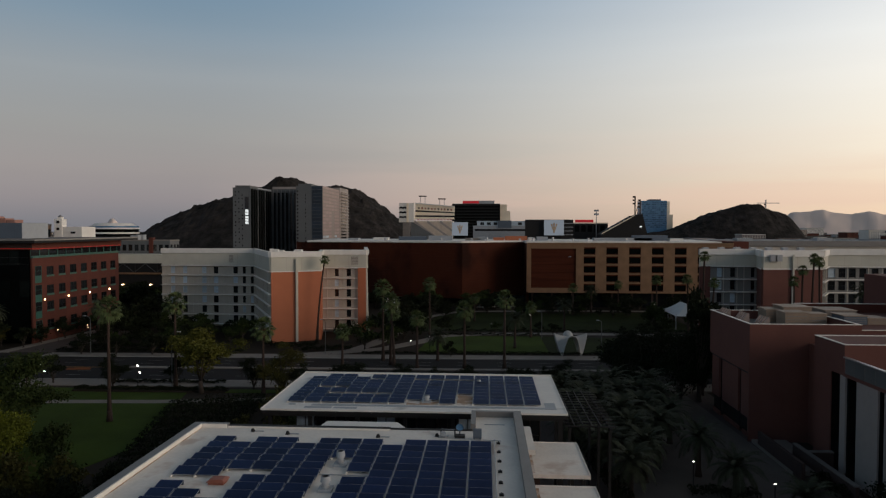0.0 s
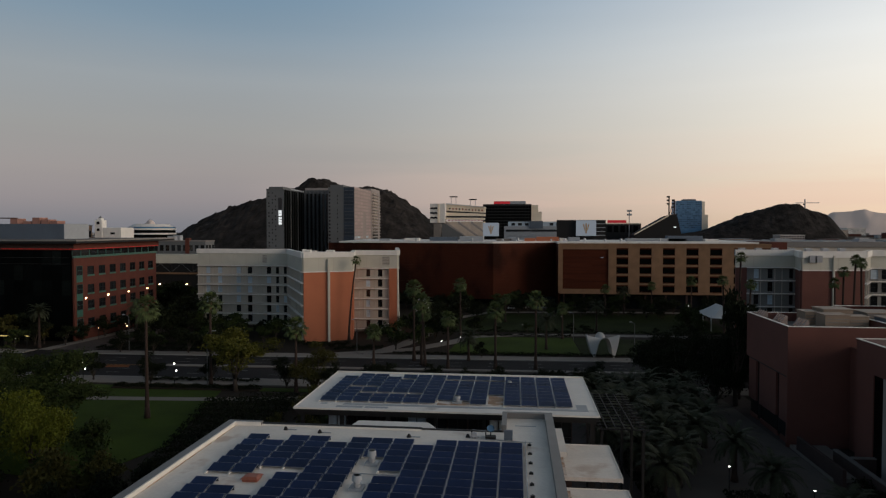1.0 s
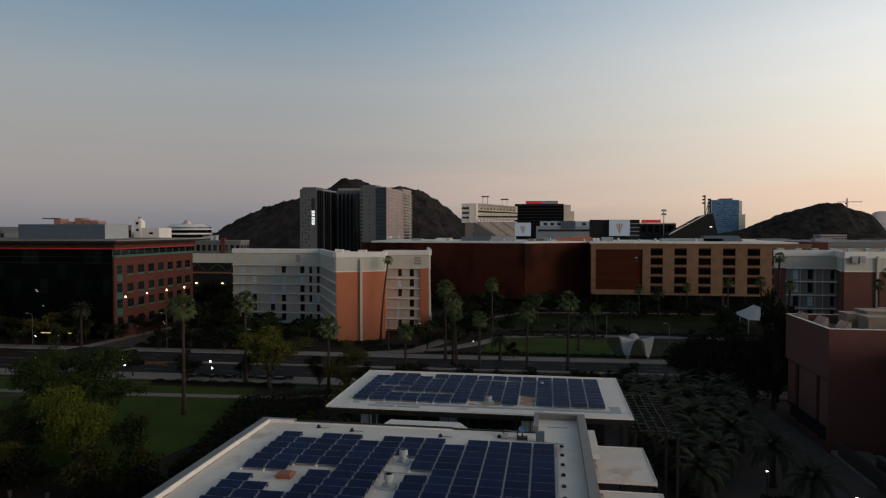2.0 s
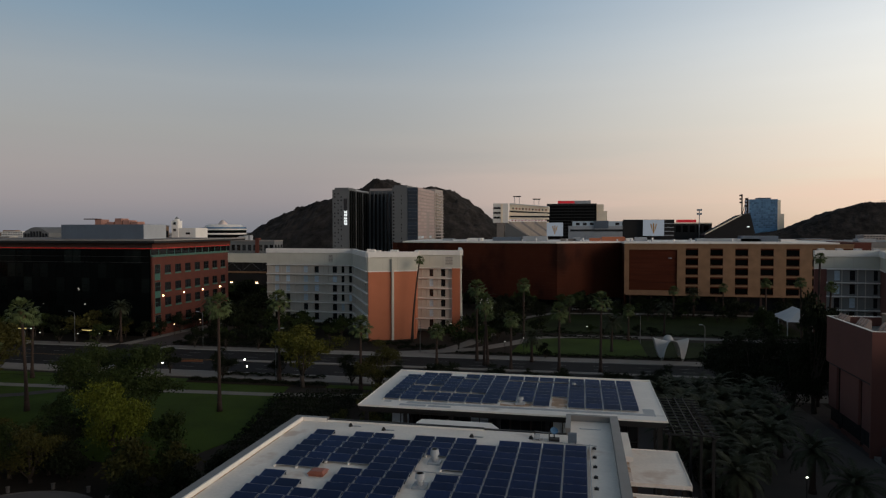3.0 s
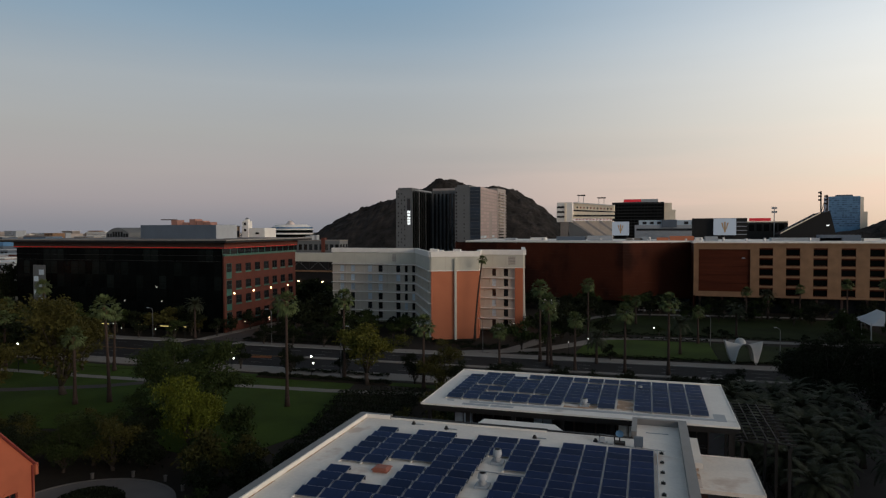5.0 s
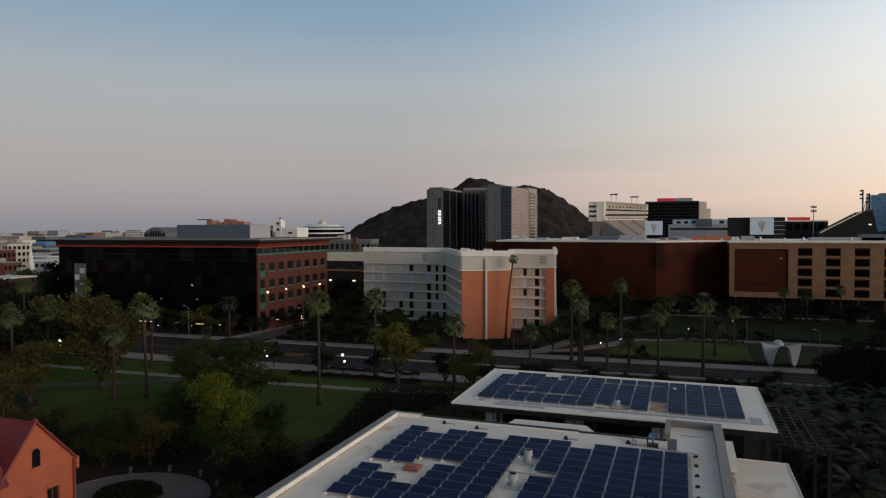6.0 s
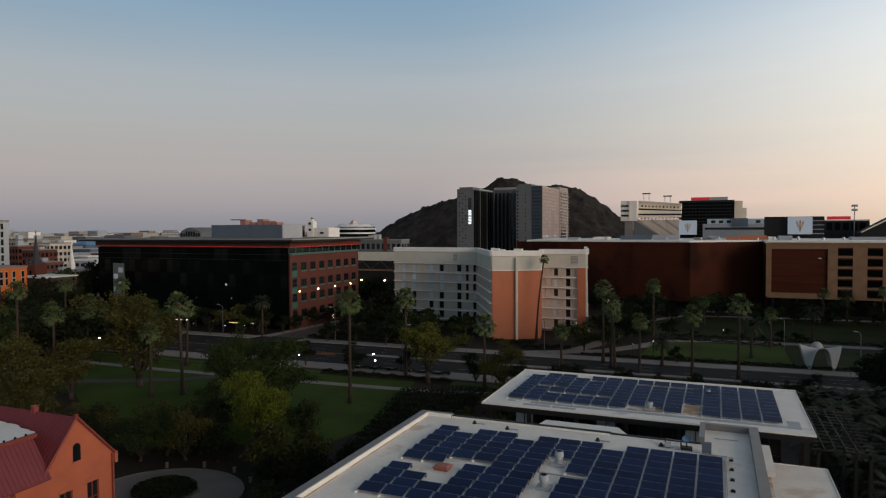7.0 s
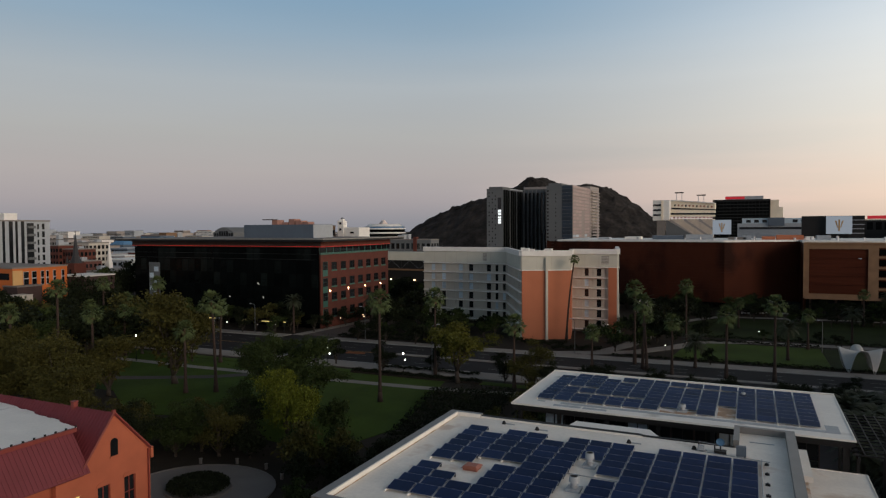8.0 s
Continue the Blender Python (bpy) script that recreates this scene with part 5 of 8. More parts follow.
    bm.faces.new(f0)
    for i in range(len(pts)):
        bm.faces.new((f0[i], f1[i], f1[(i + 1) % len(pts)], f0[(i + 1) % len(pts)]))
    part("attic_window", bm, "dark_glass", t, "arched dark attic window")
    part("attic_sill", box(B(), 2.7, 3.62, -0.12, 0, 8.5, 8.646, m), "old_wall", t)
    # side walls of the bay and the main body
    part("wall", boxes((-80, X - 0.46, yb - 0.4, yb, 0.05, ez), (-50.46, X, 34.2, ya, 0.05, ez), (-82, -50.6, 14, 34.1, 0.05, ez)), "old_wall", t)
    part("wall", boxes((-80, -50.7, 34.2, yb - 0.4, 0.05, ez - 0.05)), "old_wall", t)
    part("drain_pipe", boxes((X + 0.02, X + 0.14, yb - 0.3, yb - 0.18, 0.05, ez)), "red_trim", t)
    # bay roof: two slopes, with rolled seams
    def slope(name, a, b, c, d, seams, lab=""):
        a, b, c, d = (Vector(p) for p in (a, b, c, d))
        n = (b - a).cross(d - a).normalized()
        bm = B()
        v = [bm.verts.new(p + n * k) for k in (0, -0.12) for p in (a, b, c, d)]
        for f in ((0, 1, 2, 3), (7, 6, 5, 4), (0, 4, 5, 1), (1, 5, 6, 2), (2, 6, 7, 3), (3, 7, 4, 0)):
            bm.faces.new([v[i] for i in f])
        rf = part(name, bm, "red_roof", t, lab)
        for i in range(seams):
            s = (i + 0.5) / seams
            bm = B()
            tube(bm, a.lerp(b, s) + n * 0.02, d.lerp(c, s) + n * 0.02, 0.035, 0.035, 4)
            part("seam", bm, "red_roof", rf)
    slope("roof", (-80, ya - 0.2, ez - 0.1), (X + 0.12, ya - 0.2, ez - 0.1), (X + 0.12, ym + 0.05, az + 0.1), (-80, ym + 0.05, az + 0.1), 75, "dark red standing seam roof")
    slope("roof", (X + 0.12, yb + 0.12, ez - 0.05), (-80, yb + 0.12, ez - 0.05), (-80, ym + 0.05, az + 0.1), (X + 0.12, ym + 0.05, az + 0.1), 24)
    # main roof below: steep red slope, white deck above it
    slope("roof", (-49.5, 12, ez - 0.1), (-49.5, 36.9, ez - 0.1), (-51.7, 36.9, 11.3), (-51.7, 12, 11.3), 66)
    bm = B()
    rnd = random.Random(4)
    edge = [(-51.8, 12), (-51.8, 37.4)]
    x = -51.8
    while x > -62:
        x -= 0.45
        edge.append((x, 37.5 + 0.35 * (rnd.random() - 0.5) + 0.12 * (-51.8 - x)))
    edge += [(-80, 39.6), (-80, 12)]
    a = [bm.verts.new((x, y, 11.3 + max(0, (-51.8 - x)) * 0.03)) for x, y in edge]
    b = [bm.verts.new((x, y, 11.5 + max(0, (-51.8 - x)) * 0.03)) for x, y in edge]
    bm.faces.new(a[::-1])
    bm.faces.new(b)
    for i in range(len(edge)):
        bm.faces.new((a[i], a[(i + 1) % len(edge)], b[(i + 1) % len(edge)], b[i]))
    part("roof_deck", bm, "roof_clean", t, "white coated flat roof deck with ragged edge")
    part("eave_trim", boxes((-51.78, -51.5, 12, 37.2, 11.2, 11.52)), "red_trim", t)
    for i in range(9):
        part("bracket", boxes((-51.75, -51.62, 30 + i * 0.9, 30.12 + i * 0.9, 11.52, 11.68)), "dark_metal", t)
    for k, (za, zb, yy) in enumerate(((ez, az, ya), (ez, az, yb))):
        bm = B()
        tube(bm, (X + 0.14, yy + (-0.2 if k == 0 else 0.16), za - 0.1), (X + 0.14, ym + 0.05, zb + 0.12), 0.1, 0.1, 6)
        part("rake_trim", bm, "red_trim", t)
    part("gutter", boxes((X, X + 0.4, 34.0, ya - 0.3, ez - 0.15, ez + 0.12)), "red_trim", t)
    part("finial", boxes((X - 0.05, X + 0.2, ym - 0.08, ym + 0.17, az + 0.05, az + 0.32)), "red_trim", t)
    part("chimney", boxes((-55.2, -54.8, ym - 0.15, ym + 0.25, az - 0.3, az + 0.5), (-55.26, -54.74, ym - 0.2, ym + 0.3, az + 0.5, az + 0.58)), "red_trim", t)


old_hall()


# ---- the distance: buttes, mountains, towers, stadium, city ----
def hill(name, xs, zs, y0, depth, mat, label, seed, rough=7.0, nx=300, ny=64):
    """A rocky hill whose ridge follows a rough profile, with crags from noise."""
    bm = B()
    x0, x1 = xs[0], xs[-1]
    drop = EYE / grid_scale((x0 + x1) / 2, y0) - EYE
    grid = []
    for j in range(ny + 1):
        v = j / ny
        bell = math.sin(math.pi * min(1.0, v * 1.15 + 0.0)) ** 0.8 if v < 0.87 else 0.0
        bell = max(0.0, min(1.0, 1.25 * (1 - abs(v - 0.5) * 2) ** 0.75))
        line = []
        for i in range(nx + 1):
            x = x0 + (x1 - x0) * i / nx
            y = y0 + (v - 0.5) * depth
            h = float(np.interp(x, xs, zs)) * min(1.0, bell)
            p = Vector((x * 0.02, y * 0.02, seed))
            crag = noise.ridged_multi_fractal(p * 2.6, 0.8, 2.2, 5, 0.9, 2.0) - 0.9
            lump = noise.fractal(p * 5.5, 0.7, 2.2, 5)
            h += rough * bell * (0.7 * noise.fractal(p, 0.9, 2.1, 6) + 0.38 * crag + 0.22 * lump) * min(1.0, h / 25)
            line.append(bm.verts.new((x, y, max(h, -0.5) - drop)))
        grid.append(line)
    for j in range(ny):
        for i in range(nx):
            bm.faces.new((grid[j][i], grid[j][i + 1], grid[j + 1][i + 1], grid[j + 1][i]))
    return solid(name, bm, mat, label, "hill", "structure")


hill("butte", [-590, -535, -490, -451, -382, -330, -312, -297, -280, -258, -235, -213, -192, -163, -130, -113, -85, -50],
     [0, 28, 52, 75, 96, 107, 121, 127, 121, 108, 107, 110, 107, 88, 63, 44, 17, 0], 990, 330, "rock", "dark rocky desert butte behind the towers", 3.1, 8.0)
hill("butte_east", [200, 326, 384, 408, 454, 486, 512, 535, 552, 564, 575, 593, 610, 623, 632, 642, 651, 664], [20, 42, 51, 61, 78, 92, 99, 105, 108, 106, 99, 92, 86, 78, 66, 50, 32, 0], 1430, 260, "rock", "dark rocky desert butte on the horizon", 7.7, 4.5)


def mountains(name, az0, az1, dist, low, high, seed, peaks=()):
    """A far range as a thick ridge along a stretch of the horizon, with spurs and gullies."""
    bm = B()
    n, k = 220, 14
    mid = radians((az0 + az1) / 2)
    drop = EYE / grid_scale(-math.sin(mid) * dist, math.cos(mid) * dist) - EYE
    rows = []
    for j in range(k + 1):
        v = j / k
        row = []
        for i in range(n + 1):
            u = i / n
            az = az0 + (az1 - az0) * u
            a = radians(az)
            h = low + (high - low) * (0.45 + 0.75 * noise.fractal(Vector((u * 11, seed, 0)), 0.75, 2.3, 7))
            for pa, pw, ph in peaks:
                h += ph * math.exp(-((az - pa) / pw) ** 2)
            h *= min(1.0, u * 12, (1 - u) * 12)
            rise = min(1.0, v / 0.7) ** 0.8 if v < 0.7 else max(0.0, (1 - v) / 0.3)
            spur = noise.fractal(Vector((u * 26, v * 3.0, seed + 4)), 0.8, 2.1, 5)
            z = h * rise * (1 + 0.14 * spur * (1 - abs(2 * rise - 1)))
            d = dist - 900 + 1300 * v
            row.append(bm.verts.new((-math.sin(a) * d, math.cos(a) * d, max(z, 0) - drop)))
        rows.append(row)
    for r0, r1 in zip(rows, rows[1:]):
        for i in range(n):
            bm.faces.new((r0[i], r1[i], r1[i + 1], r0[i + 1]))
    return solid(name, bm, "haze_rock", "far mountain range on the horizon, haze painted into its pale colour", "mountain", "structure", smooth=True)


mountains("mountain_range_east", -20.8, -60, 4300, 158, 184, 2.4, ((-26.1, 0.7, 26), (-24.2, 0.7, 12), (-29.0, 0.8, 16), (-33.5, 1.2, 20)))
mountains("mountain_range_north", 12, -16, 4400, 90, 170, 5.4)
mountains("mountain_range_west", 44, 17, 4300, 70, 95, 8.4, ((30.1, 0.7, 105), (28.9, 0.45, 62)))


def storeys(t, m, L, z0, z1, rows, cols, mat="dark_glass", w=0.62, h=0.55, depth=-0.05):
    """Windows of a far front, each a pane in its frame."""
    sx, sz = L / cols, (z1 - z0) / rows
    me = pane_mesh(sx * w, sz * h, mat)
    for i in range(cols):
        for j in range(rows):
            piece("window", me, t, m @ pose((i + 0.5 - w / 2) * sx, depth, z0 + (j + 0.5 - h / 2) * sz))


def far_windows(t, m, L, z0, z1, rows, cols):
    """The many small windows of a house far off, joined."""
    bm = B()
    sx, sz = L / cols, (z1 - z0) / rows
    for i in range(cols):
        for j in range(rows):
            box(bm, (i + 0.2) * sx, (i + 0.8) * sx, -0.1, 0.0, z0 + (j + 0.25) * sz, z0 + (j + 0.75) * sz, m)
    tagged(part("window_row", bm, "dark_glass", t), kind="stuff")


def residence_towers():
    t = thing("residence_tower", (-180, 620, 0), "tall grey residence tower of joined slabs with one lit stair", "tower block")
    part("slab_block", boxes((-224.5, -209, 580, 640, 0, 78.5)), "tower", t)
    part("slab_top", boxes((-222, -208.8, 579.5, 600, 78.5, 80.2)), "tower", t)
    part("roof_rail", boxes((-224.5, -209, 600.2, 640, 78.5, 79.6)), "grey_paint", t)
    part("stair_glass", boxes((-213.4, -210.2, 579.8, 580, 59.5, 70.2)), "dark_glass", t)
    for z0, z1 in ((46.0, 48.2), (48.6, 50.6), (51.0, 52.9), (53.9, 56.2), (56.6, 58.9)):
        for x0, x1 in ((-213.2, -211.9), (-211.7, -210.4)):
            part("stair_window", boxes((x0, x1, 579.8, 580, z0, z1)), "window_lit", t, "brightly lit stair window")
    for i, x in enumerate((-222.6, -219.4, -216.4)):
        for k in range(24):
            if (k * 7 + i * 5) % 3:
                part("window", boxes((x, x + 0.9, 579.85, 580, 5 + k * 3.0, 6.3 + k * 3.0)), "dark_glass", t)
    m, L = along((-209, 580), (-209, 640))
    part("side_glass", box(B(), 0.6, L - 0.6, -0.12, 0, 4, 77.5, m), "facade_glass", t, "dark glazed side")
    storeys(t, m, L, 4, 77.5, 24, 9, "gleam_glass", 0.8, 0.7, -0.2)
    for i in range(10):
        part("fin", box(B(), i * L / 9 - 0.2, i * L / 9 + 0.25, -0.8, 0, 3, 78, m), "dark_metal" if i % 3 else "tower", t)
    part("middle_block", boxes((-208.9, -172.9, 641, 668, 0, 80.5)), "tower", t)
    part("attic", boxes((-208.0, -173.5, 640.5, 660, 80.5, 82.6)), "tower_light", t, "pale attic storey")
    for i in range(8):
        x = -207.9 + i * 4.1
        part("fin", boxes((x, x + 0.7, 639.6, 641, 4, 79.5)), "tower", t)
        part("glass_strip", boxes((x + 0.9, x + 3.0, 640.8, 640.98, 4, 77)), "dark_glass", t)
        for k in range(23):
            part("spandrel", boxes((x + 0.9, x + 3.0, 640.6, 640.78, 6.2 + k * 3.1, 6.9 + k * 3.1)), "dark_metal", t)
    part("slab_block", boxes((-173, -148.5, 600, 705, 0, 81)), "tower", t)
    part("roof_plant", boxes((-172, -160, 604, 640, 81, 83.2)), "tower", t)
    for k in range(22):
        part("window", boxes((-172.2, -170.9, 599.85, 600, 6 + k * 3.3, 7.6 + k * 3.3)), "dark_glass", t)
        if k % 4 != 1:
            part("window", boxes((-164.4, -163.7, 599.85, 600, 6 + k * 3.3, 7.4 + k * 3.3)), "dark_glass", t)
    for k in range(19):
        part("corner_glass", boxes((-158, -148.4, 599.7, 600, 20 + k * 3.2, 22.9 + k * 3.2)), "navy_glass", t, "dark blue glazed corner")
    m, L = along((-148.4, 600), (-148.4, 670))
    # this side gets lighter materials than the fronts, for the glow on it
    part("side_wall", box(B(), 0, L, -0.3, 0, 0, 80.8, m), "tower_light", t, "panelled side wall, painted pale as if catching the glow")
    pm = pane_mesh(L / 6 - 1.2, 2.1, "panel_glow")
    dm = pane_mesh(L / 6 - 1.2, 2.1, "blind")
    for k in range(19):
        part("floor_line", box(B(), 0.2, L - 0.2, -0.9, -0.32, 19.2 + k * 3.25, 19.7 + k * 3.25, m), "tower_light", t)
        for i in range(6):
            if not (i == 3 and k < 12):
                piece("panel", dm if k < 5 and (i + k) % 3 else pm, t, m @ pose(i * L / 6 + 0.6, -0.38, 20.2 + k * 3.25))
    m, L = along((-148.2, 672), (-146.5, 705))
    part("end_block", box(B(), 0, L, -0.2, 8, 0, 83.5, m), "tower_light", t)
    for k in range(20):
        part("balcony", box(B(), 2, L - 4, -2.4, -0.2, 18 + k * 3.1, 18.9 + k * 3.1, m), "tower_light", t)
        part("balcony_window", box(B(), 4, L - 8, -0.3, -0.2, 19.2 + k * 3.1, 20.7 + k * 3.1, m), "dark_glass", t)


def leaning(bm, x0, x1, y0, y1, a0, a1, b0, b1):
    """A box whose foot runs from a0 to a1 and whose top runs from b0 to b1 along x."""
    v = [bm.verts.new(p) for p in ((x0, y0, a0), (x1, y0, a1), (x1, y1, a1), (x0, y1, a0), (x0, y0, b0), (x1, y0, b1), (x1, y1, b1), (x0, y1, b0))]
    for f in ((3, 2, 1, 0), (4, 5, 6, 7), (0, 1, 5, 4), (1, 2, 6, 5), (2, 3, 7, 6), (3, 0, 4, 7)):
        bm.faces.new([v[i] for i in f])
    return bm


def stadium():
    t = thing("stadium", (-60, 710, 0), "pale concrete stadium stand with press box and stepped seats", "stadium")
    part("press_tower", boxes((-90.8, -75.1, 700, 712, 50, 70.4)), "dorm_cap", t, "grey stair tower with dark slots")
    part("column", boxes((-82.8, -80.6, 699.2, 700, 50, 70)), "stadium", t)
    for k in range(3):
        bm = B()
        for i in range(4):
            z = 54.2 + k * 5.0 + (0.5 if i % 2 else -0.1)
            leaning(bm, -90.4 + i * 1.9, -88.5 + i * 1.9, 699.6, 700, z, z + (0.6 if i % 2 == 0 else -0.6), z + 2.0, z + (2.6 if i % 2 == 0 else 1.4))
        part("opening", bm, "dark_glass", t, "dark wavy slot")
    part("pier", boxes((-87, -79.5, 701, 711, 0, 50)), "concrete", t)
    part("canopy", leaning(B(), -75, -33, 714, 730, 70.0, 66.4, 71.3, 67.4), "dorm_cap", t, "white canopy edge")
    for a0, a1, b0, b1, y, mat in ((63.2, 60.9, 70.0, 66.4, 716, "stadium"), (61.3, 59.7, 63.2, 60.9, 717, "dark_glass"), (57.6, 57.2, 61.3, 59.7, 712, "stadium"),
                                   (55.7, 55.3, 57.6, 57.2, 713, "dark_glass"), (53.8, 53.4, 55.7, 55.3, 708, "stadium")):
        part("press_box" if mat == "stadium" else "window_band", leaning(B(), -75, -33, y, y + 12, a0, a1, b0, b1), mat, t)
    for i in range(11):
        x = -72 + i * 3.5
        part("window", boxes((x, x + 1.6, 715.8, 716, 64.6 - (i * 0.2), 66.4 - i * 0.2)), "copper" if i % 3 else "dark_glass", t)
        part("window", boxes((x, x + 1.9, 707.8, 708, 52.2, 53.3)), "red_trim", t)
    for i in range(12):
        x0 = -74.8 + i * 3.4
        x1 = min(x0 + 25, -33)
        k = (x1 - x0) / 25
        if k > 0.05:
            part("seat_row", leaning(B(), x0, x1, 705 - i * 0.1, 707.5, 52.2 - 3.0, 52.2 - 17.6 * k - 3.0, 52.2, 52.2 - 17.6 * k), "seats" if i % 4 else "tower_light", t)
    part("under_stand", boxes((-78, -33, 708.6, 716, 0, 51)), "stadium", t)
    bm = leaning(B(), -78.5, -50, 703.6, 704.4, 0, 0, 51.4, 33.2)
    part("stand_side", bm, "tower", t, "grey sloping stand side")
    for x, z in ((-67.5, 79), (-46.5, 76)):
        for dx in (-2.6, 2.6):
            part("mast", boxes((x + dx - 0.25, x + dx + 0.25, 720, 720.5, 69, z)), "grey_metal", t)
        part("light_rack", boxes((x - 4.2, x + 4.2, 719.6, 720.8, z - 1.2, z)), "dark_metal", t)


def far_blocks():
    t = thing("dark_office_block", (-12, 900, 0), "dark glass office block with red roof sign", "office block")
    part("wall", boxes((-44.3, 20.7, 900, 940, 0, 81)), "dark_metal", t)
    m, L = along((-44.3, 899.9), (20.7, 899.9))
    storeys(t, m, L, 30, 79, 12, 16, "facade_glass", 0.9, 0.75)
    part("side", boxes((20.8, 34.5, 903, 938, 0, 71), (20.8, 30, 905, 930, 71, 80)), "stadium", t, "cream side wing")
    part("roof_plant", boxes((-30, 13, 905, 925, 81, 85.2)), "grey_paint", t)
    part("sign", boxes((-30, -8, 904.6, 905, 81.6, 84.8)), "sign_red", t, "red lit sign band")
    t = thing("concourse_building", (17, 600, 0), "long low grey concourse with pale glazed top storey", "stadium building")
    part("wall", boxes((-10.5, 44.2, 600, 616, 0, 43)), "grey_paint", t)
    part("slot", boxes((-9, 43, 599.7, 600, 38.2, 40)), "dark_glass", t)
    part("glazing", boxes((-7, 40, 602, 612, 43, 47.2)), "blind", t)
    part("block", boxes((12, 24, 599, 612, 41, 47.6)), "blue_grey", t)
    for x in (-4, 2, 8, 30, 36):
        part("opening", boxes((x, x + 3.4, 601.8, 602, 43.6, 46)), "dark_glass", t)
    for x0, x1, z0, z1 in ((-27.6, -14.2, 33.8, 45), (49.7, 66.1, 33.6, 46.6)):
        t = thing("sign_board", ((x0 + x1) / 2, 560, 0), "pale lit board with a gold three-pronged emblem", "sign board", "stadium boards")
        part("panel", boxes((x0, x1, 560, 561, z0, z1)), "sign_white", t)
        part("post", boxes((x0 + 1, x0 + 2, 561.05, 562, 0, z0 + 2)), "dark_metal", t)
        part("post", boxes((x1 - 2, x1 - 1, 561.05, 562, 0, z0 + 2)), "dark_metal", t)
        cx, s = (x0 + x1) / 2, (z1 - z0) / 12
        bm = B()
        box(bm, cx - 0.45 * s, cx + 0.45 * s, 559.8, 559.95, z0 + 2 * s, z0 + 9.6 * s)
        for sg in (-1, 1):
            v = [bm.verts.new((cx + sg * a * s, 559.85, z0 + b * s)) for a, b in ((0.5, 3.6), (1.2, 4.6), (2.6, 9.2), (1.5, 8.6), (0.9, 5.6))]
            bm.faces.new(v if sg < 0 else v[::-1])
        part("emblem", bm, "gold", t, "gold emblem")
    t = thing("scoreboard_block", (54, 566, 0), "black scoreboard frame behind the boards", "scoreboard")
    part("frame", boxes((34.2, 74.2, 563, 568, 0, 47)), "dark_metal", t)
    for k in range(4):
        part("brace", boxes((66.6, 74, 562.6, 563, 34 + k * 3.2, 34.5 + k * 3.2)), "grey_metal", t)
    t = thing("stand_building", (100, 645, 0), "dark stadium stand with red sign", "stadium building")
    part("wall", boxes((76, 117, 640, 652, 0, 46.5)), "dark_metal", t)
    part("rail", boxes((76, 117, 639.6, 640, 45.6, 46.6)), "stadium", t)
    part("sign", boxes((86, 103.3, 639.4, 640, 46.8, 49.4)), "sign_red", t, "red lit sign band")
    for x in (80, 86, 92, 98, 104, 110):
        part("opening", boxes((x, x + 4, 639.7, 640, 38, 44)), "facade_glass", t)
    t = thing("floodlight_mast", (104.4, 630, 0), "tall stadium floodlight mast", "floodlight")
    part("pole", boxes((104.1, 104.7, 630, 630.6, 0, 58)), "grey_metal", t)
    for z in (57.5, 54.0):
        part("lamp_rack", boxes((102.2, 106.6, 629.6, 630, z - 0.9, z + 0.9)), "grey_paint", t)
    t = thing("dark_stand", (125, 600, 0), "dark sloping back of a stadium stand", "stadium stand")
    bm = B()
    v = [bm.verts.new((x, y, z)) for y in (600, 625) for x, z in ((100, 0), (146, 0), (144, 36), (140, 53), (132.5, 51), (104, 34.5))]
    bm.faces.new(v[:6])
    bm.faces.new(v[6:][::-1])
    for i in range(6):
        bm.faces.new((v[i], v[6 + i], v[6 + (i + 1) % 6], v[(i + 1) % 6]))
    part("stand", bm, "dark_metal", t)
    bm = tube(B(), (104, 599, 35.2), (133, 599, 51.6), 0.6, 0.6, 4)
    part("rail", bm, "stadium", t)
    for x, z in ((134.1, 69), (138.6, 66)):
        part("mast", boxes((x - 0.45, x + 0.45, 603, 603.9, 40, z)), "dark_metal", t)
        for k in range(3):
            part("lamp", boxes((x - 2.2, x + 0.2, 602.2, 603, z - 1.6 - 3 * k, z - 0.2 - 3 * k)), "dark_metal", t)
    for k in range(5):
        part("strut", tube(B(), (131 + k * 1.6, 601, 40 + k * 1.5), (136 + k * 0.8, 602, 60 - k * 2.4), 0.3, 0.25, 5), "dark_metal", t)
    for k in range(7):
        part("seat_block", boxes((106 + k * 3.8, 109 + k * 3.8, 600.5, 604, 30, 37.6 + k * 2.25)), "dark_metal", t)
    part("spotlight", boxes((137.5, 139.5, 599.5, 599.9, 41, 42)), "window_lit", t, "small bright spotlight")
    t = thing("blue_glass_tower", (375, 1500, 0), "blue glass office tower", "tower block")
    part("wall", boxes((347.6, 403, 1500, 1540, 0, 120.6)), "blue_glass", t)
    m, L = along((347.6, 1499.8), (403, 1499.8))
    storeys(t, m, L, 60, 119, 14, 12, "blue_glass", 0.92, 0.7, -0.2)
    part("roof_plant", boxes((366, 391, 1505, 1530, 120.6, 124)), "blue_grey", t)
    part("side", boxes((403.1, 417, 1504, 1535, 0, 90), (403.1, 410, 1504, 1535, 90, 119)), "stadium", t, "pale side wing")
    t = thing("tower_crane", (616, 1500, 0), "thin tower crane above the butte", "crane")
    part("mast", boxes((615.2, 617.2, 1500, 1502, 0, 121)), "grey_metal", t)
    part("jib", boxes((597, 645, 1500.4, 1501.6, 112.8, 114.2)), "grey_metal", t)
    part("cabin", boxes((613, 615.1, 1500, 1502, 109, 112)), "dark_metal", t)


residence_towers()
stadium()
far_blocks()


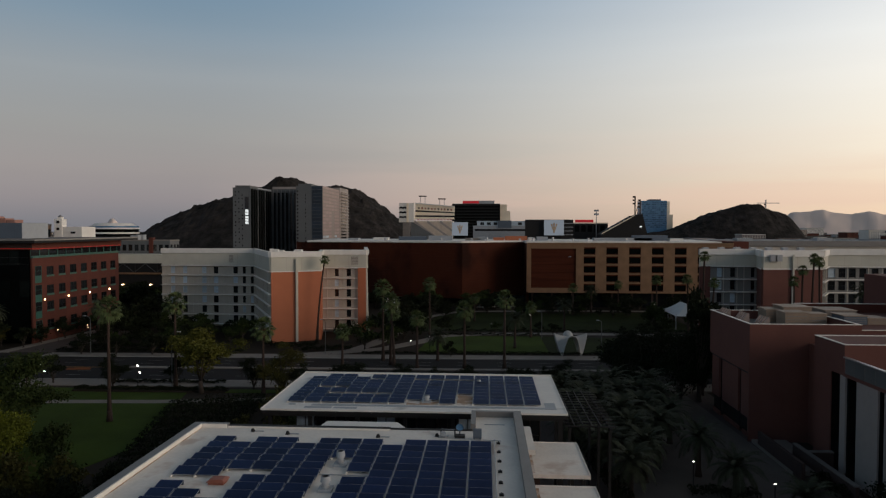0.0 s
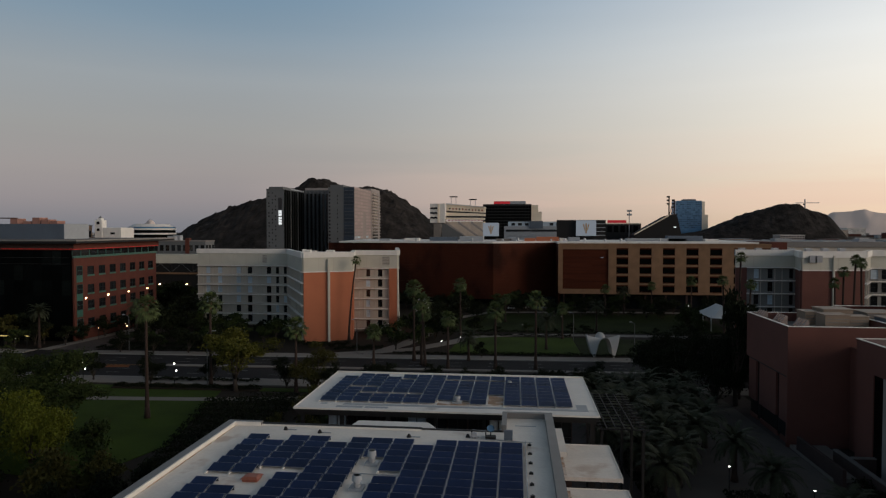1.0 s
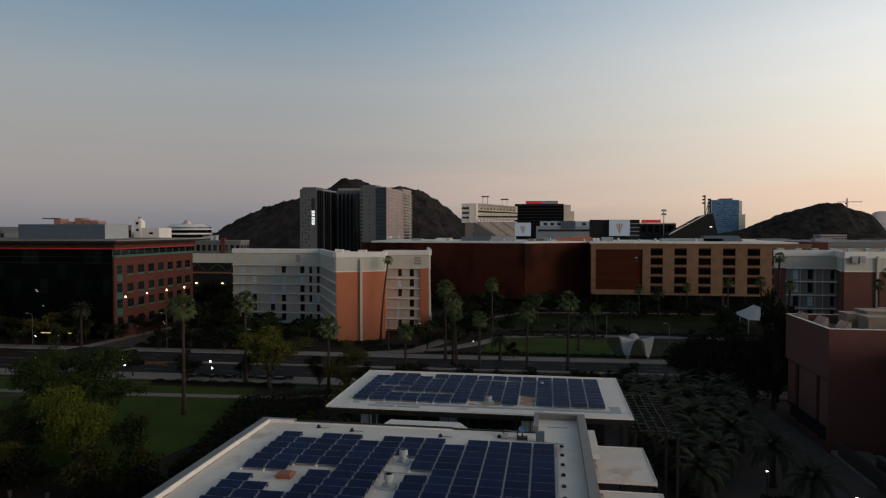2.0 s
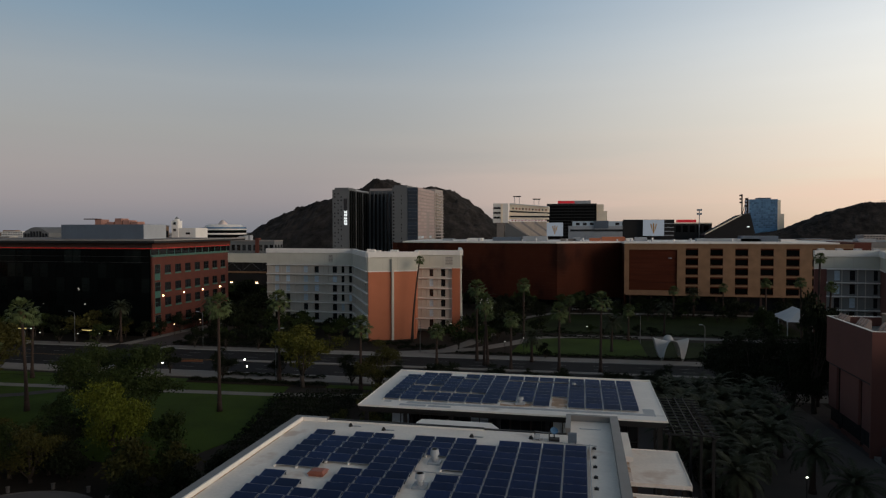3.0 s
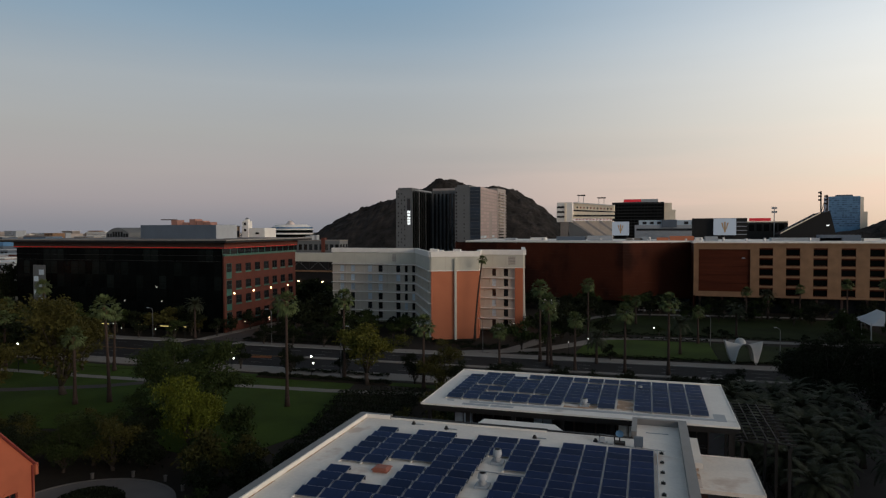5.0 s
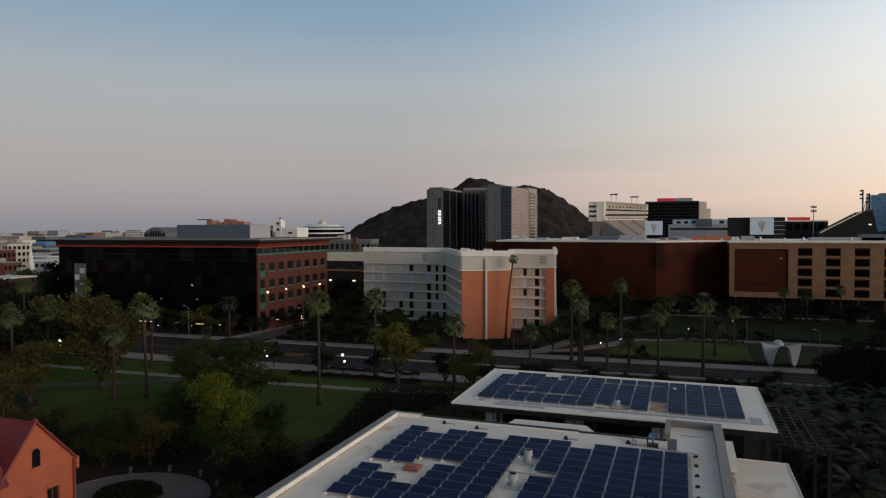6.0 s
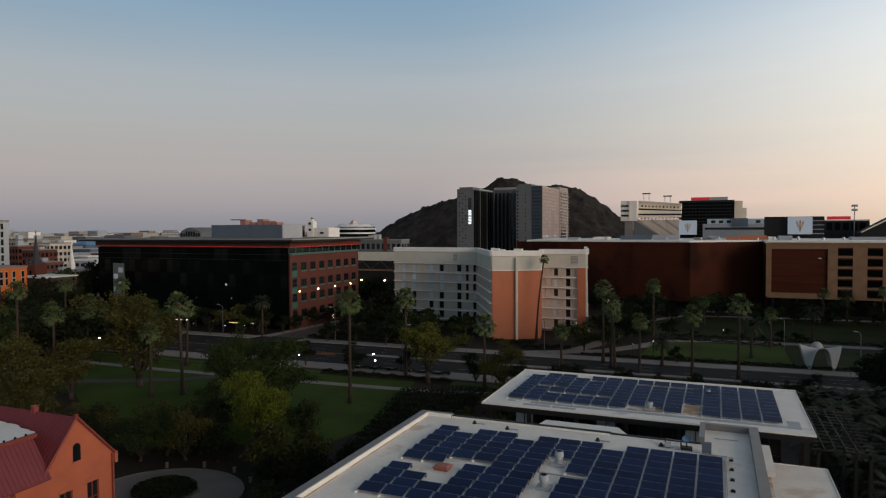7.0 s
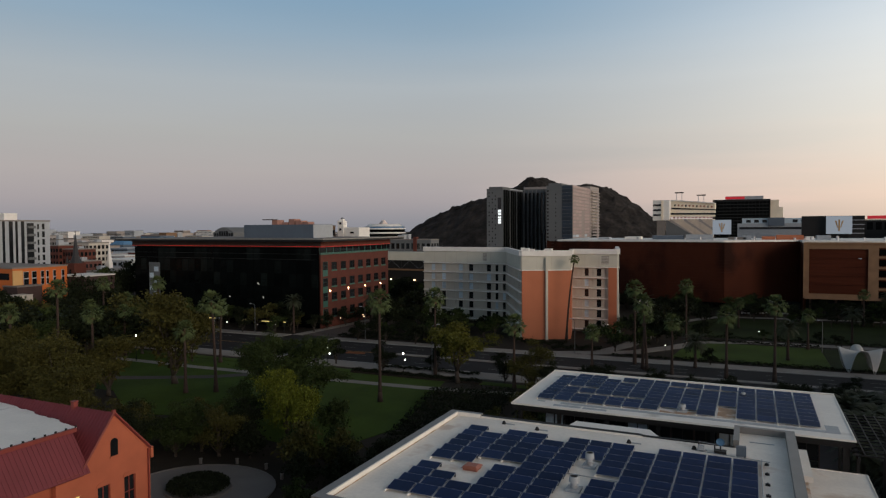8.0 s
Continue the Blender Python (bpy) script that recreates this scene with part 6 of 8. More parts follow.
def plain_block(name, x0, x1, y0, y1, z, mat, label, rows, cols, glass="dark_glass", cat="building", front=True, side=True, base=0.0, plant=0):
    """A city block with windows towards the camera and on its east side."""
    t = thing(name, ((x0 + x1) / 2, (y0 + y1) / 2, 0), label, cat)
    part("wall", boxes((x0, x1, y0, y1, 0, z)), mat, t)
    part("parapet", boxes((x0 - 0.2, x1 + 0.2, y0 - 0.2, y1 + 0.2, z, z + 0.5)), "concrete", t)
    m, L = along((x0, y0), (x1, y0))
    storeys(t, m, L, base + 1, z - 0.6, rows, cols, glass)
    if side:
        m, L = along((x1, y0), (x1, y1))
        storeys(t, m, L, base + 1, z - 0.6, rows, max(2, int(cols * (y1 - y0) / (x1 - x0))), glass)
    rnd = random.Random(int(abs(x0)))
    for _ in range(plant):
        px, py = rnd.uniform(x0, x1 - 4), rnd.uniform(y0 + 1, y1 - 4)
        part("roof_plant", boxes((px, px + rnd.uniform(2, 4), py, py + 3, z + 0.3, z + rnd.uniform(1.5, 3.2))), "grey_paint", t)
    return t


def far_city():
    """Low houses and sheds of the town, out to the horizon on both sides."""
    rnd = random.Random(21)
    mats = ["city", "city", "tower_light", "dorm_wall", "tan", "brick_red", "roof_clean", "blue_grey", "pale_panel"]
    for az0, az1, d0, d1, n in ((37, 66, 290, 800, 70), (33, 66, 800, 2000, 100), (30, 66, 2000, 4200, 70), (-33, -14, 800, 4200, 90)):
        for _ in range(n):
            az, d = radians(rnd.uniform(az0, az1)), d0 + (d1 - d0) * rnd.random() ** 0.8
            x, y = -math.sin(az) * d, math.cos(az) * d
            grow = 1 + d / 1500
            w, l = rnd.uniform(9, 26) * grow, rnd.uniform(9, 20) * grow
            h = rnd.uniform(4.5, 11) + rnd.random() ** 4 * d * 0.008
            t = new("city_building")
            t.matrix_basis = pose(x, y, 0, 0, 0, rnd.choice((0, 0, 0, 12)))
            WORLD[t] = Matrix.Identity(4)
            tagged(t, "low pale city building far off", "building", "distant city")
            part("wall", boxes((-w / 2, w / 2, 0, l, 0, h)), rnd.choice(mats), t)
            part("roof", boxes((-w / 2 - 0.3, w / 2 + 0.3, -0.3, l + 0.3, h, h + 0.5)), rnd.choice(("roof_clean", "concrete", "pale_panel", "city")), t)
            m, L = along((-w / 2, 0), (w / 2, 0))
            far_windows(t, m, L, 0.5, h - 0.3, max(2, int(h / 3.4)), max(2, int(w / 4)))


def city():
    t = plain_block("apartment_block", -290, -249.5, 150, 170.8, 35.6, "pale_panel", "grey apartment block with dark window strips and white roof tanks", 9, 7, base=16, side=False)
    for y0, y1 in ((152.6, 153.4), (155.0, 156.3), (157.4, 158.1), (159.5, 160.6)):
        part("strip", boxes((-249.5, -249.2, y0, y1, 2, 35.6)), "dark_glass", t, "dark vertical window strip")
    part("recess", boxes((-249.5, -249.25, 161.7, 164.3, 2, 35.0)), "dark_glass", t)
    for k in range(11):
        part("balcony", boxes((-249.2, -248.2, 161.6, 164.4, 3 + k * 3.0, 3.9 + k * 3.0)), "tower", t)
        part("window", boxes((-249.5, -249.2, 165.8, 166.3, 2.6 + k * 3.0, 4.6 + k * 3.0)), "dark_glass", t)
        part("window", boxes((-249.5, -249.2, 167.7, 168.5, 2.6 + k * 3.0, 4.8 + k * 3.0)), "dark_glass", t)
    t = thing("roof_tank", (-262, 160, 36.1), "white square water tank on the apartment roof", "tank", "roof tanks", base=(-269.75, 160.4))
    part("tank", boxes((-262.5, -257, 158, 163, 36.1, 38.8)), "dorm_cap", t)
    t = thing("roof_tank", (-276, 155, 36.1), "white square water tank on the apartment roof", "tank", "roof tanks", base=(-269.75, 160.4))
    part("tank", boxes((-279, -273, 152, 158, 36.1, 40.0)), "dorm_cap", t)
    t = plain_block("orange_building", -262, -211.2, 132, 150.4, 19.4, "orange_bright", "orange rendered building with tall dark windows", 1, 6, base=14, side=False)
    part("bay", boxes((-211.2, -210.9, 131.9, 135.0, 13.4, 18.8)), "ochre", t, "ochre wall panel")
    for y0, w in ((135.5, 1.5), (138.2, 1.4), (141.2, 0.9), (143.0, 0.7), (145.4, 0.8), (148.4, 0.8)):
        wf = part("window_frame", boxes((-211.2, -211.05, y0 - 0.1, y0 + w + 0.1, 13.8, 18.4)), "pale_panel", t, "pale window frame")
        for z in (14.0, 16.3):
            part("pane", boxes((-211.04, -210.95, y0, y0 + w, z, z + 1.95)), "dark_glass", wf)
    t = thing("low_shop", (-205, 133, 0), "low pinkish shop with dark flat roof among trees", "shop")
    part("wall", boxes((-212, -205, 129.5, 137.4, 0, 13.6)), "brick_dark", t)
    part("roof", boxes((-212.2, -204.8, 129.3, 137.6, 13.6, 14.0)), "drive", t)
    part("annex", boxes((-204.6, -200, 125, 131, 0, 11.6)), "dorm_wall", t, "pale annex with flat roof")
    t = thing("long_store", (-214, 165, 0), "long low dark store with white roof edge", "store")
    part("wall", boxes((-228, -213.8, 158.5, 171, 0, 15.4)), "brick_dark", t)
    part("roof_edge", boxes((-228.2, -213.6, 158.3, 171.2, 15.4, 15.8)), "dorm_cap", t, "white roof edge")
    t = thing("carport", (-222, 126, 0), "grey flat carport roof among trees", "carport")
    part("roof", boxes((-234, -214.5, 122, 130, 12.2, 12.7)), "drive", t)
    for x in (-233, -226, -220, -215.5):
        part("post", boxes((x, x + 0.3, 122.3, 122.6, 0, 12.2)), "grey_metal", t)
    t = thing("brick_church", (-242, 177, 0), "brick church tower with slender dark spire", "church")
    part("tower", boxes((-245, -240, 174, 179, 0, 19.4)), "brick_red", t)
    part("window", boxes((-243.1, -241.9, 173.8, 174, 13.5, 17)), "dark_glass", t)
    bm = tube(B(), (-242.5, 176.5, 19.4), (-242.5, 176.5, 22.4), 2.3, 1.15, 8, False)
    tube(bm, (-242.5, 176.5, 22.4), (-242.5, 176.5, 31.2), 1.15, 0.07, 8, False)
    bmesh.ops.remove_doubles(bm, verts=bm.verts[:], dist=0.01)
    part("spire", bm, "slate", t, "dark slate spire")
    for dx in (-2.2, 2.2):
        part("pinnacle", tube(B(), (-242.5 + dx, 174.4, 19.4), (-242.5 + dx, 174.4, 22.4), 0.5, 0.05, 6), "slate", t)
    part("cross", boxes((-242.56, -242.44, 176.44, 176.56, 30.5, 32.4), (-243.0, -242.0, 176.44, 176.56, 31.5, 31.65)), "dark_metal", t)
    t = thing("white_church", (-353, 279, 0), "white church spire above trees", "church")
    part("tower", boxes((-354.3, -351.7, 277.7, 280.3, 0, 16)), "dorm_cap", t)
    part("spire", tube(B(), (-353, 279, 16), (-353, 279, 28), 1.5, 0.1, 8), "dorm_cap", t)
    t = thing("white_house", (-252.5, 212.4, 0), "white gabled house among dark trees", "house")
    bm = B()
    v = [bm.verts.new((x, y, z)) for y in (210, 213.5) for x, z in ((-254.0, 0), (-250.4, 0), (-250.4, 16), (-252.2, 19), (-254.0, 16))]
    bm.faces.new(v[:5])
    bm.faces.new(v[5:][::-1])
    for i in range(5):
        bm.faces.new((v[i], v[5 + i], v[5 + (i + 1) % 5], v[(i + 1) % 5]))
    part("wall", bm, "dorm_cap", t)
    part("window", boxes((-253.1, -251.9, 209.9, 210, 14, 16)), "dark_glass", t)
    for x0, x1, y0, y1, z, mat, lab, rows, cols, pl in (
            (-352, -338, 236, 250, 26.0, "brick_red", "red brick apartment block with dark windows", 7, 6, 2),
            (-337.5, -327, 238, 250, 24.0, "brick_red", "lower red brick apartment block", 6, 5, 1),
            (-306, -290, 226, 238, 13.0, "dorm_wall", "white flats with dark windows", 4, 8, 2),
            (-318, -307, 228, 238, 18.0, "brick_pink", "pinkish flats with dark windows", 5, 5, 1),
            (-410, -396, 268, 282, 32.0, "tower_light", "cream apartment tower with roof boxes", 8, 6, 3),
            (-395, -378, 270, 284, 29.5, "tower_light", "cream apartment block with small roof towers", 7, 7, 3),
            (-377, -362, 272, 286, 27.5, "dorm_wall", "grey apartment block with roof plant", 7, 6, 2)):
        plain_block("apartment_house", x0, x1, y0, y1, z, mat, lab, rows, cols, plant=pl)
    t = thing("pyramid_roof_building", (-697, 570, 0), "blue pyramid-roofed building far off", "building")
    part("wall", boxes((-709, -687, 562, 580, 0, 27)), "blue_grey", t)
    bm = B()
    v = [bm.verts.new(q) for q in ((-710, 561, 26), (-686, 561, 26), (-686, 581, 26), (-710, 581, 26), (-702, 571, 33.5), (-695, 571, 33.5))]
    for f in ((0, 1, 5, 4), (1, 2, 5), (2, 3, 4, 5), (3, 0, 4), (3, 2, 1, 0)):
        bm.faces.new([v[i] for i in f])
    part("roof", bm, "blue_glass", t)
    plain_block("blue_office", -935, -890, 800, 830, 40.5, "blue_grey", "low blue-grey office far off", 8, 8, "blue_glass")
    # vaulted white building and pink roof structure behind the penthouse
    t = thing("vault_roof_building", (-355, 382, 0), "grey building with shallow vaulted roof", "building")
    bm = B()
    n = 12
    pts = [(-364 + 20 * i / n, 35.2 + 4.0 * math.sin(math.pi * i / n)) for i in range(n + 1)]
    a = [bm.verts.new((x, 376, z)) for x, z in [(-364, 0), *pts, (-344, 0)]]
    b = [bm.verts.new((x, 400, z)) for x, z in [(-364, 0), *pts, (-344, 0)]]
    bm.faces.new(a[::-1])
    bm.faces.new(b)
    for i in range(len(a) - 1):
        bm.faces.new((a[i], b[i], b[i + 1], a[i + 1]))
    part("wall", bm, "tower", t)
    for i in range(8):
        part("window", boxes((-362.6 + i * 2.3, -361.0 + i * 2.3, 375.8, 376, 30.6, 36.4 if 1 < i < 6 else 35.0)), "dark_glass", t)
    t = plain_block("terraced_building", -212, -190, 256, 280, 35.5, "tan", "terracotta building with angled rooftop frames", 6, 8)
    for x, z in ((-211, 38.6), (-205, 37.5), (-201, 39.0), (-197, 38.2), (-193, 37.6)):
        part("roof_frame", boxes((x, x + 3.2, 257, 262, 36, z)), "rose_frame", t, "pinkish roof frame")
    part("roof_wing", boxes((-216, -210, 256, 260, 38.6, 39.0)), "brick_dark", t)
    t = thing("white_tower_house", (-180, 276, 0), "white stucco tower building", "building")
    part("wall", boxes((-182.3, -173.6, 276, 286, 0, 34.9)), "dorm_cap", t)
    part("tower", boxes((-185.7, -182.34, 275.6, 279, 0, 38.2)), "dorm_cap", t)
    part("belfry", boxes((-184.9, -183.1, 276.4, 278.2, 38.2, 39.1)), "dorm_cap", t)
    part("cap", tube(B(), (-184, 277.3, 39.1), (-184, 277.3, 40.0), 1.0, 0.1, 8), "tower", t)
    for z in (36.4, 33.4):
        part("opening", boxes((-184.6, -183.4, 275.45, 275.6, z, z + 1.1)), "dark_glass", t)
    part("window", boxes((-178.5, -176.5, 275.85, 276, 31.9, 32.8)), "dark_glass", t)
    # drum of glass and white bands
    t = thing("round_office", (-346, 612, 0), "round office with white bands and blue glass", "office building")
    for z0, z1, r, mat in ((0, 33, 22, "facade_glass"), (33, 34.5, 22.4, "dorm_cap"), (34.5, 37.5, 21.8, "facade_glass"), (37.5, 39, 22.4, "dorm_cap"), (39, 42, 21.8, "facade_glass"), (42, 43.4, 22.4, "dorm_cap"), (43.4, 45, 21.6, "blue_glass"), (45, 47.6, 20, "dorm_cap")):
        part("band", tube(B(), (-357.5, 620, z0), (-357.5, 620, z1), r, r if z1 < 47 else r * 0.8, 40), mat, t)
    plain_block("parking_garage", -184, -156, 320, 330, 29.0, "tower", "grey concrete parking garage", 5, 9, plant=2)
    t = thing("stair_tower", (-163, 322, 0), "small red stair tower on the garage", "stair tower")
    part("wall", boxes((-166, -164, 318.5, 321, 0, 30.6)), "brick_red", t)
    t = thing("long_shed", (-160, 300, 0), "long low building with pale roof band", "building")
    # solid dark wall stands in for the shade inside open deck levels
    part("wall", boxes((-176, -140, 300, 312, 0, 18.4)), "dark_metal", t)
    part("band", boxes((-177, -139, 299, 313, 18.4, 22.4)), "dorm_white", t, "pale roof band")
    part("deck_edge", boxes((-176.4, -139.6, 299.4, 299.9, 13.2, 14.0)), "tan", t, "tan edge of the deck")
    for i in range(4):
        x = -174 + i * 10.6
        part("column", boxes((x, x + 0.5, 299.4, 299.9, 14.0, 18.4)), "dark_metal", t)
        part("brace", tube(B(), (x + 0.25, 299.65, 14.2), (x + 5.3, 299.65, 18.2), 0.1, 0.1, 5), "pole", t)
        part("brace", tube(B(), (x + 5.3, 299.65, 18.2), (x + 10.3, 299.65, 14.2), 0.1, 0.1, 5), "pole", t)
    for x in (-169.2, -155.6):
        part("lamp", boxes((x - 0.45, x + 0.45, 299.5, 299.8, 8.2, 8.5)), "lamp_warm", t, "warm lit lamp under the deck")
    far_city()
    # arena roof and long low roofs behind the eastern dormitory
    t = thing("arena_roof", (190, 420, 0), "long low grey arena roof", "arena")
    part("roof", boxes((112, 330, 400, 460, 25, 28.2)), "parapet", t)
    for i in range(18):
        part("roof_seam", boxes((114 + i * 12, 114.5 + i * 12, 399.9, 459, 28.2, 28.5)), "grey_paint", t)
    for x in (150, 196, 262):
        part("roof_plant", boxes((x, x + 9, 405, 412, 28.2, 29.8)), "grey_paint", t)
    part("wall", boxes((113, 329, 401, 459, 0, 25)), "dorm_wall", t)


city()


# ---- trees, palms, hedges ----
def leaf_mesh(name, centres, size, mat, rnd, drop=0.3, core=None, core_size=0.4):
    """Many small leaves, each a bent pair of triangles, round the centres; broader ones round the core points."""
    c = np.array(centres)
    scale = np.full((len(c), 1), size)
    if core is not None:
        c, scale = np.concatenate([c, core]), np.concatenate([scale, np.full((len(core), 1), core_size)])
    n = len(c)
    a = rnd.normal(size=(n, 3))
    a[:, 2] -= drop
    a /= np.linalg.norm(a, axis=1, keepdims=True)
    b = np.cross(a, rnd.normal(size=(n, 3)))
    b /= np.linalg.norm(b, axis=1, keepdims=True)
    s = scale * rnd.uniform(0.6, 1.4, size=(n, 1))
    v = np.stack([c - a * s, c - b * s * 0.5, c + a * s, c + b * s * 0.5], 1).reshape(-1, 3)
    f = np.arange(4 * n).reshape(-1, 4)
    me = bpy.data.meshes.new(name)
    me.from_pydata(v.tolist(), [], f.tolist())
    me.materials.append(M[mat])
    return me


TREES = {}
SHAPES = {  # seed, spread, lowest leaf, droop
    "round": (1, 3.5, 1.4, 0.0), "round_b": (6, 3.7, 0.9, 0.1), "wide": (2, 4.7, 1.3, 0.0), "wide_b": (7, 4.9, 0.9, 0.1),
    "tall": (3, 2.5, 1.6, 0.0), "droop": (4, 3.8, 0.9, 0.9), "thicket": (5, 4.6, 0.3, 0.3), "open": (8, 3.9, 2.4, 0.2),
}


def broad_tree(shape, mat, fine):
    """Trunk and crown meshes of a tree 10 m high: lobed outline, leaf sprays at the limbs' ends, gaps between them."""
    key = (shape, mat, fine)
    if key in TREES:
        return TREES[key]
    seed, spread, low, droop = SHAPES[shape]
    rnd = np.random.default_rng(seed)
    lobes = [(rnd.uniform(0, 2 * math.pi), rnd.uniform(-0.2, 1.2), rnd.uniform(0.18, 0.42)) for _ in range(9)]

    def reach(az, el):
        """How far the crown goes that way: an uneven shell."""
        k = 0.72
        for la, le, ls in lobes:
            d = (math.cos(az - la) * math.cos(el) * math.cos(le) + math.sin(el) * math.sin(le))
            k += ls * max(0.0, d) ** 6
        return k

    mid = low + (9.6 - low) * 0.42
    bm = B()
    fork = max(0.8, low * 0.75)
    tube(bm, (0, 0, 0), (0.12, 0.06, fork), 0.33, 0.22, 8)
    # lumps of foliage set round the crown, each with its own sprays
    ends = []
    lumps = {"open": 12, "tall": 16, "thicket": 22}.get(shape, 18)
    each = 7 if fine else 4
    for k in range(lumps):
        az = k * 2.399963 + rnd.uniform(-0.35, 0.35)
        s = -0.45 + 1.4 * ((k * 0.618) % 1.0) if k else 1.0
        el = math.asin(max(-1, min(1, s)))
        r = reach(az, el) * rnd.uniform(0.5, 0.86)
        h = (9.6 - mid) if s > 0 else (mid - low)
        c = Vector((math.cos(az) * math.cos(el) * spread * r, math.sin(az) * math.cos(el) * spread * r, mid + math.sin(el) * h * r * 0.9))
        size = spread * rnd.uniform(0.24, 0.37)
        for _ in range(each):
            d = Vector(rnd.normal(size=3))
            d.z = abs(d.z) * 0.7 + d.z * 0.3
            d = d.normalized() * size * rnd.uniform(0.55, 1.0)
            p = c + d
            p.z = max(p.z, low)
            ends.append((p, size * rnd.uniform(0.4, 0.62) if fine else size * rnd.uniform(0.6, 0.85)))
    count = len(ends)
    for k in range(0, count, 9):
        c = ends[k][0]
        knee = Vector((c.x * 0.4, c.y * 0.4, fork + (c.z - fork) * 0.5))
        tube(bm, (0.12, 0.06, fork - 0.15), knee, 0.13, 0.06, 6)
        tube(bm, knee, knee.lerp(c, 0.75), 0.06, 0.015, 5)
    trunk = mesh_of(bm, "trunk", "bark", True)
    per = 58 if fine else 13
    pts = []
    for c, r in ends:
        d = rnd.normal(size=(per, 3)) * np.array([0.5, 0.5, 0.34]) * r
        out = np.array([c.x, c.y, 0.0]) / max(spread, 0.1)
        d += out * rnd.uniform(-0.3, 0.75, size=(per, 1)) * r
        d[:, 2] -= 0.25 * rnd.uniform(0, 1, per) * r + droop * rnd.exponential(0.55, per)
        pts.append(np.array(c) + d)
    pts = np.concatenate(pts)
    pts = pts[pts[:, 2] > 0.15]
    # the shaded inside of the crown: fewer, broader clusters
    core = rnd.normal(size=(520 if fine else 70, 3))
    core *= (rnd.uniform(0.15, 1.0, len(core)) ** 0.45 / np.linalg.norm(core, axis=1))[:, None]
    core = core * np.array([spread * 0.62, spread * 0.62, 0.0]) + np.array([0, 0, mid]) + core * np.array([0, 0, 1]) * np.where(core[:, 2:] > 0, (9.6 - mid) * 0.62, (mid - low) * 0.9)
    crown = leaf_mesh("crown", pts, 0.138 if fine else 0.4, mat, rnd, 0.9 if droop > 0.5 else 0.35, core, 0.22 if fine else 0.5)
    TREES[key] = (trunk, crown)
    return TREES[key]


def tree(x, y, h, shape, mat, label, group="", width=1.0, turn=None, fine=False, dense=False):
    trunk, crown = broad_tree(shape, mat, fine)
    t = thing("tree", (x, y, 0.02), label, "tree", group)
    s = h / 10
    a = turn if turn is not None else (x * 37.1 + y * 11.3) % 360
    m = pose(x, y, 0.0, 0, 0, a) @ Matrix.Diagonal((s * width, s * width, s, 1))
    piece("trunk", trunk, t, m)
    piece("crown", crown, t, m)
    if dense:
        piece("inner_crown", crown, t, m @ pose(0.1, -0.1, 0.25, 0, 0, 77) @ Matrix.Diagonal((0.93, 0.93, 0.94, 1)))
    return t


def fan_crown(seed):
    """The crown of a fan palm: round fans on stalks, upper ones upright, lower ones hanging."""
    rnd = np.random.default_rng(seed)
    v, f = [], []
    n = 50
    for k in range(n):
        up = 1.35 - 2.2 * (k / n) + rnd.uniform(-0.16, 0.16)
        az = k * 2.399963 + rnd.uniform(-0.25, 0.25)
        d = Vector((math.cos(az) * math.cos(up), math.sin(az) * math.cos(up), math.sin(up)))
        side = Vector((-math.sin(az), math.cos(az), 0))
        stalk = rnd.uniform(0.65, 1.25)
        p = d * stalk
        p.z -= 0.2 * stalk * stalk
        i = len(v)
        v += [side * -0.03, side * 0.03, p + side * 0.03, p - side * 0.03]
        f.append((i, i + 1, i + 2, i + 3))
        size = rnd.uniform(0.65, 1.0)
        sag = 0.25 + 0.5 * (k / n)
        for s in range(9):
            a = (s - 4) / 4 * 1.2
            e = (d * math.cos(a) + side * math.sin(a)) * size * (1 - 0.25 * abs(math.sin(a)))
            m = e * 0.55
            m.z -= 0.08 * size
            e.z -= sag * size * (0.7 + 0.5 * abs(math.sin(a)))
            w = (side * math.cos(a) - d * math.sin(a)) * 0.075
            i = len(v)
            v += [p - w * 0.3, p + m - w, p + e, p + m + w]
            f.append((i, i + 1, i + 2, i + 3))
    me = bpy.data.meshes.new("crown")
    me.from_pydata([tuple(q) for q in v], [], f)
    me.materials.append(M["frond"])
    return me


def feather_crown(seed, length=3.4, n=46):
    """The crown of a date palm: long arching feather fronds with leaflets on both sides."""
    rnd = np.random.default_rng(seed)
    v, f = [], []
    for k in range(n):
        up = 1.3 - 1.75 * (k / n) + rnd.uniform(-0.1, 0.1)
        az = k * 2.399963 + rnd.uniform(-0.15, 0.15)
        out = Vector((math.cos(az), math.sin(az), 0))
        side = Vector((-math.sin(az), math.cos(az), 0))
        L = length * rnd.uniform(0.8, 1.1)
        prev = Vector((0, 0, 0))
        ang = up
        for s in range(13):
            step = L / 13
            d = out * math.cos(ang) + Vector((0, 0, 1)) * math.sin(ang)
            cur = prev + d * step
            ang -= 0.075 + 0.02 * s / 3
            i = len(v)
            v += [prev - side * 0.025, prev + side * 0.025, cur + side * 0.02, cur - side * 0.02]
            f.append((i, i + 1, i + 2, i + 3))
            ll = 0.62 * math.sin(math.pi * (0.12 + 0.85 * (s + 1) / 14)) + 0.08
            for sg in (-1, 1):
                for q in (0.15, 0.6):
                    base = prev.lerp(cur, q)
                    tip = base + side * sg * ll * 0.8 + d * ll * 0.55 + Vector((0, 0, -0.12 * ll))
                    w = d * 0.06
                    i = len(v)
                    v += [base - w, base + w, tip]
                    f.append((i, i + 1, i + 2) if sg > 0 else (i + 2, i + 1, i))
            prev = cur
    me = bpy.data.meshes.new("crown")
    me.from_pydata([tuple(q) for q in v], [], f)
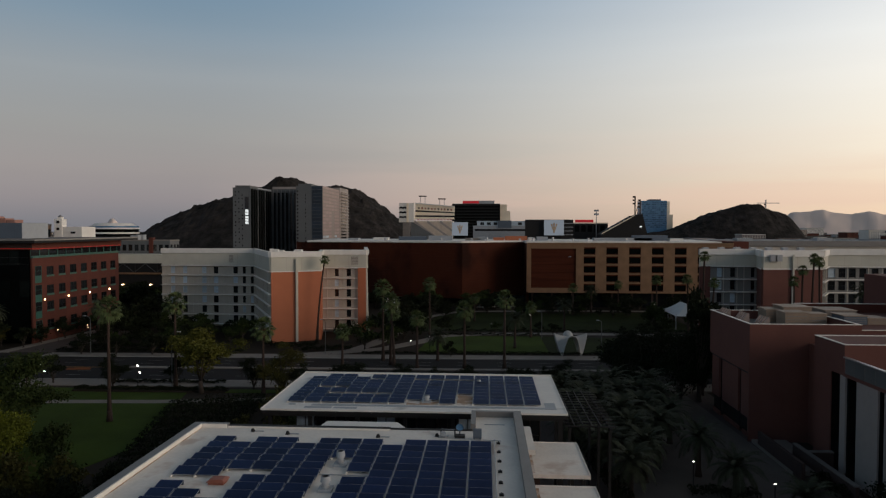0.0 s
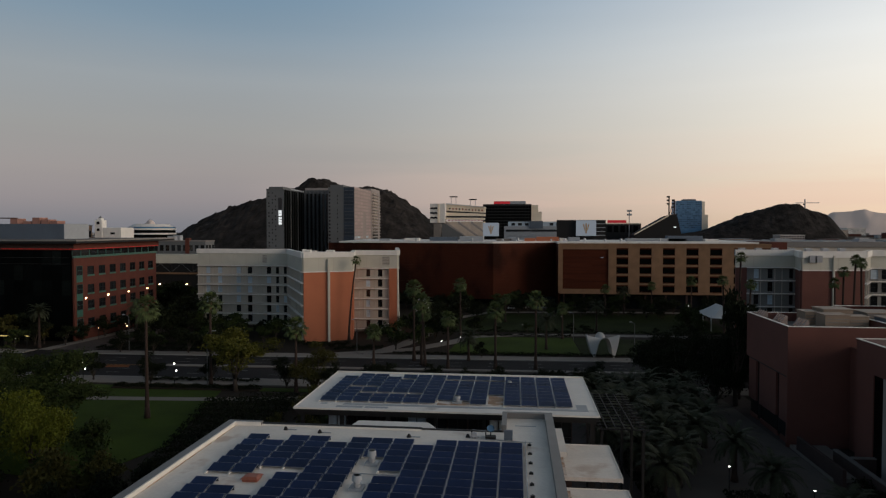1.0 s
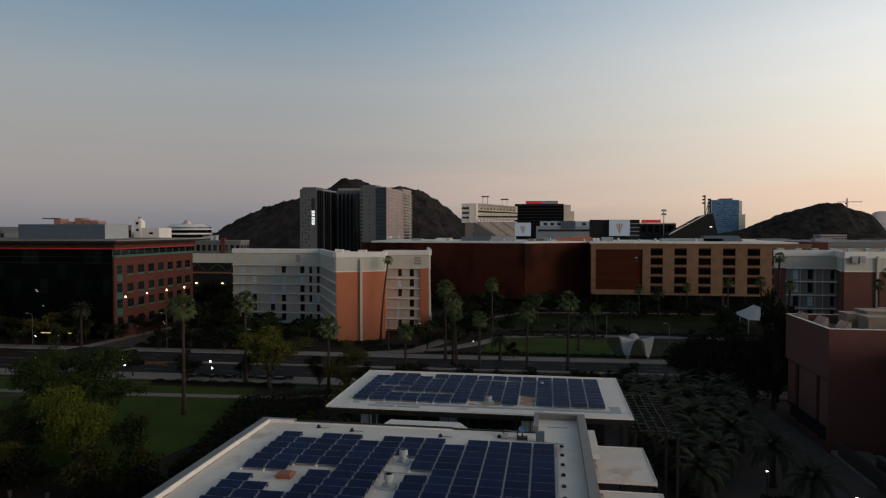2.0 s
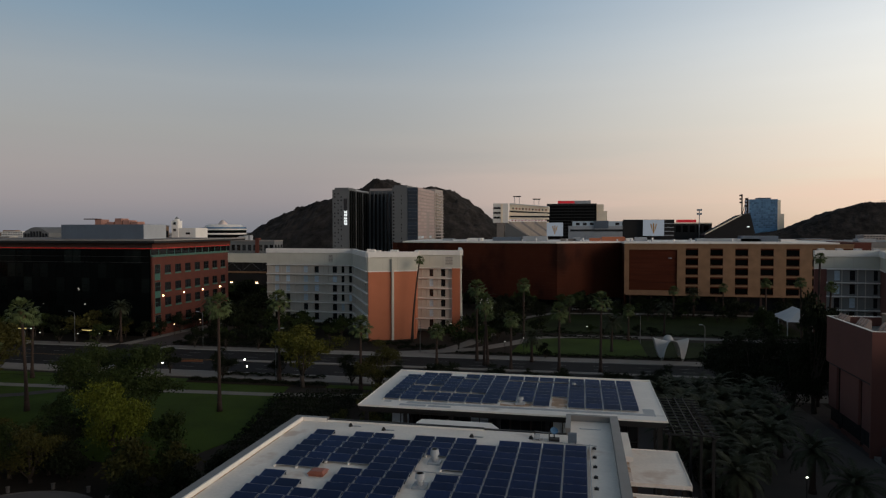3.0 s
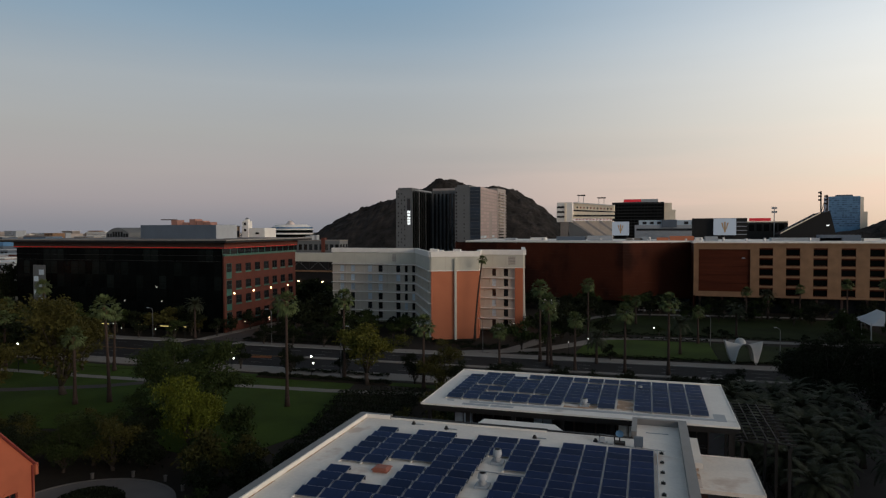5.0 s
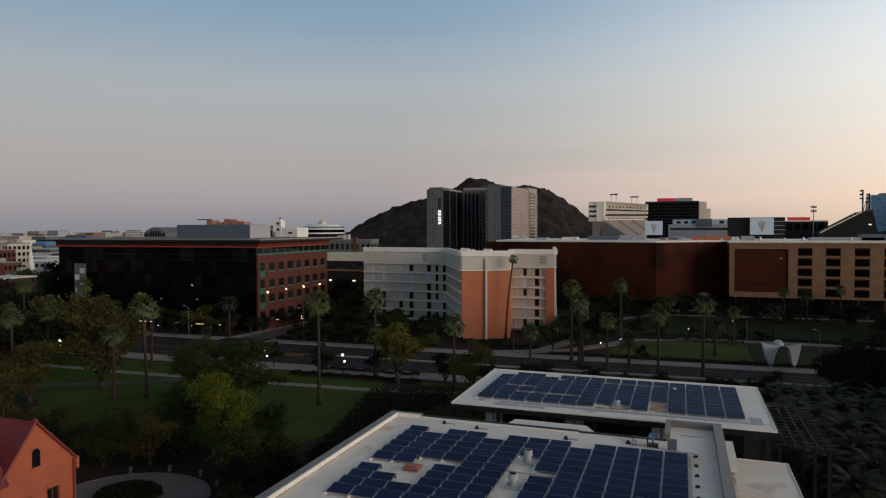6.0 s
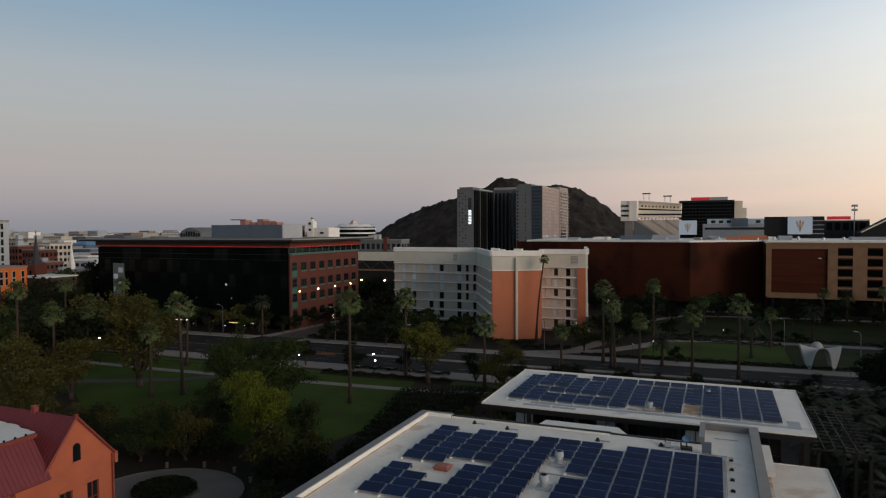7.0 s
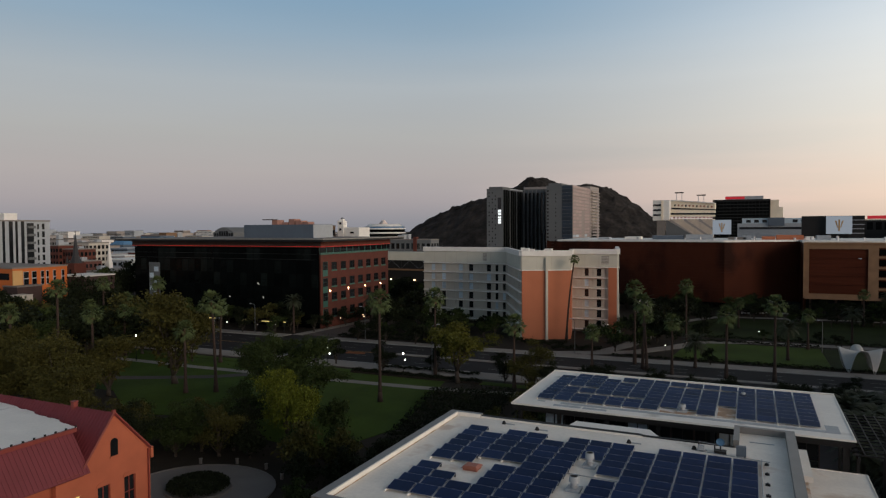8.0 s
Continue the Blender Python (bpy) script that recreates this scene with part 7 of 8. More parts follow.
    me.materials.append(M["frond_date"])
    return me


def skirt_mesh(seed):
    """Dry fronds that hang under a palm's crown."""
    rnd = np.random.default_rng(seed)
    v, f = [], []
    for k in range(70):
        az, z = rnd.uniform(0, 2 * math.pi), -rnd.uniform(0.0, 1.0)
        r = 0.22
        d = Vector((math.cos(az), math.sin(az), 0))
        s = Vector((-math.sin(az), math.cos(az), 0)) * rnd.uniform(0.08, 0.2)
        a = d * r + Vector((0, 0, z))
        b = d * (r + rnd.uniform(0.15, 0.5)) + Vector((0, 0, z - rnd.uniform(0.5, 1.1)))
        i = len(v)
        v += [a - s * 0.4, a + s * 0.4, b + s, b - s]
        f.append((i, i + 1, i + 2, i + 3))
    me = bpy.data.meshes.new("skirt")
    me.from_pydata([tuple(q) for q in v], [], f)
    me.materials.append(M["frond_dead"])
    return me


FANS = [fan_crown(s) for s in (1, 2, 3)]
FEATHERS = [feather_crown(s) for s in (4, 5, 6)]
SKIRTS = [skirt_mesh(s) for s in (7, 8)]


def palm(x, y, h, kind="fan", lean=(0.0, 0.0), label="", size=1.0, group="palms"):
    t = thing("palm_tree", (x, y, 0.02), label or "tall fan palm with slim trunk and green crown", "palm tree", group)
    k = int(abs(x * 7 + y * 3))
    bm = B()
    n = 10
    r0, r1 = (0.36, 0.2) if kind == "fan" else (0.34, 0.27)
    pts = [Vector((x + lean[0] * (i / n) ** 1.6, y + lean[1] * (i / n) ** 1.6, 0.02 + (h - 0.02) * i / n)) for i in range(n + 1)]
    for i in range(n):
        a = r0 + (r1 - r0) * (i / n) ** 0.5 + (0.14 * (1 - i / 2) if i < 2 else 0)
        b = r0 + (r1 - r0) * ((i + 1) / n) ** 0.5 + (0.14 * (1 - (i + 1) / 2) if i < 1 else 0)
        tube(bm, pts[i], pts[i + 1], a, b, 8, i in (0, n - 1))
    part("trunk", bm, "palm_bark", t, smooth=True)
    top = pts[-1]
    m = pose(top.x, top.y, top.z, 0, 0, (k * 53) % 360) @ Matrix.Diagonal((size, size, size, 1))
    piece("crown", (FANS if kind == "fan" else FEATHERS)[k % 3], t, m)
    if kind == "fan":
        piece("skirt", SKIRTS[k % 2], t, m @ Matrix.Diagonal((0.7, 0.7, 0.75, 1)))
    return t


# tall fan palms of the park and the avenue
for x, y, h in ((-57.1, 97.0, 17.6), (-92.4, 88.1, 11.8), (-166.0, 129.0, 16.2), (-136.6, 111.7, 11.0),
                (-39.6, 116.0, 12.3), (-57.8, 120.2, 16.5), (-31.3, 143.9, 7.9), (-23.4, 151.4, 17.2), (-14.5, 141.6, 11.2),
                (-4.3, 142.3, 13.0), (4.3, 142.6, 15.4), (-15.7, 188.5, 15.8), (-3.5, 230.6, 8.2), (13.2, 190.3, 8.9), (52.2, 262.5, 11.0), (67.2, 263.4, 12.8),
                (-149.1, 112.0, 11.8), (-170, 140, 11), (33, 250, 10.5)):
    palm(x, y, h, size=1.35 if h > 12 else 1.2)
for x, y, h in ((-123.6, 85.8, 18.6), (-111.7, 84.3, 14.3), (-128.4, 114.5, 17.9)):
    palm(x, y, h, size=1.2, label="fan palm rising over the park trees")
palm(-88.0, 91.0, 16.7, lean=(-0.9, 0.2), label="tall fan palm with leaning bare trunk on the lawn", size=1.45)
palm(-109.0, 114.2, 12.6, lean=(0.5, 0.0), size=1.1)
palm(-123.7, 77.0, 14.4, lean=(-1.5, 0.4), label="tall fan palm with leaning trunk", size=1.2)
palm(-45.7, 178.2, 22.9, lean=(2.1, 0.4), label="very tall slender palm before the terracotta wall", size=0.85)
palm(-19.9, 144.6, 14.6, lean=(-0.8, 0.0), size=1.45)
palm(-20.9, 146.0, 12.0, lean=(0.6, 0.0), size=1.1)
for x, y, h, lx in ((48.2, 150, 24.2, 0.4), (46.0, 152, 19.0, -0.5), (49.5, 148, 18.4, 0.6), (71.6, 150, 23.6, 0.5), (73.6, 150, 22.8, -0.4), (70.0, 151, 21.0, 0.2), (68.2, 150, 18.6, -0.3)):
    palm(x, y, h, lean=(lx, 0), size=0.8, label="tall fan palm before the eastern dormitory")
for x, y, h in ((-10.8, 152.2, 5.6), (-124.7, 161.2, 9.8), (-104.0, 172, 10.5), (7.8, 170.5, 7.5), (24.5, 205, 8), (41, 258, 9.0), (-24, 168, 12.5), (84, 152, 16)):
    palm(x, y, h, "feather", label="feather palm with arching fronds", size=1.05)
# date palms along the walkway
for x, y, h in ((24.7, 77.4, 4.6), (18.1, 75.2, 4.4), (17.8, 86.3, 5.4), (24.9, 90.0, 4.4), (26.9, 72.0, 3.0), (26.0, 106.0, 5.2), (13.6, 86.8, 5.0), (19.5, 97.0, 5.2), (14.6, 97.5, 4.8),
                (25.5, 98.0, 4.8), (20.4, 106.5, 5.2), (21.5, 82.2, 5.0), (14.0, 77.0, 4.2), (10.8, 81, 4.6), (22.6, 99.5, 5.0), (17.2, 103, 5.4), (14.5, 108, 4.6), (15.4, 70.0, 4.0), (17.6, 81.0, 4.8), (21.2, 90.2, 5.0), (15.6, 91.6, 5.2), (12.2, 91.8, 5.0), (11.6, 101.5, 5.2), (30.6, 64.0, 2.6)):
    palm(x, y, h, "feather", label="date palm with dense arching fronds beside the walkway", size=1.02, group="date palms of the walkway")

for x, y, h, s, mat, w, label in (
        (-100.6, 93.3, 20.4, "round_b", "leaf_olive", 1.06, "large olive-green tree with rounded crown on the lawn"),
        (-76.5, 91.5, 11.6, "wide", "leaf", 1.0, "dark green spreading tree on the lawn"),
        (-65.0, 88.0, 13.4, "round_b", "leaf", 1.1, "dark green rounded tree on the lawn"),
        (-71.0, 86.0, 12.0, "wide_b", "leaf", 0.9, "dark green spreading tree on the lawn"),
        (-56.4, 71.5, 11.2, "droop", "leaf_yellow", 0.92, "yellow-green drooping tree on the lawn"),
        (-95.5, 66.0, 13.2, "wide_b", "leaf_olive", 1.0, "broad olive-green tree beside the lawn"),
        (-86.0, 60.5, 11.4, "round", "leaf_olive", 1.25, "broad olive-green tree beside the lawn"),
        (-104.5, 71.5, 12.6, "droop", "leaf_olive", 1.2, "broad olive-green tree beside the lawn"),
        (-111.0, 64.0, 12.8, "wide", "leaf_olive", 1.0, "broad olive-green tree beside the lawn"),
        (-117.1, 75.1, 14.0, "wide", "leaf_olive", 0.85, "broad olive-green tree beside the lawn"),
        (-103.5, 81.0, 12.4, "round", "leaf_olive", 1.15, "broad olive-green tree beside the lawn"),
        (-101.0, 58.0, 12.0, "round_b", "leaf_olive", 1.3, "broad olive-green tree beside the lawn"),
        (-132.0, 88.0, 13.0, "round", "leaf", 1.2, "dark green tree beside the lawn"),
        (-126.0, 66.0, 13.0, "wide_b", "leaf_olive", 1.0, "broad olive-green tree beside the lawn"),
        (-51.2, 116.4, 13.0, "open", "leaf_gold", 1.25, "yellow-leaved open tree beside the avenue"),
        (-70.2, 120.6, 6.6, "thicket", "leaf_dark", 1.0, "small dark rounded street tree"),
        (-58.8, 122.2, 6.2, "wide", "leaf_dark", 0.9, "small dark spreading street tree"),
        (-36.4, 117.0, 9.6, "thicket", "leaf_olive", 1.05, "green tree beside the avenue"),
        (-31.5, 113.5, 6.4, "thicket", "leaf_dark", 0.95, "low dark tree beside the avenue"),
        (-42.7, 119.8, 6.6, "droop", "leaf_dark", 1.0, "dark tree beside the avenue"),
        (44.0, 128.0, 20.0, "tall", "leaf_dark", 0.95, "tall narrow dark tree beside the brick hall"),
        (36.4, 114.0, 24.6, "tall", "leaf_dark", 0.52, "tall narrow dark tree beside the brick hall")):
    tree(x, y, h, s, mat, label, "park trees", w, None, True, h > 10 and x < -50)
for x, y, h, s, w in ((26.0, 128.5, 9.8, "wide", 1.0), (29.0, 122.0, 12.2, "wide_b", 0.95), (37.0, 126.0, 11.6, "round", 1.3), (33.2, 114.0, 11.8, "thicket", 0.9), (27.0, 132.0, 11.2, "round_b", 1.3),
                      (41.0, 113.0, 12.4, "thicket", 0.8), (35.0, 136.0, 10.0, "wide", 0.9), (45, 140, 8.6, "wide_b", 0.9), (25.0, 115.5, 9.5, "thicket", 0.9), (38.5, 119, 12.5, "thicket", 0.85), (31, 127, 11.2, "thicket", 0.9), (40.5, 132, 10.0, "thicket", 0.9)):
    tree(x, y, h, s, "leaf_dark", "dense dark evergreen tree beside the walkway", "walkway trees", w, None, True)
for x, y, h, sh, mat in ((-120.8, 166, 6.5, "round", "leaf_dark"), (-121.5, 174, 5.5, "thicket", "leaf_dark"), (-120.6, 183, 7.0, "round_b", "leaf_dark"), (-121, 192, 6.0, "wide", "leaf_dark"), (-120.5, 201, 7.2, "round", "leaf_dark"), (-121.2, 210, 6.6, "thicket", "leaf_dark"),
                         (-99, 156.4, 6.4, "round_b", "leaf_dark"), (-90, 156.2, 5.8, "round", "leaf_dark"), (-81, 156.5, 6.8, "wide", "leaf_dark"), (-71, 156.3, 5.6, "thicket", "leaf_dark"), (-128, 156.4, 6.8, "round", "leaf"), (-140, 156.2, 6.2, "round_b", "leaf_dark"),
                         (-84, 123.5, 6.4, "round", "leaf_dark"), (-96, 122.8, 6.0, "round_b", "leaf"), (-24, 123.6, 4.6, "thicket", "leaf_dark"), (-14, 124.0, 4.2, "thicket", "leaf_dark"), (-3, 123.6, 4.4, "thicket", "leaf_dark"), (8, 124.2, 4.2, "round_b", "leaf_dark"), (-8, 156.6, 4.4, "round_b", "leaf_dark")):
    tree(x, y, h, sh, mat, "small dark street tree beside the avenue", "street trees", 1.1)
# dark understorey between lawn and roofs
rnd_u = random.Random(14)
for x, y, h in ((-74, 73, 4.4), (-66.5, 76, 8.0), (-61, 66.0, 5.4), (-69, 66, 6.2), (-51, 66.0, 4.8), (-46.5, 69, 4.8), (-78, 66, 5.3), (-43.5, 65, 5.4), (-44.5, 58.5, 4.4), (-40.5, 61, 4.8),
                (-57, 64.5, 4.8), (-64.5, 64.0, 7.0), (-73, 62.5, 6.6), (-81, 58.5, 8.5), (-38.5, 66, 4.4), (-36, 58, 4.0), (-40, 52, 4.2), (-53, 77.5, 5.5), (-62, 69, 6.4), (-66, 61, 7.2),
                (-70, 58.5, 7.4), (-76, 60, 6.8), (-59, 78, 6.5), (-48, 63.5, 6.0), (-66, 70, 5.7), (-61, 63.4, 7.2), (-33.5, 66, 4.0), (-31, 60, 3.8), (-31.5, 54, 3.8), (-31, 48, 3.6),
                (-35, 72, 4.2), (-31, 77, 4.6), (-27.5, 84, 5.2), (-29, 70, 4.2), (-26.5, 77, 4.8), (-28, 92, 5.6), (-31, 99, 5.4), (-25, 99, 6.2), (-28.5, 106, 6.0), (-32, 86, 4.4), (-36, 49, 4.0), (-25, 63.5, 4.4), (-25.5, 69, 4.6), (-22, 106, 6.2), (-24, 88, 5.6)):
    tree(x, y, h, rnd_u.choice(("thicket", "thicket", "thicket", "droop")), rnd_u.choice(("leaf_dark", "leaf_dark", "leaf", "leaf", "leaf_olive")), "dense dark green tree at the edge of the lawn", "understorey trees", rnd_u.uniform(0.95, 1.2), None, h > 6.0, h <= 6.0)
for x, y, h, w in ((-21, 112, 6.6, 1.2), (-15, 115, 6.2, 1.1), (-8, 110, 7.2, 1.2), (-2, 116, 6.0, 1.1), (4, 111, 6.8, 1.2), (10.5, 114, 6.6, 1.2), (15, 119, 6.4, 1.1), (-26, 118, 5.8, 1.1), (8, 104, 6.2, 1.2), (-12, 104, 6.0, 1.1)):
    tree(x, y, h, "thicket" if int(x) % 2 else "wide", "leaf_dark", "dark leafy tree behind the pavilion", "pavilion trees", w, None, True)
for x, y, h, w in ((-203, 141.5, 14.6, 0.9), (-202, 146.5, 15.6, 0.85), (-199, 151.5, 15.4, 0.9), (-196, 156, 14.4, 0.8), (-190.5, 149, 13.6, 0.9), (-195, 142, 13.8, 0.9), (-186, 143, 12.0, 0.9), (-207, 154, 14.8, 0.9), (-190, 135, 11.6, 1.0), (-197, 133, 11.0, 1.0), (-182, 136, 10.4, 1.0)):
    tree(x, y, h, "thicket" if int(h * 10) % 4 else "wide_b", "leaf_dark", "dense dark tree before the low stores", "dark trees", w)
for x, y, h, w in ((-237, 187, 20.6, 0.7), (-233, 192.5, 21.6, 0.7), (-228, 197.5, 22.2, 0.65), (-243.5, 181, 19.4, 0.7), (-224, 203, 20.6, 0.6), (-238, 196, 19.6, 0.7)):
    tree(x, y, h, ("wide", "thicket", "round")[int(h * 10) % 3], ("leaf_dark", "leaf", "leaf_dark")[int(h * 5) % 3], "large dark tree between the offices and the town", "dark trees", w)
for x, y, h in ((-24, 208, 8.5), (-19, 216, 9.5), (-26, 226, 8.0), (-14, 232, 7.2), (-21, 244, 8.6), (-8, 248, 7.0), (1, 252, 7.6), (14, 250, 7.0), (26, 254, 8.0), (38, 252, 7.4), (-12, 196, 6.0), (-25, 194, 6.8), (46, 240, 7.2), (54, 250, 8.4)):
    tree(x, y, h, ("round", "wide", "open")[int(x * 3 + y) % 3], "leaf_dark", "dark leafy tree on the far lawn", "far lawn trees", 1.05)
for k in range(13):
    a, d = radians(49.5 + 0.8 * k), 178 + 9 * (k % 3)
    tree(-math.sin(a) * d, math.cos(a) * d, 11.5 + (k * 7 % 5) * 0.6, ("wide", "round", "thicket")[k % 3], ("leaf_dark", "leaf", "leaf_olive")[k % 3], "dark leafy tree of the park", "dark trees", 1.1)
rnd_t = random.Random(9)
FAR = []
# before the dormitory, the offices and the steel hall
for x0, x1, y0, y1, h0, h1, n, lab in ((-104, -63, 178, 196, 4.5, 8.0, 22, "dark leafy tree before the dormitory"), (-204, -128, 162, 173, 6, 10, 26, "dark leafy tree before the glass offices"),
                                       (-117, -96, 178, 262, 7, 12, 20, "dark leafy tree beside the side street"), (-32, 14, 258, 278, 5, 10, 20, "dark leafy tree before the steel hall"),
                                       (18, 104, 262, 280, 4.5, 8.5, 22, "dark leafy tree before the tan front"), (-34, -18, 164, 240, 4, 9, 20, "dark leafy tree beside the path"),
                                       (-230, -140, 92, 122, 8, 14, 30, "dark leafy tree of the park"), (50, 66, 196, 232, 5, 9, 7, "dark leafy tree beside the lawn"),
                                       (-245, -208, 158, 170, 6, 10, 14, "dark leafy street tree in town"), (-205, -176, 96, 124, 11, 15, 14, "dark leafy tree of the park"), (-160, -108, 108, 119, 5, 9, 7, "dark leafy tree beside the avenue"),
                                       (-260, -150, 60, 96, 8, 13, 18, "dark leafy tree of the park"), (-112, -66, 159.5, 177, 2.2, 6.5, 26, "small dark tree in the planted forecourt"), (-232, -196, 119, 130, 12, 14, 9, "dark leafy tree of the park"), (-160, -122, 232, 292, 9, 14, 22, "dark leafy tree beside the side street"), (-86, -30, 262, 282, 5, 10, 16, "dark leafy tree before the steel hall"),
                                       (-300, -246, 192, 226, 12, 16, 16, "dark leafy tree in town"), (-12, 60, 196, 202, 2, 4.5, 12, "small dark tree beside the curved path"), (-20, 64, 240, 258, 2.5, 6.0, 16, "small dark tree beside the far lawn"), (-520, -262, 215, 420, 8, 13, 34, "dark leafy street tree far off")):
    for _ in range(n):
        x, y = rnd_t.uniform(x0, x1), rnd_t.uniform(y0, y1)
        row = (x, y, rnd_t.uniform(h0, h1), rnd_t.choice(("round", "wide", "round_b", "thicket", "open")), rnd_t.choice(("leaf_dark", "leaf_dark", "leaf", "leaf_olive") if y0 < 170 and x0 < -120 else ("leaf_dark", "leaf_dark", "leaf")))
        width = rnd_t.uniform(0.9, 1.25)
        if y0 >= 225 or x0 < -240 or (y0 == 178 and x0 == -117):
            FAR.append((*row, width))
        else:
            tree(*row, lab, "dark trees", width)


def far_wood():
    """The trees far off, joined: trunks in one mesh, crowns in one mesh for each kind of leaf."""
    sets = {}
    for x, y, h, shape, mat, width in FAR:
        s = h / 10
        k = grid_scale(x, y)
        m = np.array(Matrix.Diagonal((k, k, k, 1)) @ pose(x, y, 0.0, 0, 0, (x * 37.1 + y * 11.3) % 360) @ Matrix.Diagonal((s * width, s * width, s, 1)))
        for me, key in zip(broad_tree(shape, mat, False), ("bark", mat)):
            co = np.empty(len(me.vertices) * 3)
            me.vertices.foreach_get("co", co)
            co = co.reshape(-1, 3) @ m[:3, :3].T + m[:3, 3]
            verts, faces = sets.setdefault(key, ([], []))
            base = sum(len(c) for c in verts)
            faces += [[base + i for i in f.vertices] for f in me.polygons]
            verts.append(co)
    for key, (verts, faces) in sets.items():
        me = bpy.data.meshes.new("far_trees")
        me.from_pydata(np.concatenate(verts).tolist(), [], faces)
        me.materials.append(M[key])
        tagged(new("far_trees", me), "dark leafy trees far off among the buildings" if key != "bark" else "brown trunks of the far trees", "trees", "", "stuff")


far_wood()


def hedge(pts, width, h, label, density=60, mat="leaf_dark"):
    """A clipped hedge: a leafy mass along a line."""
    rnd = np.random.default_rng(int(abs(pts[0][0] * 10)))
    c = []
    for a, b in zip(pts, pts[1:]):
        L = math.hypot(b[0] - a[0], b[1] - a[1])
        n = int(L * width * density)
        s = rnd.uniform(0, 1, n)
        off = rnd.uniform(-0.5, 0.5, n) * width
        nx, ny = -(b[1] - a[1]) / L, (b[0] - a[0]) / L
        top = h * (0.8 + 0.2 * np.sin(s * L * 1.7 + a[0]) + rnd.normal(0, 0.06, n))
        z = top * rnd.uniform(0.1, 1, n) ** 0.4
        c.append(np.stack([a[0] + (b[0] - a[0]) * s + nx * off, a[1] + (b[1] - a[1]) * s + ny * off, z], 1))
    c = np.concatenate(c)
    c *= (EYE / (27.0 + 0.0241 * (0.969 * c[:, 1] - 0.247 * c[:, 0])))[:, None]
    me = leaf_mesh("hedge", c, 0.16, mat, rnd)
    tagged(new("hedge", me), label, "hedge", "", "stuff")


hedge([(-76, 118.0), (-47, 118.0)], 1.7, 0.9, "low dark hedge in the planting bed")
hedge([(-72, 124.6), (-50, 124.6)], 1.4, 0.8, "low dark hedge beside the pavement")
hedge([(-41.5, 72), (-44, 84), (-50, 108)], 5.0, 1.3, "low dark planting beside the lawn", 26)
hedge([(-37.5, 70), (-40, 86), (-45, 110)], 5.0, 1.5, "low dark planting beside the lawn", 26)
hedge([(-33.5, 68), (-36, 88), (-40, 111)], 5.0, 1.6, "low dark planting beside the lawn", 26)
hedge([(-27.5, 34), (-27.5, 62)], 4.0, 3.0, "tall dark hedge beside the low building", 50)
hedge([(-32, 36), (-32.5, 62), (-27, 78)], 4.0, 2.0, "dark shrubs beside the lawn", 50)
hedge([(-46, 164), (-34, 167.5)], 3.0, 1.2, "low dark shrubs before the dormitory", 40)
hedge([(-58, 172), (-50, 167), (-44, 172)], 2.4, 1.6, "dark shrubs before the terracotta wall", 40)
hedge([(-44, 190), (-34, 192)], 3.0, 2.6, "dark shrubs before the dormitory", 40)
hedge([(-108, 160.5), (-60, 161)], 2.6, 1.1, "low dark shrubs of the forecourt", 30)
hedge([(-105, 168), (-72, 170)], 4.0, 1.0, "low dark shrubs of the forecourt", 20)
hedge([(-20, 201.6), (66, 200.8)], 1.6, 1.0, "low hedge along the lawn", 25)
hedge([(-16, 161.6), (16, 161.4)], 1.2, 0.8, "low hedge beside the lawn", 25)
hedge([(-34, 176), (-29, 190), (-24, 204)], 3.0, 1.3, "dark shrubs beside the path", 25)
hedge([(-30, 160.2), (30, 160.2)], 1.6, 0.7, "low hedge beside the pavement", 30)
hedge([(-16, 193.8), (16, 194)], 1.2, 0.8, "low hedge along the curved path", 40)
hedge([(14, 62), (14.5, 72), (13, 90), (13, 112)], 2.4, 1.3, "dark planting beside the walkway", 45)
hedge([(22, 72), (29, 71)], 2.4, 0.9, "dark planting beside the walkway", 45)
hedge([(37.1, 70), (37.3, 76)], 2.0, 1.6, "dark shrubs beside the ramp", 50)
hedge([(39.6, 64), (40.2, 70)], 2.4, 3.4, "dark shrubs before the pale pilasters", 50)
hedge([(-30, 79.5), (8, 79.5)], 2.0, 2.0, "dark planting behind the pavilion", 40)
hedge([(-25, 121), (20, 121)], 2.2, 1.6, "dark hedge beside the avenue", 30)


def round_bed():
    rnd = np.random.default_rng(31)
    n = 5200
    r = 3.45 * np.sqrt(rnd.uniform(0, 1, n))
    a = rnd.uniform(0, 2 * math.pi, n)
    z = 0.25 + (1.25 - 0.05 * r ** 2) * rnd.uniform(0.3, 1, n)
    c = np.stack([-54.8 + r * np.cos(a), 53.8 + 0.9 * r * np.sin(a), z], 1)
    c *= grid_scale(-54.8, 53.8)
    tagged(new("flower_bed", leaf_mesh("flower_bed", c, 0.14, "leaf_dark", rnd)), "round bed of low dark shrubs in the turning circle", "flower bed", "", "stuff")


round_bed()


# ---- lamps, tents, roof details ----
def ball(bm, c, r, n=8):
    bmesh.ops.create_uvsphere(bm, u_segments=n, v_segments=max(4, n // 2 + 1), radius=r, matrix=Matrix.Translation(c))
    return bm


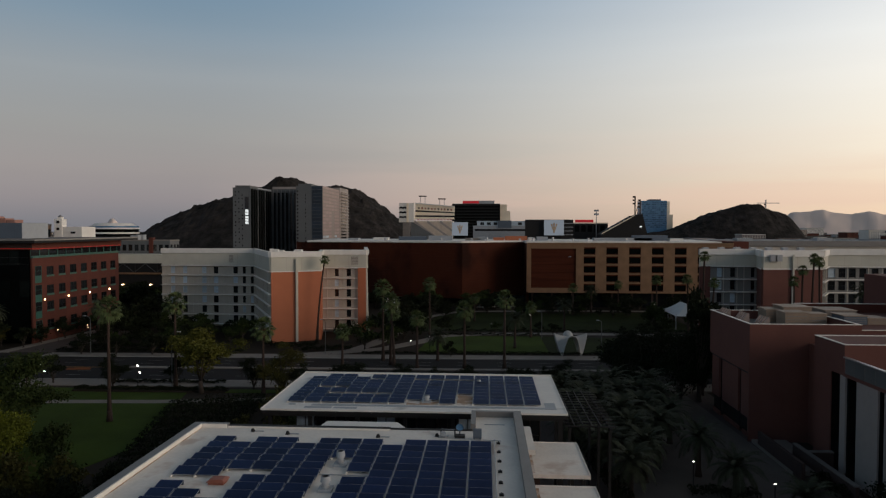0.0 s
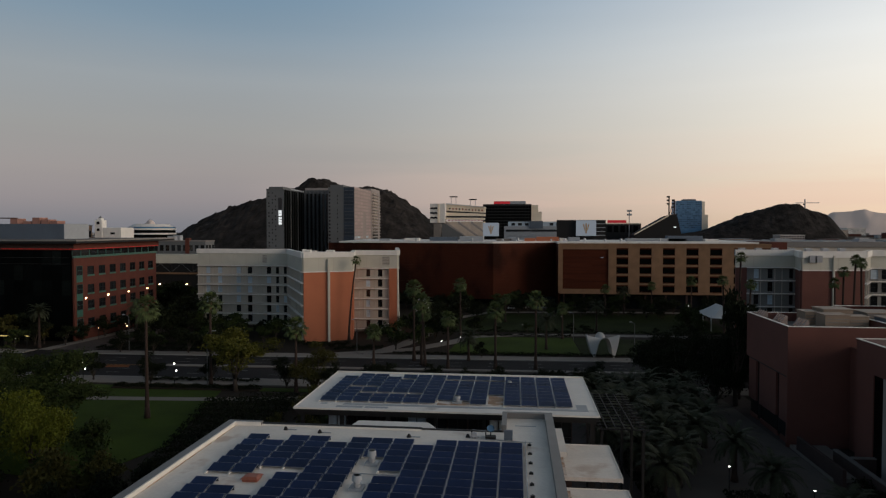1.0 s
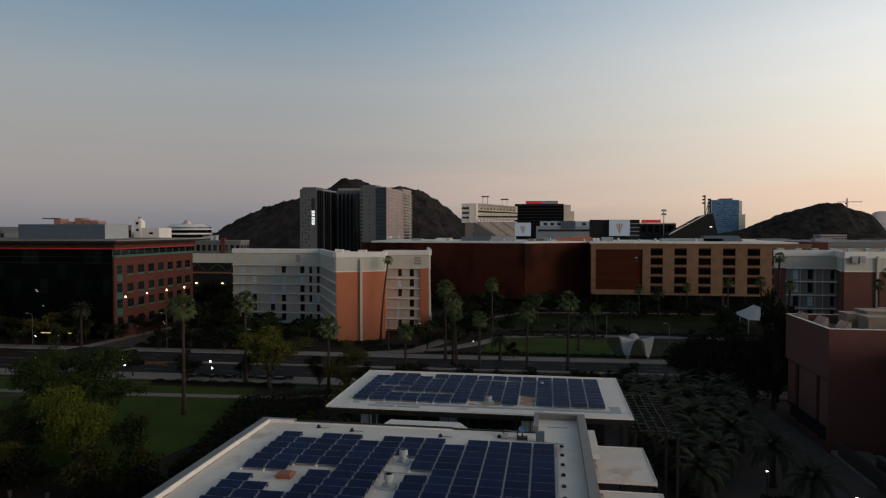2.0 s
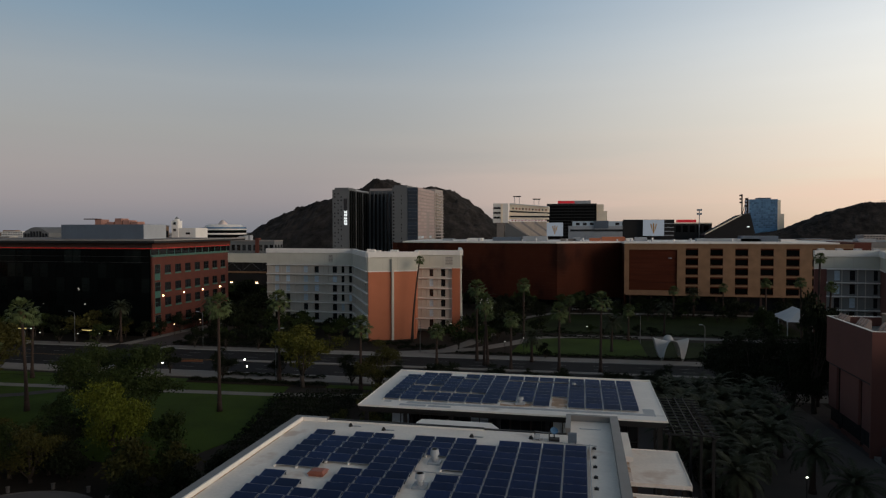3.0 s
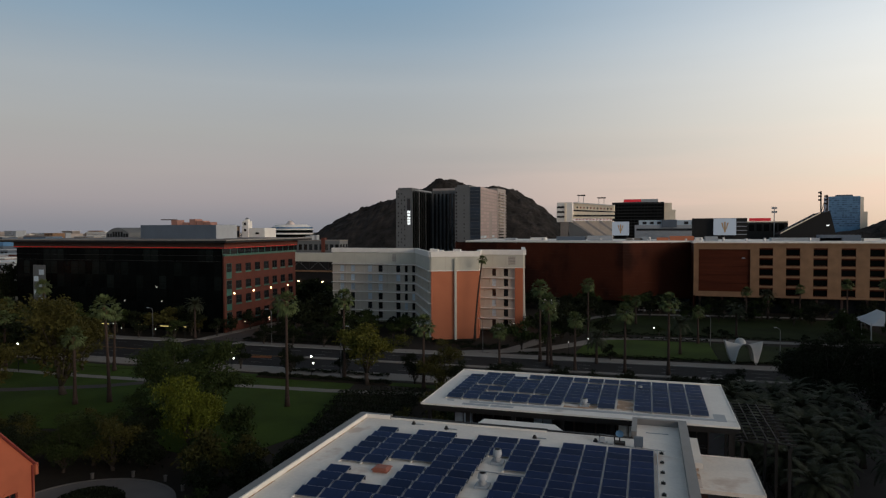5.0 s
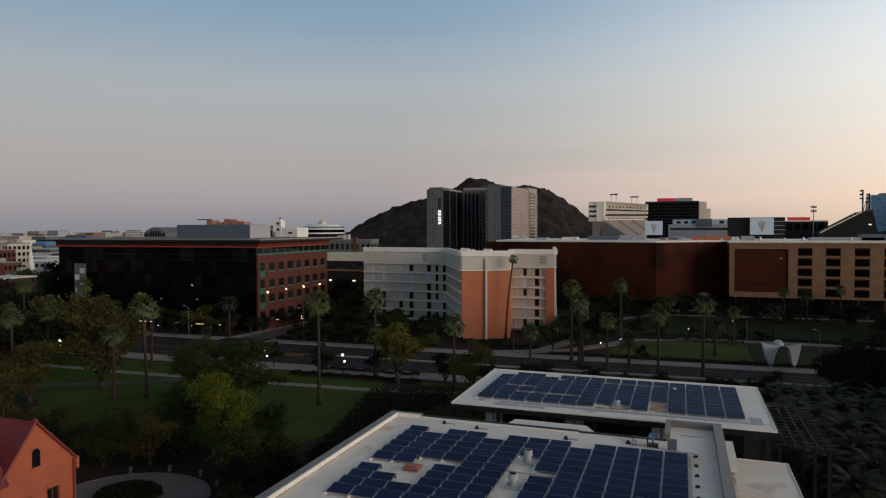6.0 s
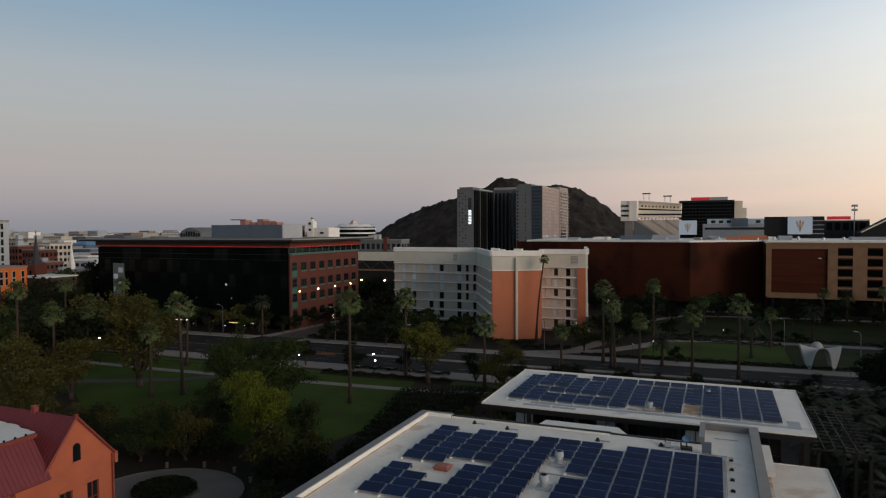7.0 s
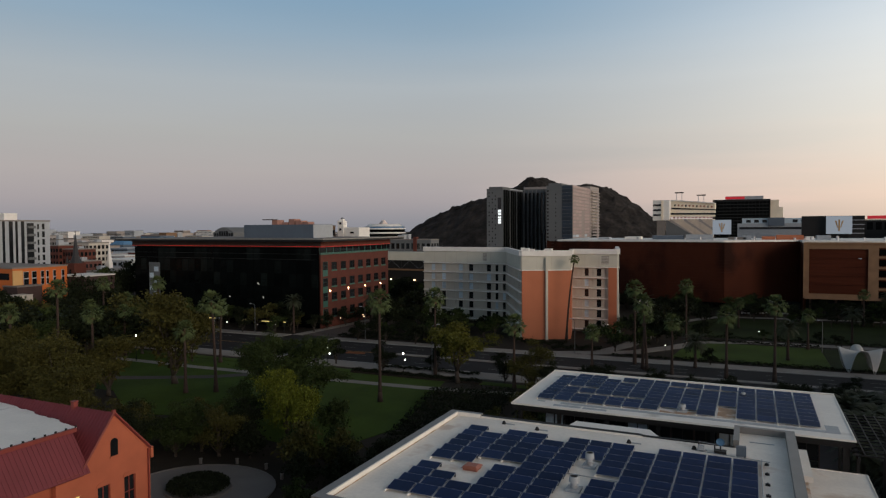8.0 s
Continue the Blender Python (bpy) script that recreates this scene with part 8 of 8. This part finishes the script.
def globe_lamp(x, y, h=4.8):
    t = thing("globe_lamp", (x, y, 0.02), "dark lamp post with two lit white globes", "street lamp", "park lamps")
    part("post", tube(B(), (x, y, 0.02), (x, y, h - 0.2), 0.08, 0.06), "dark_metal", t)
    part("arm", boxes((x - 0.05, x + 0.45, y - 0.03, y + 0.03, h - 1.6, h - 1.53)), "dark_metal", t)
    part("globe", ball(B(), (x, y, h), 0.18), "lamp", t, "lit white globe", True)
    part("globe", ball(B(), (x + 0.42, y, h - 1.3), 0.16), "lamp", t, "lit white globe", True)


def street_lamp(x, y, h=9.5, arm=(1.6, 0.0), lit=False):
    t = thing("street_lamp", (x, y, 0.02), "tall grey street lamp with curved arm" + (", lit" if lit else ""), "street lamp", "street lamps")
    part("pole", tube(B(), (x, y, 0.02), (x, y, h - 0.7), 0.1, 0.07), "pole", t)
    bm = B()
    prev = Vector((x, y, h - 0.7))
    for i in range(1, 6):
        a = i / 5 * math.pi / 2
        cur = Vector((x + arm[0] * (1 - math.cos(a)), y + arm[1] * (1 - math.cos(a)), h - 0.7 + 0.7 * math.sin(a)))
        tube(bm, prev, cur, 0.06, 0.05, 6, False)
        prev = cur
    part("arm", bm, "pole", t)
    part("head", boxes((prev.x - 0.3, prev.x + 0.4, prev.y - 0.14, prev.y + 0.14, h - 0.06, h + 0.08)), "grey_paint", t)
    if lit:
        part("lens", boxes((prev.x - 0.25, prev.x + 0.3, prev.y - 0.12, prev.y + 0.12, h - 0.12, h - 0.064)), "lamp", t, "lit lens")


def path_lamp(x, y, h=2.6, mat="lamp"):
    t = thing("path_lamp", (x, y, 0.02), "short path lamp with lit flat head", "path lamp", "path lamps")
    part("post", tube(B(), (x, y, 0.02), (x, y, h), 0.05, 0.05, 6), "dark_metal", t)
    part("lens", tube(B(), (x, y, h), (x, y, h + 0.1), 0.1, 0.17, 10), mat, t, "lit lens", False)
    part("cap", tube(B(), (x, y, h + 0.104), (x, y, h + 0.2), 0.2, 0.06, 10), "dark_metal", t)


for x, y, h in ((-64.6, 119.2, 4.42), (-102.9, 119.2, 4.05), (-127.7, 107.4, 6.0), (-83.2, 119.2, 4.5), (-150.0, 121.0, 5)):
    globe_lamp(x, y, h)
street_lamp(-121.3, 138.3 - 13, 8.6, (2.0, 0.0), True)
street_lamp(-58.8, 120.8, 10.6, (1.4, 0.0))
street_lamp(-135.0, 156.0, 9.0, (-1.6, 0.0))
street_lamp(-97.0, 157.0, 9.5, (-1.5, 0.0))
street_lamp(-39.0, 160.0, 8.5, (-1.0, 0.0))
street_lamp(28.0, 160.0, 8.5, (-1.0, 0.0))
street_lamp(16.0, 186.0, 8.0, (-0.9, 0.0))
for x, y in ((23.2, 74.4), (29.2, 67.8)):
    path_lamp(x, y, 2.7)
for x, y in ((-18, 161), (2, 196), (-14, 168), (15, 220), (40, 262), (-24, 184), (-22, 205), (-38, 196), (66, 262)):
    path_lamp(x, y, 3.2)
for x, y in ((-113, 182), (-112, 190), (-111.5, 196), (-114.5, 205), (-118, 176), (-112, 214), (-117, 188)):
    path_lamp(x, y, 3.4, "lamp_warm")
for x, y in ((-138, 160.5), (-150, 160.2), (-166, 160.4), (-180, 161), (-132, 162), (-176, 158.9), (-72, 76.5)):
    path_lamp(x, y, 2.2)


def lit_sign(x, y, w, z):
    t = thing("lit_canopy", (x, y, 0.0), "low dark canopy with a lit strip before the offices", "canopy", "lit canopies")
    part("post", boxes((x - 0.08, x + 0.08, y - 0.08, y + 0.08, 0.0, z)), "dark_metal", t)
    part("strip", boxes((x - w / 2, x + w / 2, y - 0.15, y - 0.05, z, z + 0.22)), "window_yellow", t, "lit strip")
    part("roof", boxes((x - w / 2 - 0.2, x + w / 2 + 0.2, y - 0.3, y + 0.8, z + 0.224, z + 0.35)), "dark_metal", t)


for x, w in ((-157.5, 3.4), (-144.0, 1.6), (-135.0, 4.2), (-128.5, 1.2)):
    lit_sign(x, 161.5, w, 3.0)


def bollards():
    for a in (48, 75, 103, 131):
        x, y = -54.8 + 9.4 * math.cos(radians(a)), 53.8 + 8.6 * math.sin(radians(a))
        t = thing("bollard", (x, y, 0.02), "short pale concrete bollard beside the turning circle", "bollard", "bollards")
        part("post", boxes((x - 0.13, x + 0.13, y - 0.13, y + 0.13, 0.02, 0.62)), "drive", t)
        part("cap", boxes((x - 0.17, x + 0.17, y - 0.17, y + 0.17, 0.62, 0.7)), "drive", t)


bollards()


def shell_canopy():
    """A thin white groined shell on four feet: an arch on each side, its rim swept up and out."""
    t = thing("shell_canopy", (20.6, 165, 0.02), "white groined shell canopy with upswept arches on four feet", "canopy")
    n, rings, cx, cy = 72, 14, 20.9, 162.8
    bm = B()
    layers = []
    for lift in (0.0, -0.14):
        grid = []
        for j in range(rings + 1):
            q = j / rings
            row = []
            for i in range(n):
                a = 2 * math.pi * i / n
                foot = abs(math.sin(2 * (a - 0.03))) ** 4
                reach = 3.25 + 0.8 * (1 - foot)
                z = 4.3 + 0.75 * q ** 2 * (1 - foot) ** 2 - 4.3 * q ** 2.2 * foot ** 0.8
                row.append(bm.verts.new((cx + math.cos(a) * reach * q, cy + math.sin(a) * reach * q, max(z + lift, 0.0))))
            grid.append(row)
        layers.append(grid)
    for grid, flip in zip(layers, (False, True)):
        for r0, r1 in zip(grid, grid[1:]):
            for i in range(n):
                f = (r0[i], r1[i], r1[(i + 1) % n], r0[(i + 1) % n])
                bm.faces.new(f[::-1] if flip else f)
    for i in range(n):
        bm.faces.new((layers[0][-1][i], layers[1][-1][i], layers[1][-1][(i + 1) % n], layers[0][-1][(i + 1) % n]))
    bmesh.ops.remove_doubles(bm, verts=bm.verts[:], dist=0.004)
    part("shell", bm, "shell", t, smooth=True)


def marquee(x, y, w, d, h, peak, turn=0.0):
    """A tent with a hipped roof that sags between ridge and eaves, posts, and cloths tied back to them."""
    t = thing("marquee_tent", (x, y, 0.02), "white peaked marquee tent with draped corners", "tent", "tents")
    m = pose(x, y, 0, 0, 0, turn)
    bm = B()
    n = 6
    rows = []
    for k in range(n + 1):
        q = k / n
        z = h + (peak - h) * q ** 1.35
        a, b = w / 2 * (1 - q * 0.62), d / 2 * (1 - q * 0.98)
        rows.append([bm.verts.new(m @ Vector(p)) for p in ((-a, -b, z), (a, -b, z), (a, b, z), (-a, b, z))])
    for r0, r1 in zip(rows, rows[1:]):
        for i in range(4):
            bm.faces.new((r0[i], r0[(i + 1) % 4], r1[(i + 1) % 4], r1[i]))
    bm.faces.new(rows[-1])
    part("roof", bm, "canvas", t)
    for sx in (-0.5, 0.0, 0.5):
        for sy in (-0.5, 0.5):
            c = m @ Vector((sx * w, sy * d, 0))
            tall = h + (0.9 if abs(sx) > 0.1 else 0.0)
            part("post", tube(B(), (c.x, c.y, 0.02), (c.x, c.y, tall), 0.09, 0.07, 6), "canvas", t)
            bm = B()
            folds = 8
            top = [bm.verts.new(m @ Vector((sx * w + (0.9 if sx < 0.3 else -0.9) * (f / folds), sy * d + 0.12 * (f % 2), h))) for f in range(folds + 1)]
            waist = [bm.verts.new(m @ Vector((sx * w + (0.3 if sx < 0.3 else -0.3) * (f / folds), sy * d + 0.1 * (f % 2), h * 0.42))) for f in range(folds + 1)]
            hem = [bm.verts.new(m @ Vector((sx * w + (0.5 if sx < 0.3 else -0.5) * (f / folds), sy * d + 0.12 * (f % 2), 0.06))) for f in range(folds + 1)]
            for r0, r1 in ((top, waist), (waist, hem)):
                for f in range(folds):
                    bm.faces.new((r0[f], r0[f + 1], r1[f + 1], r1[f]))
            bmesh.ops.solidify(bm, geom=bm.faces[:], thickness=0.03)
            part("drape", bm, "canvas", t, "gathered white cloth at a post")


shell_canopy()
marquee(64.8, 220.3, 18, 9.6, 4.1, 7.4, 90)
marquee(-30.5, 214, 4, 6, 6.0, 10.5)


def roof_vent(x, y, r=0.28, h=0.9):
    t = thing("roof_vent", (x, y, ROOF), "pale metal exhaust vent with round cap on the white roof", "roof vent", "roof vents", base=FRONT if y < 58 else BACK)
    part("base", boxes((x - 0.45, x + 0.45, y - 0.45, y + 0.45, ROOF, ROOF + 0.16)), "grey_paint", t)
    part("pipe", tube(B(), (x, y, ROOF + 0.16), (x, y, ROOF + h), r * 0.8, r * 0.8, 14), "grey_paint", t)
    part("cap", tube(B(), (x, y, ROOF + h * 0.62), (x, y, ROOF + h), r * 1.25, r * 1.05, 14), "pale_panel", t)
    part("collar", tube(B(), (x, y, ROOF + h * 0.3), (x, y, ROOF + h * 0.4), r * 1.1, r * 1.1, 14), "grey_metal", t)


roof_vent(-9.9, 44.85, 0.26, 1.0)
roof_vent(-9.9, 40.45, 0.26, 0.9)
roof_vent(-5.6, 63.8, 0.26, 0.7)
roof_vent(-0.6, 71.6, 0.18, 0.5)


def hatch():
    t = thing("roof_hatch", (-17.1, 41.3, ROOF), "square copper-red roof hatch", "roof hatch", base=FRONT)
    part("curb", boxes((-17.6, -16.6, 40.8, 41.7, ROOF, ROOF + 0.18)), "copper", t)
    bm = B()
    v = [bm.verts.new(p) for p in ((-17.7, 40.7, ROOF + 0.18), (-16.5, 40.7, ROOF + 0.18), (-16.5, 41.8, ROOF + 0.18), (-17.7, 41.8, ROOF + 0.18), (-17.5, 40.9, ROOF + 0.3), (-16.7, 40.9, ROOF + 0.3), (-16.7, 41.6, ROOF + 0.3), (-17.5, 41.6, ROOF + 0.3))]
    for f in ((3, 2, 1, 0), (4, 5, 6, 7), (0, 1, 5, 4), (1, 2, 6, 5), (2, 3, 7, 6), (3, 0, 4, 7)):
        bm.faces.new([v[i] for i in f])
    part("lid", bm, "copper", t)


def dish():
    x, y = -1.9, 51.4
    t = thing("satellite_dish", (x, y, ROOF), "small blue-grey dish on a ballast stand", "dish", base=FRONT)
    part("stand", boxes((x - 0.4, x + 0.4, y - 0.3, y + 0.3, ROOF, ROOF + 0.22)), "dark_metal", t)
    part("mast", tube(B(), (x, y, ROOF + 0.2), (x, y, ROOF + 0.7), 0.05, 0.05, 6), "dark_metal", t)
    bm = B()
    n = 16
    c = bm.verts.new((x, y - 0.02, ROOF + 0.85))
    rings = []
    for r, dy in ((0.16, -0.04), (0.3, -0.1)):
        rings.append([bm.verts.new((x + r * math.cos(2 * math.pi * i / n), y + dy, ROOF + 0.85 + r * 0.9 * math.sin(2 * math.pi * i / n))) for i in range(n)])
    for i in range(n):
        bm.faces.new((c, rings[0][i], rings[0][(i + 1) % n]))
        bm.faces.new((rings[0][i], rings[1][i], rings[1][(i + 1) % n], rings[0][(i + 1) % n]))
    part("reflector", bm, "blue_glass", t)
    t = thing("equipment_box", (-0.5, 51.0, ROOF), "small grey electrical box on the roof", "electrical box", base=FRONT)
    part("box_body", boxes((-0.85, -0.2, 50.9, 51.25, ROOF + 0.1, ROOF + 0.8)), "blue_grey", t)
    part("leg", boxes((-0.8, -0.7, 51.0, 51.1, ROOF, ROOF + 0.1), (-0.35, -0.25, 51.0, 51.1, ROOF, ROOF + 0.1)), "dark_metal", t)
    for x, y in ((-15.6, 51.4), (-8.3, 51.1), (-18.6, 51.9), (-3.7, 51.6)):
        t = thing("roof_drain", (x, y, ROOF), "small dark roof drain with pipe", "roof drain", "roof drains", base=FRONT)
        part("dome", tube(B(), (x, y, ROOF), (x, y, ROOF + 0.25), 0.2, 0.08, 10), "dark_metal", t)
        part("pipe", boxes((x + 0.2, x + 0.9, y - 0.04, y + 0.04, ROOF, ROOF + 0.08)), "grey_metal", t)
    for i in range(8):
        x, y = 1.08, 36.4 + i * 1.95
        t = thing("cable_support", (x, y, ROOF), "small black rubber cable support block", "cable support", "cable supports", base=FRONT)
        part("block", boxes((x - 0.14, x + 0.14, y - 0.1, y + 0.1, ROOF, ROOF + 0.12)), "dark_metal", t)
        part("strap", boxes((x - 0.05, x + 0.05, y - 0.12, y + 0.12, ROOF + 0.12, ROOF + 0.16)), "dark_metal", t)
    t = thing("conduit", (1.0, 45, ROOF), "thin grey conduit along the panels", "conduit", base=FRONT)
    part("pipe", tube(B(), (0.78, 35.8, ROOF + 0.08), (0.78, 50.9, ROOF + 0.08), 0.035, 0.035, 6), "grey_metal", t)
    t = thing("conduit", (-8.6, 43.4, ROOF), "thin grey conduit in the gap between panels", "conduit", base=FRONT)
    part("pipe", tube(B(), (-11.0, 42.9, ROOF + 0.08), (-7.4, 42.7, ROOF + 0.08), 0.04, 0.04, 6), "grey_metal", t)


hatch()
dish()


def parked_car(x, y, turn, mat, label):
    """A saloon car: body with rounded ends, glasshouse, four wheels."""
    t = thing("car", (x, y, 0.07), label, "car", "parked cars", turn=turn)
    m = WORLD[t]
    side = [(-2.2, 0.35), (2.2, 0.35), (2.25, 0.75), (1.3, 0.95), (-1.7, 1.0), (-2.25, 0.8)]
    cab = [(-1.6, 1.0), (1.0, 0.96), (0.3, 1.45), (-1.1, 1.47)]
    for name, pts, w, k, mt in (("body", side, 0.9, 0.96, mat), ("glasshouse", cab, 0.8, 0.85, "dark_glass")):
        bm = B()
        a = [bm.verts.new((px, -w * (k if i > 2 else 1), pz)) for i, (px, pz) in enumerate(pts)]
        c = [bm.verts.new((px, w * (k if i > 2 else 1), pz)) for i, (px, pz) in enumerate(pts)]
        bm.faces.new(a)
        bm.faces.new(c[::-1])
        for i in range(len(pts)):
            j = (i + 1) % len(pts)
            bm.faces.new((a[i], c[i], c[j], a[j]))
        part(name, bm, mt, t, local=True)
    part("roof_panel", box(B(), -1.05, 0.28, -0.66, 0.66, 1.465, 1.5), mat, t, local=True)
    for wx in (-1.4, 1.4):
        for wy in (-0.82, 0.82):
            part("wheel", tube(B(), (wx, wy - 0.1, 0.33), (wx, wy + 0.1, 0.33), 0.33, 0.33, 12), "dark_metal", t, local=True)


CARS = ((-1.0, 273.8, 4, "car_white", "white saloon car parked before the steel hall"), (3.9, 277.3, -3, "car_white", "white saloon car parked before the steel hall"), (10.4, 277.7, 2, "car_grey", "dark grey saloon car parked before the steel hall"))
for x, y, turn, mat, label in CARS:
    parked_car(x, y, turn, mat, label)


def dish_cables():
    t = thing("conduit", (0, 51.9, ROOF), "thin grey conduits beside the roof dish", "conduit", base=FRONT)
    part("pipe", tube(B(), (-3.6, 51.1, ROOF + 0.09), (1.3, 50.5, ROOF + 0.09), 0.03, 0.03, 6), "grey_metal", t)
    part("pipe", tube(B(), (-3.4, 52.0, ROOF + 0.5), (-2.3, 51.7, ROOF + 0.5), 0.03, 0.03, 6), "grey_metal", t)
    for x in (-3.4, -2.3):
        part("stand", boxes((x - 0.04, x + 0.04, 51.65, 52.05, ROOF, ROOF + 0.5)), "dark_metal", t)
    t = thing("junction_box", (-3.2, 51.4, ROOF), "small grey junction box on the roof", "junction box", base=FRONT)
    part("case", boxes((-3.4, -3.0, 51.3, 51.6, ROOF + 0.08, ROOF + 0.4)), "pale_panel", t)
    part("foot", boxes((-3.36, -3.04, 51.35, 51.55, ROOF, ROOF + 0.08)), "dark_metal", t)


dish_cables()
